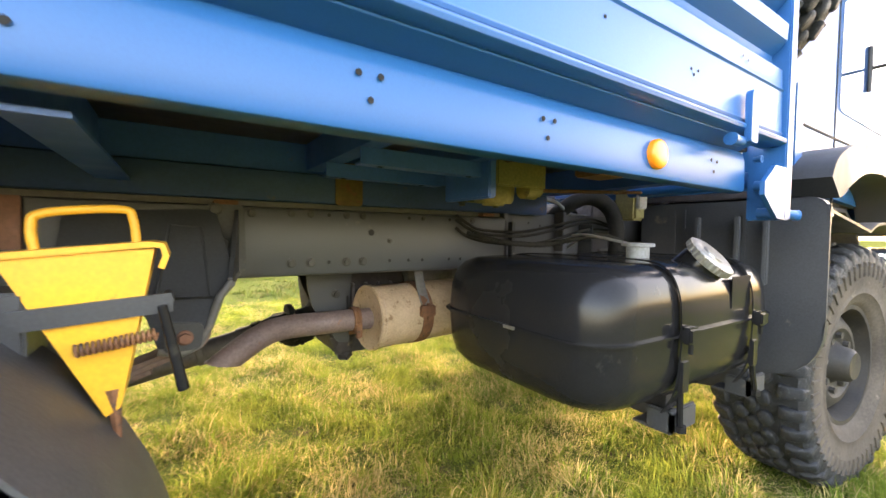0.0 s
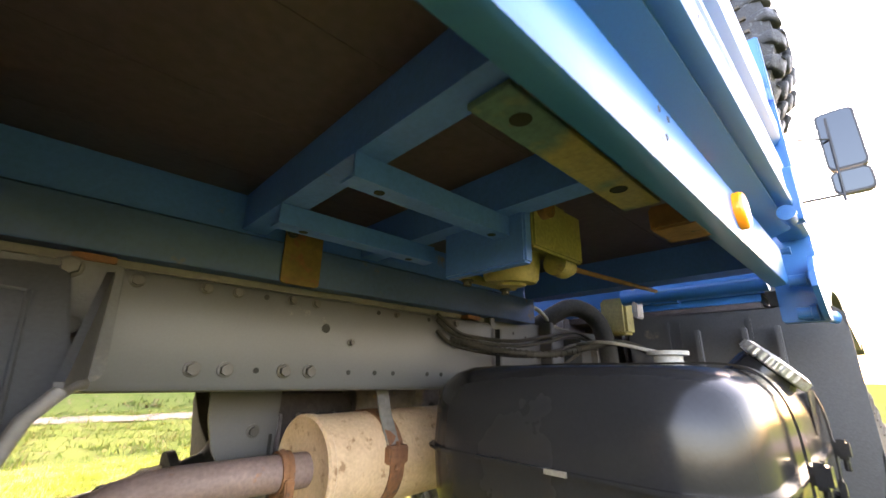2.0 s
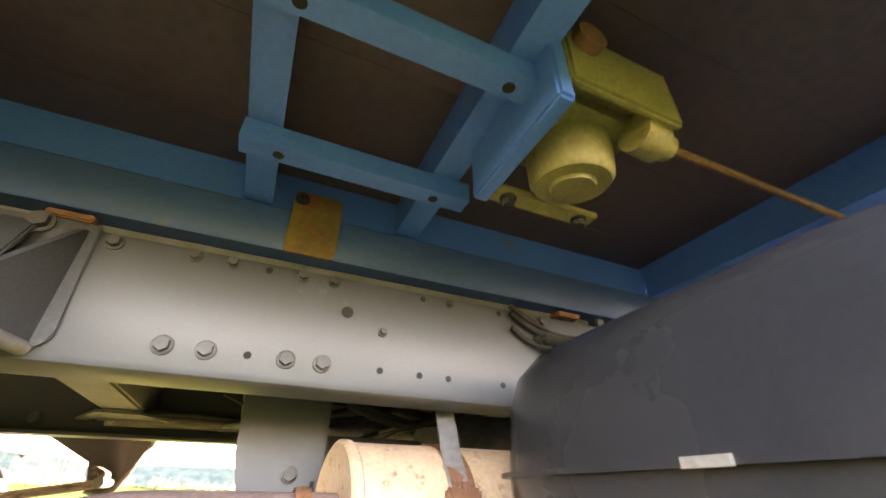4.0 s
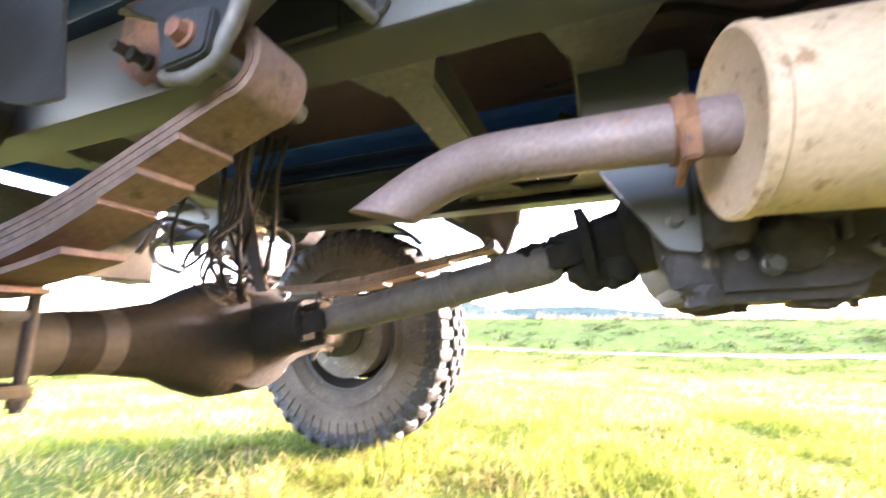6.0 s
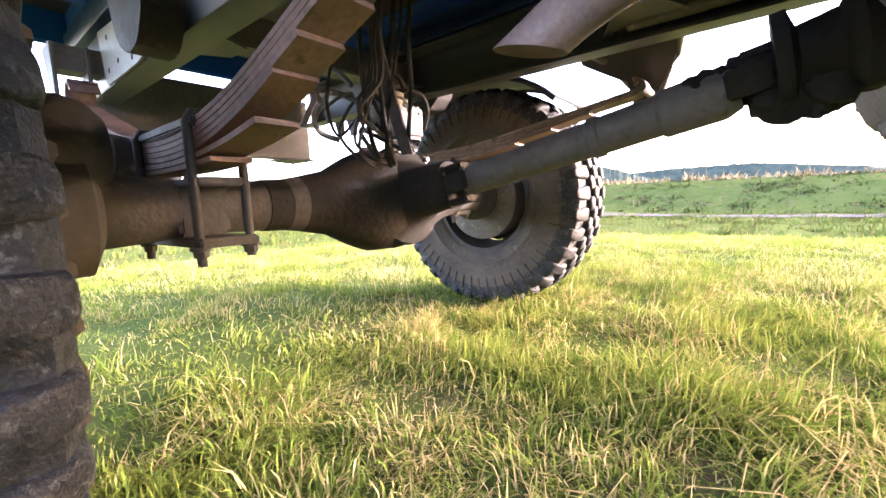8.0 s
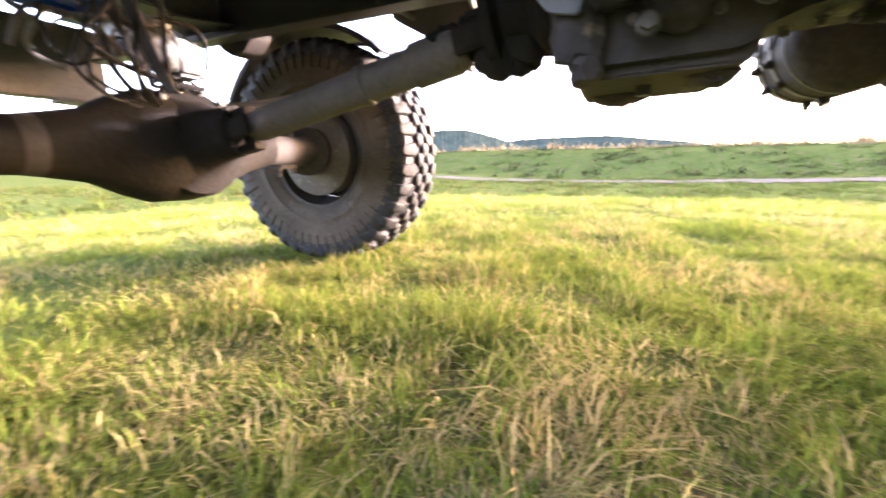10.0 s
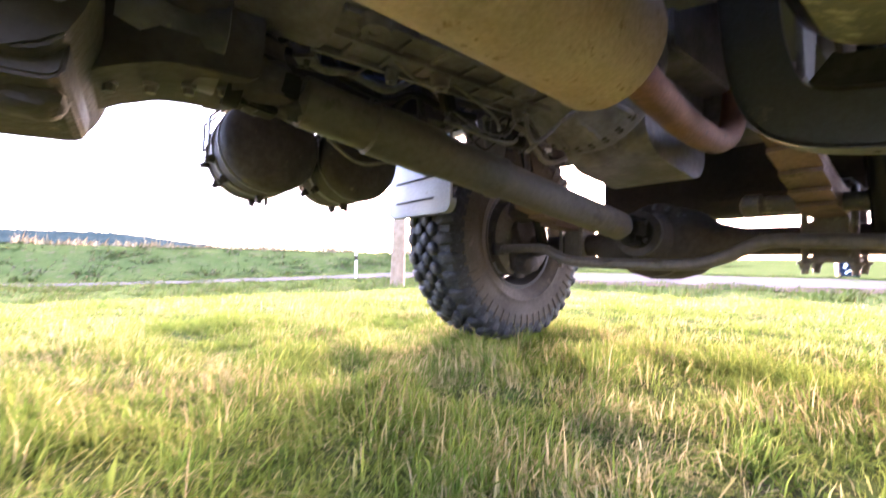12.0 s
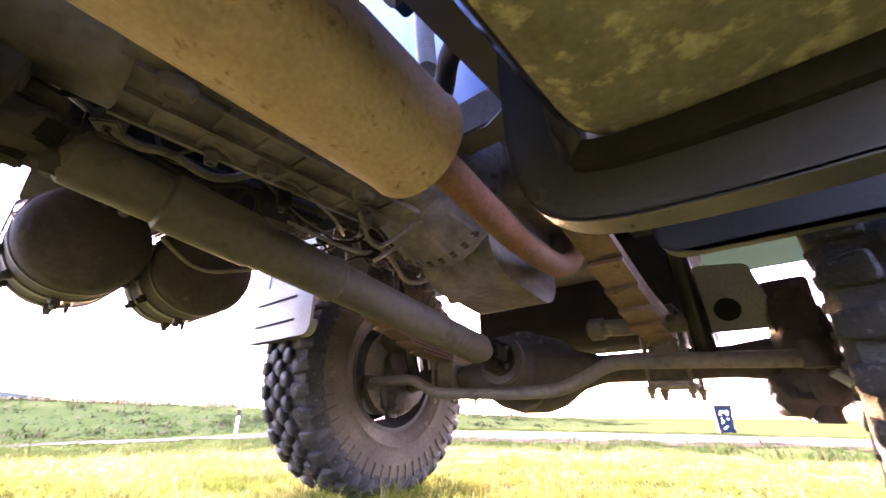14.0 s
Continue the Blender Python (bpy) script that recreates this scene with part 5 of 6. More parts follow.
# ---- exhaust
MA, MB_ = Vector((0.868, -0.372, 0.806)), Vector((1.84, -0.282, 0.815))
d = (MB_ - MA).normalized()
L = (MB_ - MA).length
bm = B()
revolve(bm, [(0.006, 0.045), (0.004, 0.10), (0.0, 0.107), (0.004, 0.113), (0.016, 0.113), (0.02, 0.109), (L * 0.5, 0.109), (L - 0.02, 0.109), (L - 0.012, 0.112), (L - 0.002, 0.110), (L, 0.104), (L - 0.004, 0.09), (L - 0.004, 0.04)], MA, d, 56)
muf = part("muffler", bm, MUFFLER, truck, "tan aluminised cylindrical muffler with rust patches")
for t in (0.19,):
    c = MA + d * t * L
    bm = B()
    revolve(bm, [(-0.022, 0.1105), (-0.022, 0.1135), (0.022, 0.1135), (0.022, 0.1105)], c, d, 48, closed=True)
    band = part("band", bm, RUST, muf, "rusty steel muffler band")
    bm = B()
    box(bm, -0.028, 0.028, -0.02, 0.004, -0.02, 0.02, 0.004, Matrix.Translation(c + Vector((0, -0.112, 0.022))))
    tube(bm, c + Vector((0, -0.125, -0.01)), c + Vector((0, -0.125, 0.05)), 0.006, None, 8)
    part("band_bolt", bm, RUST, band)
    bm = B()
    strip(bm, [(c.y - 0.105, c.z + 0.04), (c.y - 0.07, c.z + 0.10), (c.y - 0.045, c.z + 0.165), (c.y - 0.045, 1.0)], "x", c.x - 0.018, c.x + 0.018, 0.004)
    part("hanger_strap", bm, CHASSIS, band)
tail = [(0.90, -0.378, 0.805), (0.70, -0.380, 0.806), (0.60, -0.383, 0.805), (0.545, -0.389, 0.795), (0.49, -0.399, 0.769), (0.43, -0.411, 0.729)]
P = spline(tail, 6)
bm = B()
ax = (P[-1] - P[-2]).normalized()
P = P + [P[-1] + ax * 0.06, P[-1] + ax * 0.13]
inner = B()
sweep(bm, P, 0.036, 24, smooth=False)
sweep(inner, P[-16:], 0.0325, 24, smooth=False)
cut_no = Vector((-0.21, 0, -1)).normalized()
cut_co = Vector((0.43, 0, 0.729))
for b_ in (bm, inner):
    bmesh.ops.bisect_plane(b_, geom=b_.verts[:] + b_.edges[:] + b_.faces[:], plane_co=cut_co, plane_no=cut_no, clear_outer=True)
bmesh.ops.delete(inner, geom=[f for f in inner.faces if len(f.verts) > 6], context="FACES_ONLY")
inner_mesh = bpy.data.meshes.new("pipe_wall")
inner.to_mesh(inner_mesh)
bm.from_mesh(inner_mesh)
inner.free()
rim_edges = [e for e in bm.edges if e.is_boundary and all(abs((v_.co - cut_co).dot(cut_no)) < 1e-4 for v_ in e.verts)]
bmesh.ops.bridge_loops(bm, edges=rim_edges)
tp = part("tailpipe", bm, PIPE, muf, "brown heat-tinted tailpipe with a slanted end")
bm = B()
revolve(bm, [(-0.012, 0.037), (-0.012, 0.042), (-0.004, 0.042), (0.0, 0.045), (0.004, 0.042), (0.012, 0.042), (0.012, 0.037)], (0.822, -0.379, 0.806), (1, 0, 0), 32, closed=True)
tube(bm, (0.822, -0.425, 0.775), (0.822, -0.34, 0.752), 0.006, None, 8)
box(bm, 0.812, 0.832, -0.43, -0.415, 0.752, 0.80, 0.003)
part("pipe_clamp", bm, RUST, tp, "rusty pipe clamp")
part("downpipe", sweep(B(), [(1.78, -0.287, 0.82), (1.90, -0.285, 0.812), (2.05, -0.275, 0.79), (2.25, -0.255, 0.775), (2.45, -0.24, 0.775), (2.60, -0.23, 0.80), (2.72, -0.22, 0.87), (2.76, -0.22, 1.0)], 0.037, 24), DOWNPIPE, truck, "rust-red exhaust downpipe")


# ---- fuel tank with seam, straps, filler and cradles
def tank_shell(x0, x1, y0, y1, z0, z1, zs):
    """Two pressed half shells that meet at a seam: a rounded block, its walls drawn in towards top and bottom."""
    bm = B()
    levels = [(z0, 0.095), (z0 + 0.004, 0.066), (z0 + 0.018, 0.038), (z0 + 0.045, 0.016), (z0 + 0.09, 0.005), (zs, 0.0), (z1 - 0.09, 0.004), (z1 - 0.045, 0.014), (z1 - 0.018, 0.034), (z1 - 0.004, 0.06), (z1, 0.09)]
    rings = []
    for z, ins in levels:
        a, b, c, e = x0 + ins, x1 - ins, y0 + ins, y1 - ins
        o = rounded([(a, c), (b, c), (b, e), (a, e)], 0.13, 8)
        rings.append([bm.verts.new((x, y, z)) for x, y in o])
    k = len(rings[0])
    for r0, r1 in zip(rings, rings[1:]):
        for i in range(k):
            bm.faces.new((r0[i], r0[(i + 1) % k], r1[(i + 1) % k], r1[i]))
    bm.faces.new(rings[0])
    bm.faces.new(rings[-1])
    return bm


TX0, TX1, TY0, TY1, TZ0, TZ1, TZS = 1.045, 1.955, -1.178, -0.545, 0.682, 1.030, 0.862
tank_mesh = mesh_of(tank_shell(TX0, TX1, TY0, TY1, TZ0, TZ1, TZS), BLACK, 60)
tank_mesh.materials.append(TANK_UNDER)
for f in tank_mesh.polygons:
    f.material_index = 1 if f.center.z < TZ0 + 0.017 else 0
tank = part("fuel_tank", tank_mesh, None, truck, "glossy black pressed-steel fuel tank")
bm = B()
o1 = rounded([(TX0 - 0.011, TY0 - 0.011), (TX1 + 0.011, TY0 - 0.011), (TX1 + 0.011, TY1 + 0.011), (TX0 - 0.011, TY1 + 0.011)], 0.14, 8)
prism(bm, o1, "z", TZS - 0.003, TZS + 0.003, 0.001)
part("seam_flange", bm, BLACK, tank)
bm = B()
box(bm, 1.03, 1.034, -0.93, -0.89, TZS - 0.004, TZS + 0.004)
part("seam_tab", bm, STEEL, tank, "bare steel tab")
for x, xc in ((1.345, 1.43), (1.75, 1.885)):
    # cradle: a channel that drops from the rail, bends and runs out under the tank
    up_ = 0.046 if xc < 1.5 else 0.0
    line = [(-0.450, 1.15), (-0.449, 1.0), (-0.453, 0.85), (-0.464, 0.725), (-0.490, 0.640), (-0.535, 0.597), (-0.60, 0.577), (-0.68, 0.570), (-0.80, 0.568), (-0.95, 0.575), (-1.14, 0.60)]
    pts = [p.to_2d() for p in spline([(a, b + up_ * min((1.15 - b) / 0.5, 1) * min((a + 1.14) / 0.3, 1), 0) for a, b in line], 5)]
    bm = B()
    strip(bm, pts, "x", xc - 0.004, xc + 0.048, 0.006)
    up, dn = pts, [p + Vector((-(pts[min(i + 1, len(pts) - 1)] - pts[max(i - 1, 0)]).normalized().y, (pts[min(i + 1, len(pts) - 1)] - pts[max(i - 1, 0)]).normalized().x)) * -(0.070 - up_ * 0.6) for i, p in enumerate(pts)]
    prism_strip(bm, up, dn, "x", xc - 0.004, xc + 0.004)
    cr = part("tank_cradle", bm, MUDGUARD, truck, "black J-shaped steel tank bracket")
    for y in (-0.59, -0.62):
        part("cradle_hole", revolve(B(), [(0, 0.007), (-0.001, 0.006)], (xc + 0.028, y - 0.03, 0.572 + up_), (0, 0, 1), 12), HOLE, cr)
    bm = B()
    box(bm, xc - 0.07, xc + 0.048, -1.16, -1.145, 0.60, 0.66, 0.004)
    box(bm, xc - 0.07, xc - 0.055, -1.16, -1.09, 0.60, 0.655, 0.004)
    box(bm, xc - 0.07, xc + 0.04, -1.155, -1.05, 0.597, 0.604, 0.002)
    part("foot", bm, MUDGUARD, cr)
    # added black strip along the J's curve: fills the gap and keeps it dark
    pad = [q_ + (q_ - p_) * (0.022 / 0.070) for p_, q_ in zip(up, dn) if -1.12 < p_.x < -0.50]
    part("rubber_pad", strip(B(), pad, "x", xc - 0.02, xc + 0.044, 0.040), HOSE, cr, "black strip filling the gap under the tank")
    # strap over the tank
    r = 0.006
    line = [(-1.145, 0.66), (-1.172, 0.71), (-1.184, 0.77), (-1.188, 0.86), (-1.182, 0.955), (-1.155, 1.012), (-1.10, 1.036), (-0.95, 1.038), (-0.70, 1.037), (-0.60, 1.022), (-0.552, 0.975), (-0.536, 0.92), (-0.532, 0.86), (-0.536, 0.78)]
    pts = [p.to_2d() for p in spline([(a, b, 0) for a, b in line], 5)]
    st = part("tank_strap", strip(B(), pts, "x", x - 0.016, x + 0.016, 0.004), BLACK, tank, "black steel strap round the tank")
    bm = B()
    box(bm, x - 0.024, x + 0.024, -1.215, -1.188, 0.845, 0.885, 0.006)
    tube(bm, (x, -1.203, 0.885), (x, -1.203, 0.82), 0.006, None, 8)
    part("strap_lug", bm, BLACK, st)
    bm = B()
    tube(bm, (x + 0.005, -1.178, 0.77), (xc - 0.045, -1.165, 0.61), 0.008, None, 8)
    revolve(bm, [(0, 0.016), (0.016, 0.016)], (xc - 0.045, -1.165, 0.622), (0, 0, -1), 6)
    box(bm, x - 0.012, x + 0.022, -1.192, -1.180, 0.72, 0.80, 0.003)
    part("strap_bolt", bm, BLACK, st)
n = Vector((0.1, -0.72, 0.72)).normalized()
c = Vector((1.565, -1.10, 1.005))
part("filler_neck", revolve(B(), [(-0.04, 0.062), (0.03, 0.06), (0.045, 0.055)], c, n, 32), BLACK, tank)
bm = B()
prof = [(0.04, 0.045), (0.042, 0.066), (0.05, 0.068), (0.064, 0.066), (0.068, 0.058), (0.066, 0.03), (0.07, 0.028), (0.071, 0.004)]
revolve(bm, prof, c, n, 48)
_, u, v = frame_of(n)
filler_cap = part("filler_cap", bm, STEEL, tank, "knurled bare-metal filler cap")
bm = B()
rows = []
for i in range(112):
    a = 2 * math.pi * i / 112
    r_ = 0.0675 + 0.0032 * (1 if i % 4 in (1, 2) else 0)
    q = c + n * 0.045 + (u * math.cos(a) + v * math.sin(a)) * r_
    rows.append((bm.verts.new(q), bm.verts.new(q + n * 0.018)))
for (a0, a1), (b0, b1) in zip(rows, rows[1:] + rows[:1]):
    bm.faces.new((a0, b0, b1, a1))
bm.faces.new([r_[0] for r_ in rows])
bm.faces.new([r_[1] for r_ in rows])
part("knurled_grip", bm, STEEL, filler_cap)
bm = B()
revolve(bm, [(-0.01, 0.035), (0.03, 0.035), (0.032, 0.05), (0.042, 0.05), (0.044, 0.02)], (1.58, -0.92, 1.035), (0, 0, 1), 28)
part("fuel_sender", bm, MUDGREY, tank, "grey fuel level sender")
bm = B()
box(bm, 1.62, 1.74, -1.178, -1.176, 0.90, 0.99, 0.0008)
part("data_plate_recess", bm, BLACK, tank)

# ---- lines above the tank
bm = B()
sweep(bm, [(1.20, -0.50, 1.10), (1.24, -0.56, 1.085), (1.30, -0.62, 1.07), (1.40, -0.68, 1.066), (1.48, -0.74, 1.085), (1.53, -0.82, 1.10), (1.565, -0.885, 1.075)], 0.0085, 10)
hs = part("fuel_hose", bm, HOSE, truck, "black corrugated conduit to the tank")
bm = B()
P = spline([(1.20, -0.50, 1.10), (1.24, -0.56, 1.085), (1.30, -0.62, 1.07), (1.40, -0.68, 1.066), (1.48, -0.74, 1.085)], 14)
for a, b in zip(P[::2], P[1::2]):
    tube(bm, a, a + (b - a) * 0.6, 0.0105, None, 10)
part("corrugation", bm, HOSE, hs)
for dz, dy in ((0.02, 0.01), (-0.01, -0.02), (0.035, 0.03)):
    part("hose", sweep(B(), [(1.15, -0.50, 1.13 + dz), (1.20, -0.505, 1.10 + dz), (1.26, -0.54 + dy, 1.08 + dz), (1.42, -0.57 + dy, 1.075 + dz), (1.6, -0.56 + dy, 1.10 + dz), (1.9, -0.50, 1.14 + dz), (2.2, -0.46, 1.12)], 0.0055, 8), HOSE, truck)
part("metal_pipe", sweep(B(), [(1.62, -0.60, 1.05), (1.62, -0.66, 1.09), (1.53, -0.70, 1.10), (1.50, -0.80, 1.10), (1.56, -0.90, 1.075)], 0.005, 8), STEEL, truck)
part("metal_pipe", sweep(B(), [(1.45, -0.46, 1.22), (1.52, -0.46, 1.245), (1.70, -0.45, 1.25), (1.82, -0.44, 1.20), (1.95, -0.43, 1.19)], 0.008, 8), STEEL, truck)
part("intake_hose", sweep(B(), [(1.72, -0.30, 1.10), (1.78, -0.40, 1.20), (1.86, -0.50, 1.27), (1.95, -0.56, 1.22), (1.98, -0.58, 1.08), (1.98, -0.56, 0.98)], 0.034, 20), HOSE, truck, "thick black intake hose")
part("cab_mount", box(B(), 1.98, 2.06, -0.66, -0.56, 1.17, 1.31, 0.01), OLIVE, truck, "yellow-brown cab support bracket")
part("intake_pipe", tube(B(), (2.06, -0.10, 1.30), (2.10, -0.02, 1.75), 0.032, None, 20), MUDGREY, truck, "pale grey upright intake pipe")
part("intake_grille", box(B(), 2.02, 2.14, -0.06, 0.10, 1.75, 1.9, 0.01), BLACK, truck)
part("hose", sweep(B(), [(1.95, -0.35, 1.20), (2.02, -0.22, 1.24), (2.12, -0.10, 1.22), (2.2, 0.1, 1.2)], 0.03, 16), HOSE, truck)

# ---- mudguards
def mudguard_shape(s, wx, y_in, y_out, mat, label, rear_x, zb, zt, panel):
    bm = B()
    a, b = min(s * y_in, s * y_out), max(s * y_in, s * y_out)
    o = rounded([(a, zb), (b, zb), (b, zt), (a, zt)], [0.22 if s < 0 else 0.06, 0.05, 0.07, 0.07], 7)
    prism(bm, o, "x", rear_x, rear_x + 0.012, 0.004)
    rim = prism_strip(bm, [Vector(p) for p in o], [Vector(p) * 0.985 + Vector(((a + b) / 2, (zb + zt) / 2)) * 0.015 for p in o], "x", rear_x, rear_x + 0.035)
    arch = [(rear_x + 0.006, zt - 0.05)]
    for deg in range(205, 55, -10):
        arch.append((wx + 0.64 * math.cos(radians(deg - 25)), AXZ + 0.64 * math.sin(radians(deg - 25))))
    arch = [p for p in arch if p[1] > zt - 0.12]
    arch = [(rear_x + 0.006, zt - 0.03)] + arch
    strip(bm, arch, "y", a, b, 0.010)
    m = part("mudguard", bm, mat, truck, label)
    if panel:
        for y0 in panel:
            part("rib", box(B(), rear_x - 0.006, rear_x, y0, y0 + 0.014, zb + 0.25, zt - 0.03, 0.002), mat, m)
    return m


mg = mudguard_shape(-1, FA, 0.60, 1.255, MUDGUARD, "black plastic mudguard behind the front wheel", 2.13, 0.598, 1.245, (-1.02, -0.80, -0.76))
bm = B()
prism(bm, rounded([(-1.0, 0.92), (-0.80, 0.92), (-0.80, 1.14), (-1.0, 1.14)], 0.015, 3), "x", 2.115, 2.13, 0.004)
part("cover_panel", bm, MUDGUARD, mg)
for y in (-0.86, -1.0, -1.09):
    part("stay", box(B(), 2.09, 2.115, y - 0.008, y + 0.008, 0.93, 1.18, 0.003), FRAME, mg, "grey steel stay")
mudguard_shape(1, FA, 0.68, 1.20, MUDGREY, "grey plastic mudguard with pressed lines", 2.26, 0.63, 1.20, (0.82, 1.05))
mudL = [o for o in truck.children if o.name.startswith("mudguard")][-1]
# black strips draw the shade in the pressed lines
bm = B()
for z in (0.70, 0.80):
    box(bm, 2.254, 2.26, 0.80, 1.12, z, z + 0.008, 0.001)
part("pressed_line", bm, HOLE, mudL)


def rear_mudguard(s, label, low, y_in, cx):
    arch = []
    for deg in range(low, 190, 6):
        arch.append((cx + 0.605 * math.cos(radians(deg)), AXZ + 0.605 * math.sin(radians(deg))))
    a, b = sorted((s * y_in, s * 1.225))
    bm = B()
    strip(bm, arch, "y", a, b, 0.010)
    for y in ((a + 0.006, b - 0.006)):
        outer = [Vector(p) for p in arch]
        inner = [Vector((cx + 0.585 * math.cos(radians(d)), AXZ + 0.585 * math.sin(radians(d)))) for d in range(low, 190, 6)]
        prism_strip(bm, outer, inner, "y", y - 0.006, y + 0.006)
    return part("mudguard", bm, MUDGUARD, truck, label)


rear_mudguard(-1, "black plastic mudguard over the rear wheel", 4, 0.93, RA)
rear_mudguard(1, "black plastic mudguard over the rear wheel", 46, 0.84, RA - 0.2)
for s in (1,):
    part("mudguard_stay", sweep(B(), [(0.16, s * 0.47, 1.02), (0.22, s * 0.62, 1.0), (0.27, s * 0.85, 0.93), (0.28, s * 1.1, 0.90)], 0.016, 12), CHASSIS, truck)

bm = B()
prism(bm, rounded([(0.15, 1.06), (0.152, 0.94), (0.186, 0.818), (0.12, 0.825), (0.06, 0.842), (-0.07, 0.902), (-0.30, 1.0), (-0.30, 1.06)], 0.012, 3), "y", -0.684, -0.679, 0.001)
part("inner_guard", bm, MUDGUARD, truck, "dusty black inner guard plate by the spring")
bm = B()
prism(bm, [(-0.07, 1.165), (-0.065, 1.033), (0.006, 0.984), (0.055, 0.99), (0.055, 1.165)], "y", -0.506, -0.4985, 0.001)
bp_ = part("guard_bracket", bm, DOWNPIPE, truck, "red-brown rusty bracket plate")
for x, z in ((-0.03, 1.05), (0.02, 1.02)):
    bolt(bp_, (x, -0.506, z), (0, -1, 0), 0.012, 0.03)

# ---- air tanks on the left side, lying across the truck
def air_tank(x, y0, y1, z, r):
    n_ = Vector((0, 1, 0))
    bm = B()
    L_ = y1 - y0
    revolve(bm, [(0, 0.02), (0.005, r * 0.42), (0.018, r * 0.74), (0.036, r * 0.91), (0.058, r * 0.985), (0.075, r), (L_ - 0.075, r), (L_ - 0.05, r * 0.97), (L_ - 0.02, r * 0.78), (L_ - 0.003, r * 0.4), (L_, 0.02)], (x, y0, z), n_, 52)
    t = part("air_tank", bm, OILY, truck, "dusty black compressed-air tank lying across the chassis")
    for k_, w_ in ((0.082, 0.010), (0.20, 0.030), (L_ - 0.14, 0.030)):
        bm = B()
        revolve(bm, [(k_, r + 0.0005), (k_, r + 0.005), (k_ + w_, r + 0.005), (k_ + w_, r + 0.0005)], (x, y0, z), n_, 52, closed=True)
        bd = part("clamp_band" if w_ > 0.02 else "weld_seam", bm, CHASSIS, t, "dusty steel clamp band" if w_ > 0.02 else "")
        if w_ > 0.02:
            for a in (196, 222, 268):
                q = Vector((math.cos(radians(a)), 0, math.sin(radians(a))))
                c_ = Vector((x, y0 + k_ + w_ / 2, z)) + q * (r + 0.006)
                bolt(bd, c_, q, 0.012, 0.024)
                part("band_lug", box(B(), -0.012, 0.012, -0.018, 0.018, -0.012, 0.014, 0.003, Matrix.Translation(c_) @ Matrix.Rotation(radians(90 - a), 4, "Y")), OILY, bd)
    bm = B()
    tube(bm, (x + 0.05, y0 + 0.02, z + r * 0.55), (x + 0.055, y0 - 0.05, z + r * 0.57), 0.016, 0.013, 14)
    tube(bm, (x + 0.055, y0 - 0.045, z + r * 0.57), (x + 0.12, y0 - 0.05, z + r * 0.60), 0.011, None, 12)
    part("air_fitting", bm, ALU, t, "cast air line fitting")
    part("drain_valve", tube(B(), (x + 0.03, y1 - 0.2, z - r + 0.004), (x + 0.03, y1 - 0.2, z - r - 0.03), 0.009, 0.006, 10), BOLT, t)
    for yy in (y0 + 0.215, y1 - 0.125):
        part("tank_bracket", strip(B(), [(x - r - 0.012, z), (x - r - 0.010, z + 0.1), (x - 0.09, z + r + 0.02), (x + 0.09, z + r + 0.02), (x + r + 0.010, z + 0.1), (x + r + 0.012, z)], "y", yy - 0.02, yy + 0.02, 0.006), CHASSIS, t)
    return t


for x in (1.555, 1.890):
    air_tank(x, 0.73, 1.19, 0.822, 0.163)
part("tank_carrier", box(B(), 1.38, 2.08, 0.48, 1.15, 1.01, 1.035, 0.004), OILY, truck, "black steel carrier plate above the air tanks")
part("air_line", sweep(B(), [(1.82, 0.70, 0.86), (1.90, 0.66, 0.84), (2.0, 0.60, 0.86), (2.2, 0.5, 0.95)], 0.008, 8), HOSE, truck)
part("air_line", sweep(B(), [(1.70, 0.66, 0.84), (1.82, 0.68, 0.78), (1.95, 0.66, 0.80), (2.3, 0.5, 0.92)], 0.007, 8), PALEHOSE, truck)

# ---- flatbed: floor, long beams, cross bearers, side boards
bed = truck
FZ = 1.347
BX0, BX1 = -1.55, 1.70
for i in range(12):
    y0 = -1.17 + 2.34 * i / 12
    part("floor_plank", box(B(), BX0, BX1, y0 + 0.0002, y0 + 0.1948, FZ, FZ + 0.028, 0.0004), FLOOR, truck, "dark brown bed floor board")
for s in (-1, 1):
    bm = B()
    y = s * 0.49
    prism(bm, [(y, 1.266), (y, FZ - 0.0005), (y - s * 0.07, FZ - 0.0005), (y - s * 0.07, FZ - 0.006), (y - s * 0.006, FZ - 0.006), (y - s * 0.006, 1.266)], "x", BX0, 1.585)
    part("long_beam", bm, BLUE_UNDER, truck, "blue painted steel bed beam")
    bm = B()
    y = s * 0.506
    prism(bm, [(y, 1.186), (y - s * 0.003, 1.182), (y - s * 0.10, 1.182), (y - s * 0.10, 1.188), (y - s * 0.008, 1.188), (y - s * 0.008, 1.258), (y - s * 0.09, 1.258), (y - s * 0.09, 1.264), (y - s * 0.004, 1.264), (y, 1.260)], "x", BX0, 1.60)
    part("sub_beam", bm, SUBBLUE, truck, "blue subframe channel with brown scuffs")
    # added filler: shuts the slot of sky between rail and sub beam
    part("packing_strip", box(B(), -1.3, 1.38, s * 0.45 - 0.02, s * 0.45 + 0.02, 1.1665, 1.1815, 0.002), CHASSIS, truck)
    for x in (0.43, 1.30, -0.6):
        part("mounting_block", box(B(), x - 0.028, x + 0.028, s * 0.45 - 0.05, s * 0.45 + 0.045, 1.1663, 1.1775, 0.002), RUST, truck, "rusty mounting pad")


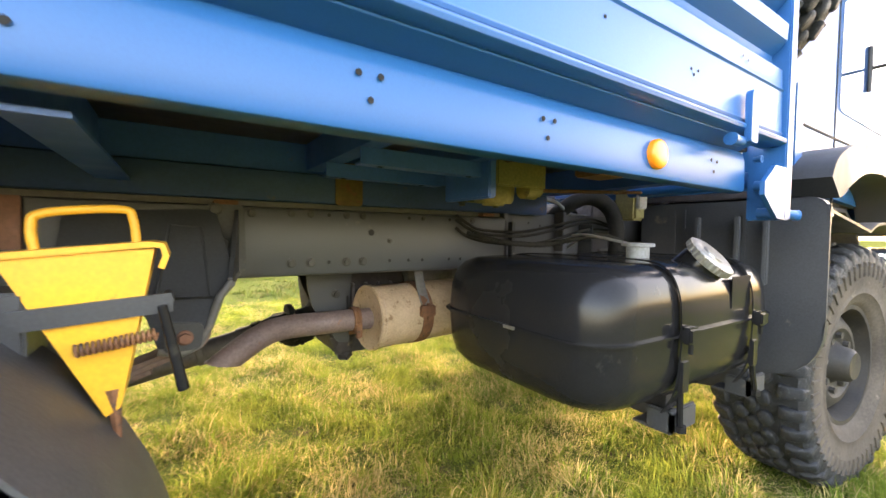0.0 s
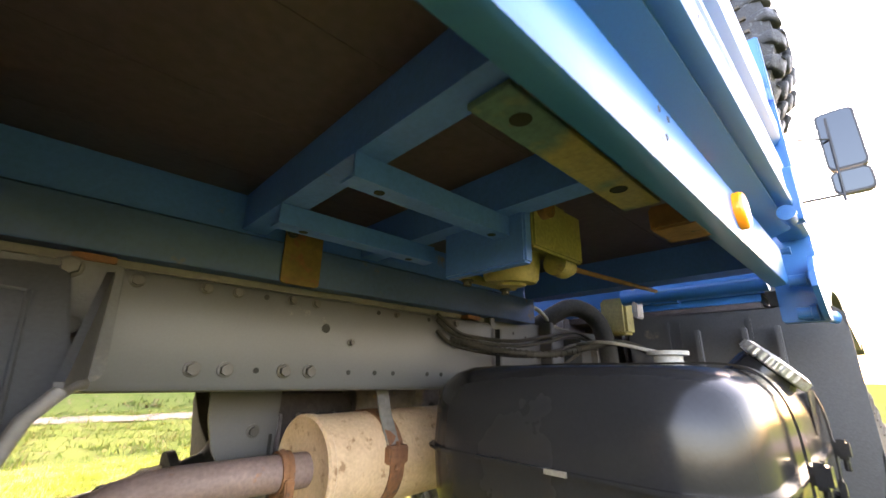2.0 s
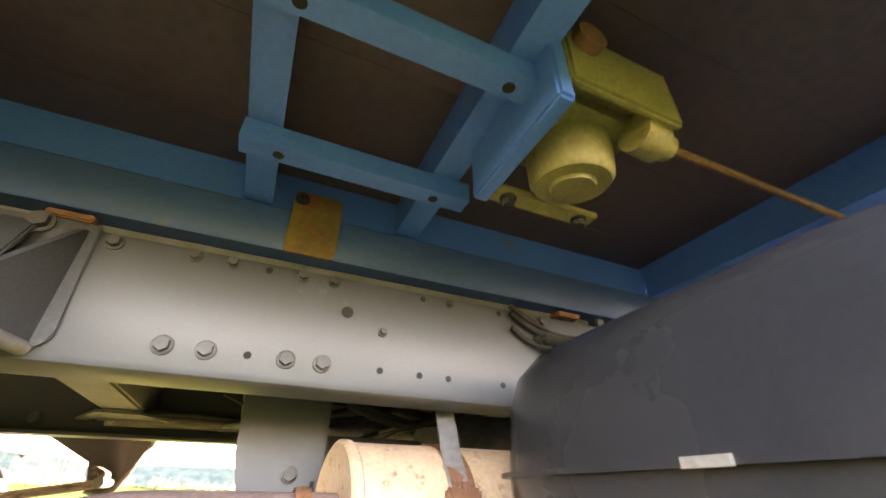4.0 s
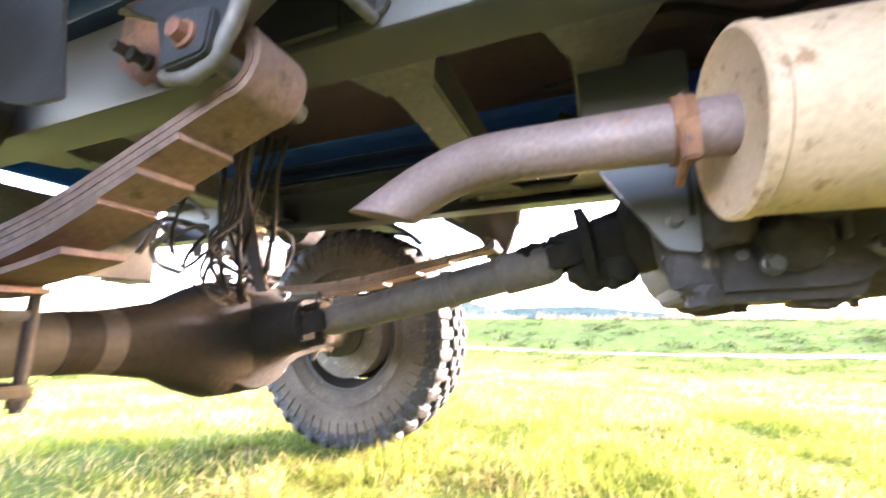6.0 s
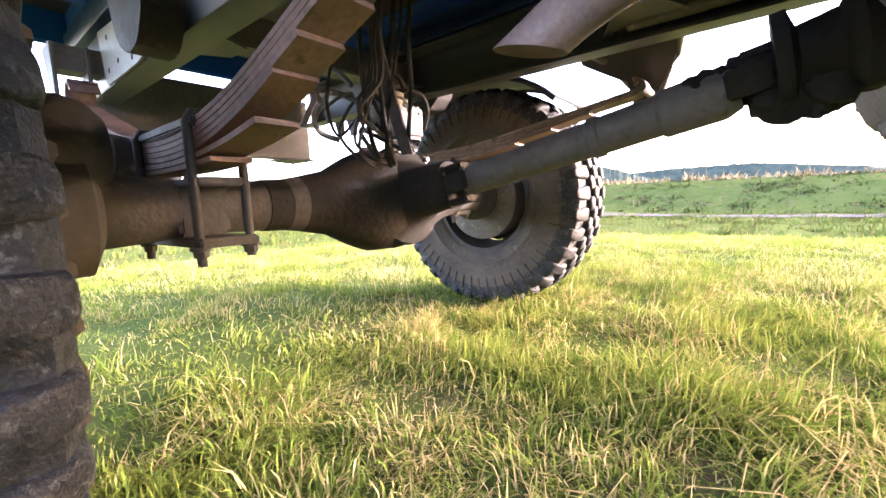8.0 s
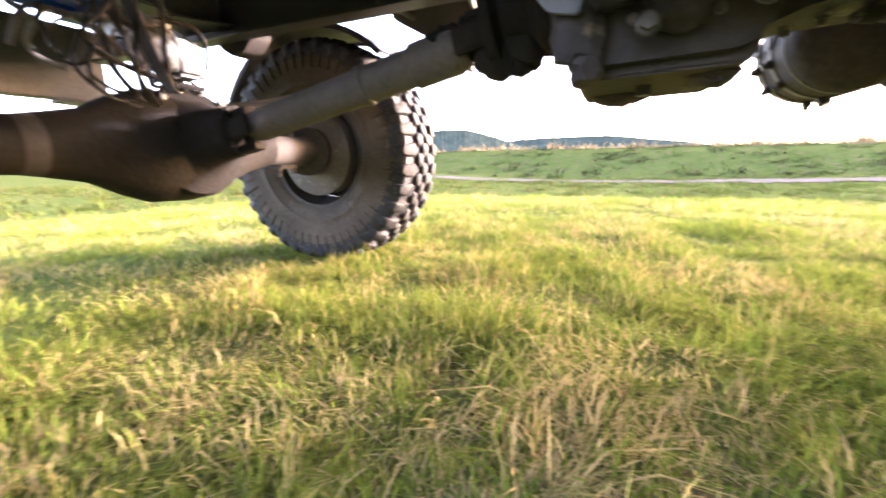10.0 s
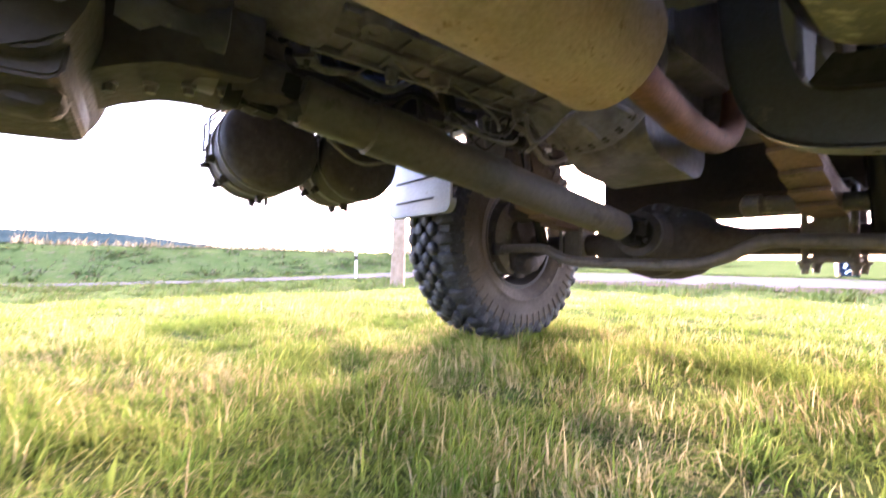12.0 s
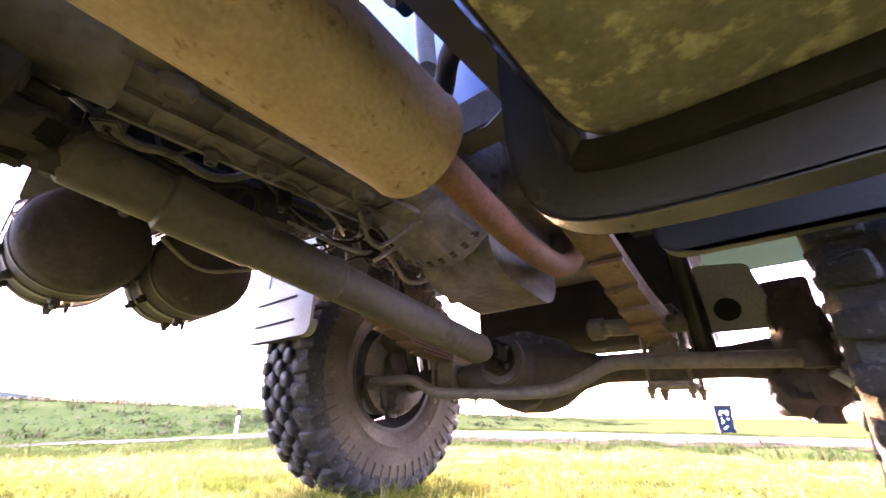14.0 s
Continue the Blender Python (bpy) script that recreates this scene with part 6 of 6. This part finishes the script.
def bearer(x, w=0.045, z0=1.272, mat=None, y0=0.495, y1=1.15):
    for s in (-1, 1):
        bm = B()
        a, b = sorted((s * y0, s * y1))
        t = 0.006
        prism(bm, [(x - w / 2, z0), (x + w / 2, z0), (x + w / 2, z0 + t), (x - w / 2 + t, z0 + t), (x - w / 2 + t, FZ - 0.001), (x - w / 2, FZ - 0.001)], "y", a, b)
        part("cross_bearer", bm, mat or BLUE_UNDER, truck)


for x in (-1.2, -0.55, 0.655, 0.925):
    bearer(x)
bearer(0.205, 0.06, 1.21, y0=0.51, y1=1.12)
bearer(-0.12, 0.05, 1.22, y0=0.51, y1=1.12)
bearer(1.60, 0.07, 1.262)
bm = B()
prism(bm, [(-1.122, 1.262), (-1.068, 1.262), (-1.068, 1.270), (-1.122, 1.270)], "x", 0.66, 1.03, 0.001)
pp_ = part("bearer_plate", bm, CAMO, truck, "flat plate in faded camouflage paint")
for x in (0.711, 0.943):
    part("slot", revolve(B(), [(0, 0.013), (0.001, 0.012)], (x, -1.097, 1.2625), (0, 0, -1), 12), HOLE, pp_)
part("bearer_plate", box(B(), 1.035, 1.12, -1.165, -1.10, 1.222, 1.262, 0.004), RUST, truck, "small rust-stained end plate")
for y in (-0.895, -0.672):
    bm = B()
    prism(bm, [(y - 0.015, 1.236), (y + 0.018, 1.236), (y + 0.018, 1.240), (y - 0.011, 1.240), (y - 0.011, 1.270), (y - 0.015, 1.270)], "x", 0.63, 0.965)
    ab = part("angle_bar", bm, BLUE_UNDER, truck, "blue angle bar with slotted holes")
    for x in (0.68, 0.91):
        part("slot", revolve(B(), [(0, 0.008), (0.001, 0.007)], (x, y + 0.004, 1.2362), (0, 0, -1), 12), HOLE, ab)
bm = B()
prism(bm, rounded([(0.712, 1.178), (0.795, 1.178), (0.795, 1.303), (0.712, 1.303)], 0.01, 3), "y", -0.513, -0.5065, 0.001)
rp = part("mounting_plate", bm, YELLOWRUST, truck, "yellow plate streaked with rust")
bolt(rp, (0.725, -0.513, 1.285), (0, -1, 0), 0.009, 0.01)

# ---- old winch-like gear unit under the bed
bm = B()
box(bm, 0.965, 1.115, -0.925, -0.775, 1.235, FZ - 0.002, 0.018)
gu = part("gear_unit", bm, OLIVE, truck, "yellow-olive painted gear unit with rusty lugs")
part("base_plate", box(B(), 0.955, 1.125, -0.785, -0.755, 1.188, 1.198, 0.002), OLIVE, gu)
part("side_plate", box(B(), 0.955, 1.12, -0.945, -0.933, 1.215, 1.31, 0.004), OLIVE, gu)
part("gear_drum", revolve(B(), [(0, 0.055), (0.02, 0.056), (0.05, 0.054), (0.058, 0.048), (0.059, 0.03), (0.064, 0.028), (0.065, 0.004)], (1.035, -0.838, 1.240), (0.05, 0.1, -1), 36), OLIVE, gu)
part("shaft_boss", revolve(B(), [(0, 0.024), (0.04, 0.024), (0.042, 0.016), (0.06, 0.016)], (1.07, -0.912, 1.215), (1, 0.05, 0), 20), OLIVE, gu)
part("support", box(B(), 0.935, 0.958, -0.94, -0.75, 1.185, FZ - 0.002, 0.004), BLUE_UNDER, gu, "blue steel support plate")
for x, y in ((0.98, -0.77), (1.10, -0.77)):
    bolt(gu, (x, y, 1.188), (0, 0, -1), 0.009, 0.012)
part("lug", revolve(B(), [(0, 0.02), (0.014, 0.02)], (0.985, -0.945, 1.29), (0, -1, 0), 16), RUST, gu, "rusty lug")
part("operating_rod", tube(B(), (1.125, -0.91, 1.216), (1.62, -0.90, 1.245), 0.0055, None, 10), RUST, truck, "thin rusty operating rod")


def side(s):
    """Side of the bed: lower channel, recess, folding board with pressed ribs."""
    y = s * 1.19
    z0 = 1.224
    q = lambda d, z: (y - s * d, z)
    bm = B()
    prism(bm, [q(0.035, z0), q(0.012, z0), q(0.004, z0 + 0.003), q(0.001, z0 + 0.011), q(0.003, 1.310), q(0.008, 1.328), q(0.015, 1.337), q(0.020, 1.340), q(-0.026, 1.358), q(-0.026, 1.361), q(0.0, 1.361), q(0.006, 1.352), q(0.026, 1.346), q(0.018, 1.335), q(0.010, 1.310), q(0.009, z0 + 0.008), q(0.035, z0 + 0.006)], "x", BX0, 1.64)
    ch = part("side_channel", bm, BLUE, truck, "pressed blue steel side rail of the bed")
    w = -0.045
    out = [q(0.010, 1.3615), q(w + 0.018, 1.3615), q(w + 0.004, 1.364), q(w - 0.005, 1.369), q(w - 0.007, 1.376), q(w - 0.004, 1.382), q(w + 0.014, 1.384), q(w + 0.014, 1.3875), q(w + 0.006, 1.390), q(w + 0.004, 1.396), q(w + 0.007, 1.402), q(w + 0.008, 1.512), q(w + 0.004, 1.517), q(w + 0.008, 1.522), q(w + 0.010, 1.575),
           q(w + 0.030, 1.592), q(w + 0.036, 1.605), q(w + 0.036, 1.622), q(w + 0.020, 1.636), q(w + 0.002, 1.655), q(w, 1.70), q(w + 0.02, 1.715), q(w + 0.034, 1.725), q(w + 0.034, 1.745), q(w + 0.006, 1.77), q(w + 0.006, 1.86), q(w + 0.01, 1.875), q(w + 0.05, 1.875)]
    bm = B()
    prism(bm, out, "x", BX0, 1.765)
    bd = part("side_board", bm, BLUE, truck, "blue steel folding side board with pressed ribs")
    n = (0, s, 0)
    for x, z in ((0.515, 1.298), (0.545, 1.298), (0.531, 1.266), (0.843, 1.295), (0.871, 1.295), (0.855, 1.264), (0.205, 1.270), (1.44, 1.292), (1.47, 1.290), (1.455, 1.264), (-0.3, 1.28)):
        hole(ch, (x, y, z), n, 0.0045)
    for x, z in ((1.25, 1.46), (1.28, 1.462), (1.262, 1.45), (1.50, 1.55), (1.53, 1.545), (0.8, 1.54), (0.95, 1.48), (0.63, 1.47)):
        hole(bd, (x, y + s * 0.0375, z), n, 0.0035)
    return ch


mirrored(side)
# amber marker, hinge, corner posts on both sides
def corner(s):
    y = s * 1.19
    n = Vector((0, s, 0))
    lamp = part("side_marker", revolve(B(), [(-0.002, 0.032), (0.007, 0.032), (0.011, 0.030), (0.013, 0.026), (0.014, 0.012), (0.0142, 0.002)], (1.191, y, 1.276), n, 40), LENS, truck, "round amber side marker reflector")
    bm = B()
    a, b = sorted((y - s * 0.045, y + s * 0.050))
    box(bm, 1.775, 1.822, a, b, 1.152, 2.02, 0.004)
    post = part("corner_post", bm, BLUE, truck, "blue steel corner post of the bed")
    bm = B()
    prism(bm, [(1.775, 1.30), (1.775, 1.152), (1.72, 1.155), (1.63, 1.215), (1.63, 1.25), (1.70, 1.30)], "y", a, a + 0.012)
    part("gusset", bm, BLUE, post)
    for x, z, r, h in ((1.735, 1.25, 0.018, 0.05), (1.76, 1.172, 0.018, 0.04), (1.72, 1.325, 0.010, 0.02)):
        bm = B()
        revolve(bm, [(0, r * 0.8), (h * 0.7, r * 0.8), (h * 0.72, r * 1.1), (h, r * 1.1), (h * 1.02, r * 0.5), (h * 0.95, r * 0.4)], (x, y - s * 0.01, z), n, 24)
        part("hinge_pin", bm, BLUE, post)
    bm = B()
    tube(bm, (1.80, y + s * 0.02, 1.175), (1.87, y + s * 0.05, 1.168), 0.014, None, 14)
    revolve(bm, [(0, 0.016), (0.012, 0.016), (0.014, 0.01)], (1.865, y + s * 0.045, 1.168), (1, s * 1.0, 0), 20)
    part("latch_pin", bm, BLUE, post)
    bm = B()
    prism(bm, rounded([(1.50, 1.335), (1.54, 1.335), (1.54, 1.455), (1.53, 1.465), (1.512, 1.465), (1.50, 1.455)], 0.006, 2), "y", min(y + s * 0.046, y + s * 0.062), max(y + s * 0.046, y + s * 0.062), 0.003)
    hg = part("board_hinge", bm, BLUE, truck, "blue flat steel board hinge")
    bm = B()
    tube(bm, (1.455, y + s * 0.04, 1.338), (1.50, y + s * 0.04, 1.338), 0.013, None, 16)
    revolve(bm, [(0, 0.016), (0.012, 0.016)], (1.455, y + s * 0.04, 1.338), (-1, 0, 0), 18)
    part("hinge_barrel", bm, BLUE, hg)
    bm = B()
    tube(bm, (1.79, y + s * 0.035, 1.72), (1.79, y + s * 0.035, 1.95), 0.009, None, 10)
    box(bm, 1.765, 1.81, min(y + s * 0.02, y + s * 0.05), max(y + s * 0.02, y + s * 0.05), 1.78, 1.83, 0.006)
    part("board_latch", bm, BLUE_UNDER, post)


mirrored(corner)
bm = B()
box(bm, 1.765, 1.80, -1.13, 1.13, 1.36, 1.98, 0.006)
for z in (1.5, 1.68, 1.86):
    box(bm, 1.80, 1.82, -1.1, 1.1, z, z + 0.05, 0.008)
part("headboard", bm, BLUE, truck, "blue steel headboard of the bed")
part("front_tube", tube(B(), (1.88, -1.12, 1.285), (1.88, -0.70, 1.285), 0.028, None, 20), BLUE, truck, "bright blue cross tube")
part("tube_bracket", box(B(), 1.86, 1.92, -0.75, -0.735, 1.21, 1.32, 0.004), STEEL, truck)
part("tailboard", box(B(), BX0 - 0.03, BX0, -1.15, 1.15, 1.22, 1.87, 0.008), BLUE, truck, "blue steel tailboard")

# ---- spare wheel behind the cab, standing across the truck
sp = wheel(truck, (2.05, -0.75, 2.13), 0, 0, False, Matrix.Rotation(radians(-90), 4, "Z"))
sp.name = "spare_wheel"
part("spare_carrier", box(B(), 2.16, 2.22, -0.80, -0.68, 1.3, 2.25, 0.01), BLUE, truck)

# ---- cab
def cab():
    bm = B()
    half = [(2.32, 1.30), (2.32, 2.55), (2.42, 2.68), (3.5, 2.72), (3.86, 2.55), (4.12, 1.95), (4.2, 1.4), (4.2, 1.12), (3.62, 1.12), (3.50, 1.30)]
    prism(bm, half, "y", -1.06, 1.06, 0.03)
    body = part("cab", bm, BLUE, truck, "blue truck cab with black wheel arches")
    # black ribbed sheet added over the cab's blue underside
    bm = B()
    box(bm, 2.34, 3.62, -1.03, 1.03, 1.268, 1.298, 0.006)
    for x in (2.5, 2.9, 3.3):
        box(bm, x, x + 0.07, -1.0, 1.0, 1.235, 1.27, 0.006)
    part("cab_floor", bm, OILY, body, "black ribbed cab floor")
    for s in (-1, 1):
        bm = B()
        for y in (0.60,):
            prism(bm, [(2.30, 1.27), (2.30, 0.98), (2.55, 0.95), (2.70, 1.06), (3.05, 1.12), (3.60, 1.14), (3.60, 1.27)], "y", s * y - 0.006, s * y + 0.006)
        prism_strip(bm, [Vector((2.40, 1.262)), Vector((2.60, 1.262)), Vector((3.30, 1.26)), Vector((3.50, 1.16)), Vector((3.60, 1.08))], [Vector((2.40, 1.24)), Vector((2.60, 1.24)), Vector((3.29, 1.24)), Vector((3.48, 1.15)), Vector((3.58, 1.07))], "y", min(s * 0.6, s * 1.04), max(s * 0.6, s * 1.04))
        part("wheel_housing", bm, OILY, body, "black inner wheel housing")
        bm = B()
        prism(bm, rounded([(3.0, 1.72), (3.9, 1.72), (3.72, 2.42), (3.0, 2.42)], 0.05, 4), "y", min(s * 1.059, s * 1.066), max(s * 1.059, s * 1.066), 0.002)
        part("side_window", bm, PANE, body)
        bm = B()
        for x0, x1, z0, z1 in ((2.95, 2.962, 1.2, 2.5), (2.32, 4.12, 1.575, 1.587)):
            box(bm, x0, x1, min(s * 1.058, s * 1.0635), max(s * 1.058, s * 1.0635), z0, z1, 0.001)
        part("door_seam", bm, HOLE, body)
        bm = B()
        arch = spline([(2.30, 1.325, 0), (2.36, 1.395, 0), (2.50, 1.455, 0), (2.75, 1.50, 0), (3.10, 1.51, 0), (3.35, 1.46, 0), (3.50, 1.36, 0), (3.62, 1.15, 0)], 4)
        inn = spline([(2.40, 1.255, 0), (2.46, 1.272, 0), (2.55, 1.315, 0), (2.75, 1.375, 0), (3.05, 1.395, 0), (3.25, 1.36, 0), (3.38, 1.28, 0), (3.50, 1.12, 0)], 4)
        prism_strip(bm, [p.to_2d() for p in arch], [p.to_2d() for p in inn], "y", min(s * 1.05, s * 1.215), max(s * 1.05, s * 1.215))
        part("wheel_arch", bm, MUDGUARD, body, "black plastic wheel arch flare")
        bm = B()
        prism(bm, [(2.34, 1.32), (2.34, 1.72), (2.44, 1.72), (2.44, 1.32)], "y", min(s * 1.06, s * 1.09), max(s * 1.06, s * 1.09), 0.012)
        part("corner_panel", bm, BLUE, body)
        # mirror arms and heads
        bm = B()
        sweep(bm, [(3.45, s * 1.06, 2.02), (3.55, s * 1.2, 2.05), (3.68, s * 1.34, 2.09)], 0.009, 10)
        sweep(bm, [(3.45, s * 1.06, 2.47), (3.6, s * 1.25, 2.47), (3.70, s * 1.36, 2.47)], 0.006, 10)
        tube(bm, (3.68, s * 1.345, 2.05), (3.70, s * 1.36, 2.62), 0.008, None, 10)
        tube(bm, (3.46, s * 1.07, 1.9), (3.46, s * 1.07, 2.14), 0.014, None, 10)
        ma = part("mirror_arm", bm, BLACK, body)
        for z0, z1, w in ((2.26, 2.66, 0.185), (2.10, 2.25, 0.185)):
            bm = B()
            c = s * 1.40
            prism(bm, rounded([(c - w / 2, z0), (c + w / 2, z0), (c + w / 2, z1), (c - w / 2, z1)], 0.035, 5), "x", 3.70, 3.76, 0.012)
            mh = part("mirror_head", bm, BLACK, ma)
            bm = B()
            prism(bm, rounded([(c - w / 2 + 0.012, z0 + 0.012), (c + w / 2 - 0.012, z0 + 0.012), (c + w / 2 - 0.012, z1 - 0.012), (c - w / 2 + 0.012, z1 - 0.012)], 0.03, 5), "x", 3.697, 3.7005)
            part("mirror_glass", bm, glass, ma)
    return body


cab()

# ---- hoses and valves round the rear axle
for i in range(11):
    a, b, c_ = random.uniform(-0.05, 0.04), random.uniform(-0.36, -0.22), random.uniform(0.66, 0.76)
    P = [(0.06 + a, b - 0.02, 0.99), (0.02 + a, b, 0.90), (0.0 + a, b + random.uniform(-0.03, 0.03), 0.80), (-0.02 + a, b + random.uniform(-0.04, 0.06), c_), (-0.07 + a, b + random.uniform(0.04, 0.12), c_ - 0.04), (-0.13, b + random.uniform(0.1, 0.22), c_ + random.uniform(-0.02, 0.05)), (-0.16, b + 0.25, 0.70)]
    part("brake_hose", sweep(B(), P, random.choice((0.0035, 0.005, 0.006)), 8), random.choice((HOSE, HOSE, TAR, TAR, HOSE)), truck)
for i in range(9):
    cy, cz, rr = random.uniform(-0.36, -0.10), random.uniform(0.70, 0.84), random.uniform(0.04, 0.10)
    P = [(-0.08 + 0.02 * math.sin(k * 1.7 + i), cy + rr * math.cos(k * 0.55), cz + rr * math.sin(k * 0.55)) for k in range(random.randint(6, 10))]
    part("brake_hose", sweep(B(), P, random.choice((0.004, 0.006)), 8, 5), random.choice((HOSE, PALEHOSE, SHAFT)), truck)
part("hose_strap", strip(B(), [(-0.28, 0.97), (-0.255, 0.86), (-0.20, 0.70), (-0.18, 0.655)], "x", -0.03, 0.005, 0.006), OILY, truck, "dark flat strap down to the axle")
bm = B()
revolve(bm, [(0, 0.04), (0.02, 0.055), (0.05, 0.055), (0.07, 0.03), (0.1, 0.03)], (-0.12, -0.14, 0.73), (0.2, 0.1, 1), 20)
box(bm, -0.17, -0.08, -0.10, -0.03, 0.71, 0.80, 0.01)
part("brake_valve", bm, ALU, truck, "cast aluminium load-sensing brake valve")
for s in (-1, 1):
    bm = B()
    revolve(bm, [(0, 0.05), (0.02, 0.08), (0.08, 0.085), (0.085, 0.09), (0.095, 0.09), (0.1, 0.085), (0.16, 0.08), (0.18, 0.04)], (RA - 0.28, s * 0.52, 0.62), (0.2, s, 0.2), 24)
    part("brake_chamber", bm, GREASE, truck)
for i in range(16):
    x0 = random.uniform(0.3, 1.6)
    y0, z0 = random.uniform(-0.3, 0.4), random.uniform(1.0, 1.1)
    P = [(x0 + k * 0.16, y0 + random.uniform(-0.05, 0.05), z0 + random.uniform(-0.05, 0.03)) for k in range(6)]
    part("cable", sweep(B(), P, random.choice((0.005, 0.007, 0.010)), 8), random.choice((HOSE, HOSE, HOSE, GREASE)), truck)
for i in range(14):
    x0, y0 = random.uniform(1.35, 2.1), random.uniform(0.0, 0.32)
    P = [(x0 + k * 0.11, y0 + random.uniform(-0.06, 0.06), 0.80 + random.uniform(-0.06, 0.14)) for k in range(5)]
    part("cable", sweep(B(), P, random.choice((0.004, 0.006, 0.009)), 8), random.choice((HOSE, HOSE, OILY, GREASE, PALEHOSE)), truck)
# ---- crowded lines, clips and levers between gearbox and front shaft
for i in range(26):
    x0, y0, z0 = random.uniform(1.25, 1.95), random.uniform(0.14, 0.34), random.uniform(0.76, 0.90)
    P = [(x0, y0, z0 + 0.12)]
    for k in range(random.randint(3, 6)):
        q_ = P[-1]
        P.append((q_[0] + random.uniform(0.03, 0.14), q_[1] + random.uniform(-0.07, 0.07), min(max(q_[2] + random.uniform(-0.10, 0.08), 0.77), 1.0)))
    part("cable", sweep(B(), P, random.choice((0.003, 0.005, 0.007, 0.010)), 8, 6), random.choice((HOSE, HOSE, TAR, TAR, SHAFT, PALEHOSE)), truck)
for i in range(14):
    x0, y0, z0 = random.uniform(1.30, 2.2), random.uniform(0.12, 0.36), random.uniform(0.79, 0.92)
    w_, h_ = random.uniform(0.012, 0.035), random.uniform(0.02, 0.06)
    bm = B()
    box(bm, x0 - w_, x0 + w_, y0 - w_ * 0.7, y0 + w_ * 0.7, z0 - h_ / 2, z0 + h_ / 2, 0.004, Matrix.Translation((x0, y0, z0)) @ Matrix.Rotation(random.uniform(0, 3), 4, "Z") @ Matrix.Rotation(random.uniform(-0.4, 0.4), 4, "X") @ Matrix.Translation((-x0, -y0, -z0)))
    cl = part("line_clip", bm, random.choice((OILY, TAR, CASTING, SHAFT)), truck)
    bolt(cl, (x0, y0, z0 - h_ / 2), (0, 0, -1), 0.006, 0.012)
bm = B()
tube(bm, (0.35, 0.40, 1.02), (1.6, 0.40, 1.03), 0.02, None, 12)
part("brake_pipe", bm, GREASE, truck)
part("brake_pipe", tube(B(), (0.2, -0.33, 1.06), (1.5, -0.33, 1.05), 0.012, None, 10), GREASE, truck)

# ---- chock holder on the rear mudguard and the chock in it
bm = B()
strip(bm, [(0.155, 0.985), (0.318, 0.998)], "y", -1.006, -0.999, 0.026)
tube(bm, (0.312, -1.0, 0.998), (0.312, -0.9, 0.995), 0.008, None, 12)
box(bm, 0.12, 0.17, -1.0, -0.90, 0.90, 1.02, 0.004)
hold = part("chock_holder", bm, MUDGUARD, truck, "dark grey steel chock holder")
part("holder_lever", tube(B(), (0.306, -1.012, 0.995), (0.330, -1.0, 0.872), 0.006, 0.008, 10), BLACK, hold)
P = [(0.215 + 0.085 * i / 120, -1.012 + 0.007 * math.cos(i * 2 * math.pi / 8), 0.945 + 0.012 * i / 120 + 0.007 * math.sin(i * 2 * math.pi / 8)) for i in range(121)]
part("spring", sweep(B(), P, 0.0022, 6, smooth=False), RUST, hold, "rusty coil spring")
chock = thing("wheel_chock", "yellow steel wheel chock with rusty edges, clamped by the rear wheel", "wheel chock", pose(0.213, -0.945, 0.800))
for y in (-0.052, 0.048):
    part("side_plate", prism(B(), [(-0.072, 0.262), (0.085, 0.272), (0.046, 0.06), (0.030, 0.05)], "y", y, y + 0.004), CHOCK, chock)
for x0, x1, z0, z1, w in ((-0.072, 0.030, 0.262, 0.05, 0.004), (0.085, 0.046, 0.272, 0.06, -0.004)):
    part("sloped_plate", prism_strip(B(), [Vector((x0, z0)), Vector((x1, z1))], [Vector((x0 + w, z0)), Vector((x1 + w, z1))], "y", -0.0478, 0.0478), CHOCK, chock)
bm = B()
strip(bm, [(-0.085, 0.262), (0.080, 0.278), (0.094, 0.276), (0.098, 0.262), (0.092, 0.245)], "y", -0.058, 0.058, 0.008)
part("top_plate", bm, CHOCK, chock)
part("handle", sweep(B(), [(-0.045, 0, 0.268), (-0.048, 0, 0.30), (-0.035, 0, 0.318), (0.045, 0, 0.326), (0.058, 0, 0.312), (0.062, 0, 0.278)], 0.006, 10), CHOCK, chock, "bent yellow rod handle")
part("tip", tube(B(), (0.037, -0.045, 0.085), (0.043, -0.045, 0.005), 0.010, 0.003, 8), RUST, chock, "rusty pointed foot")
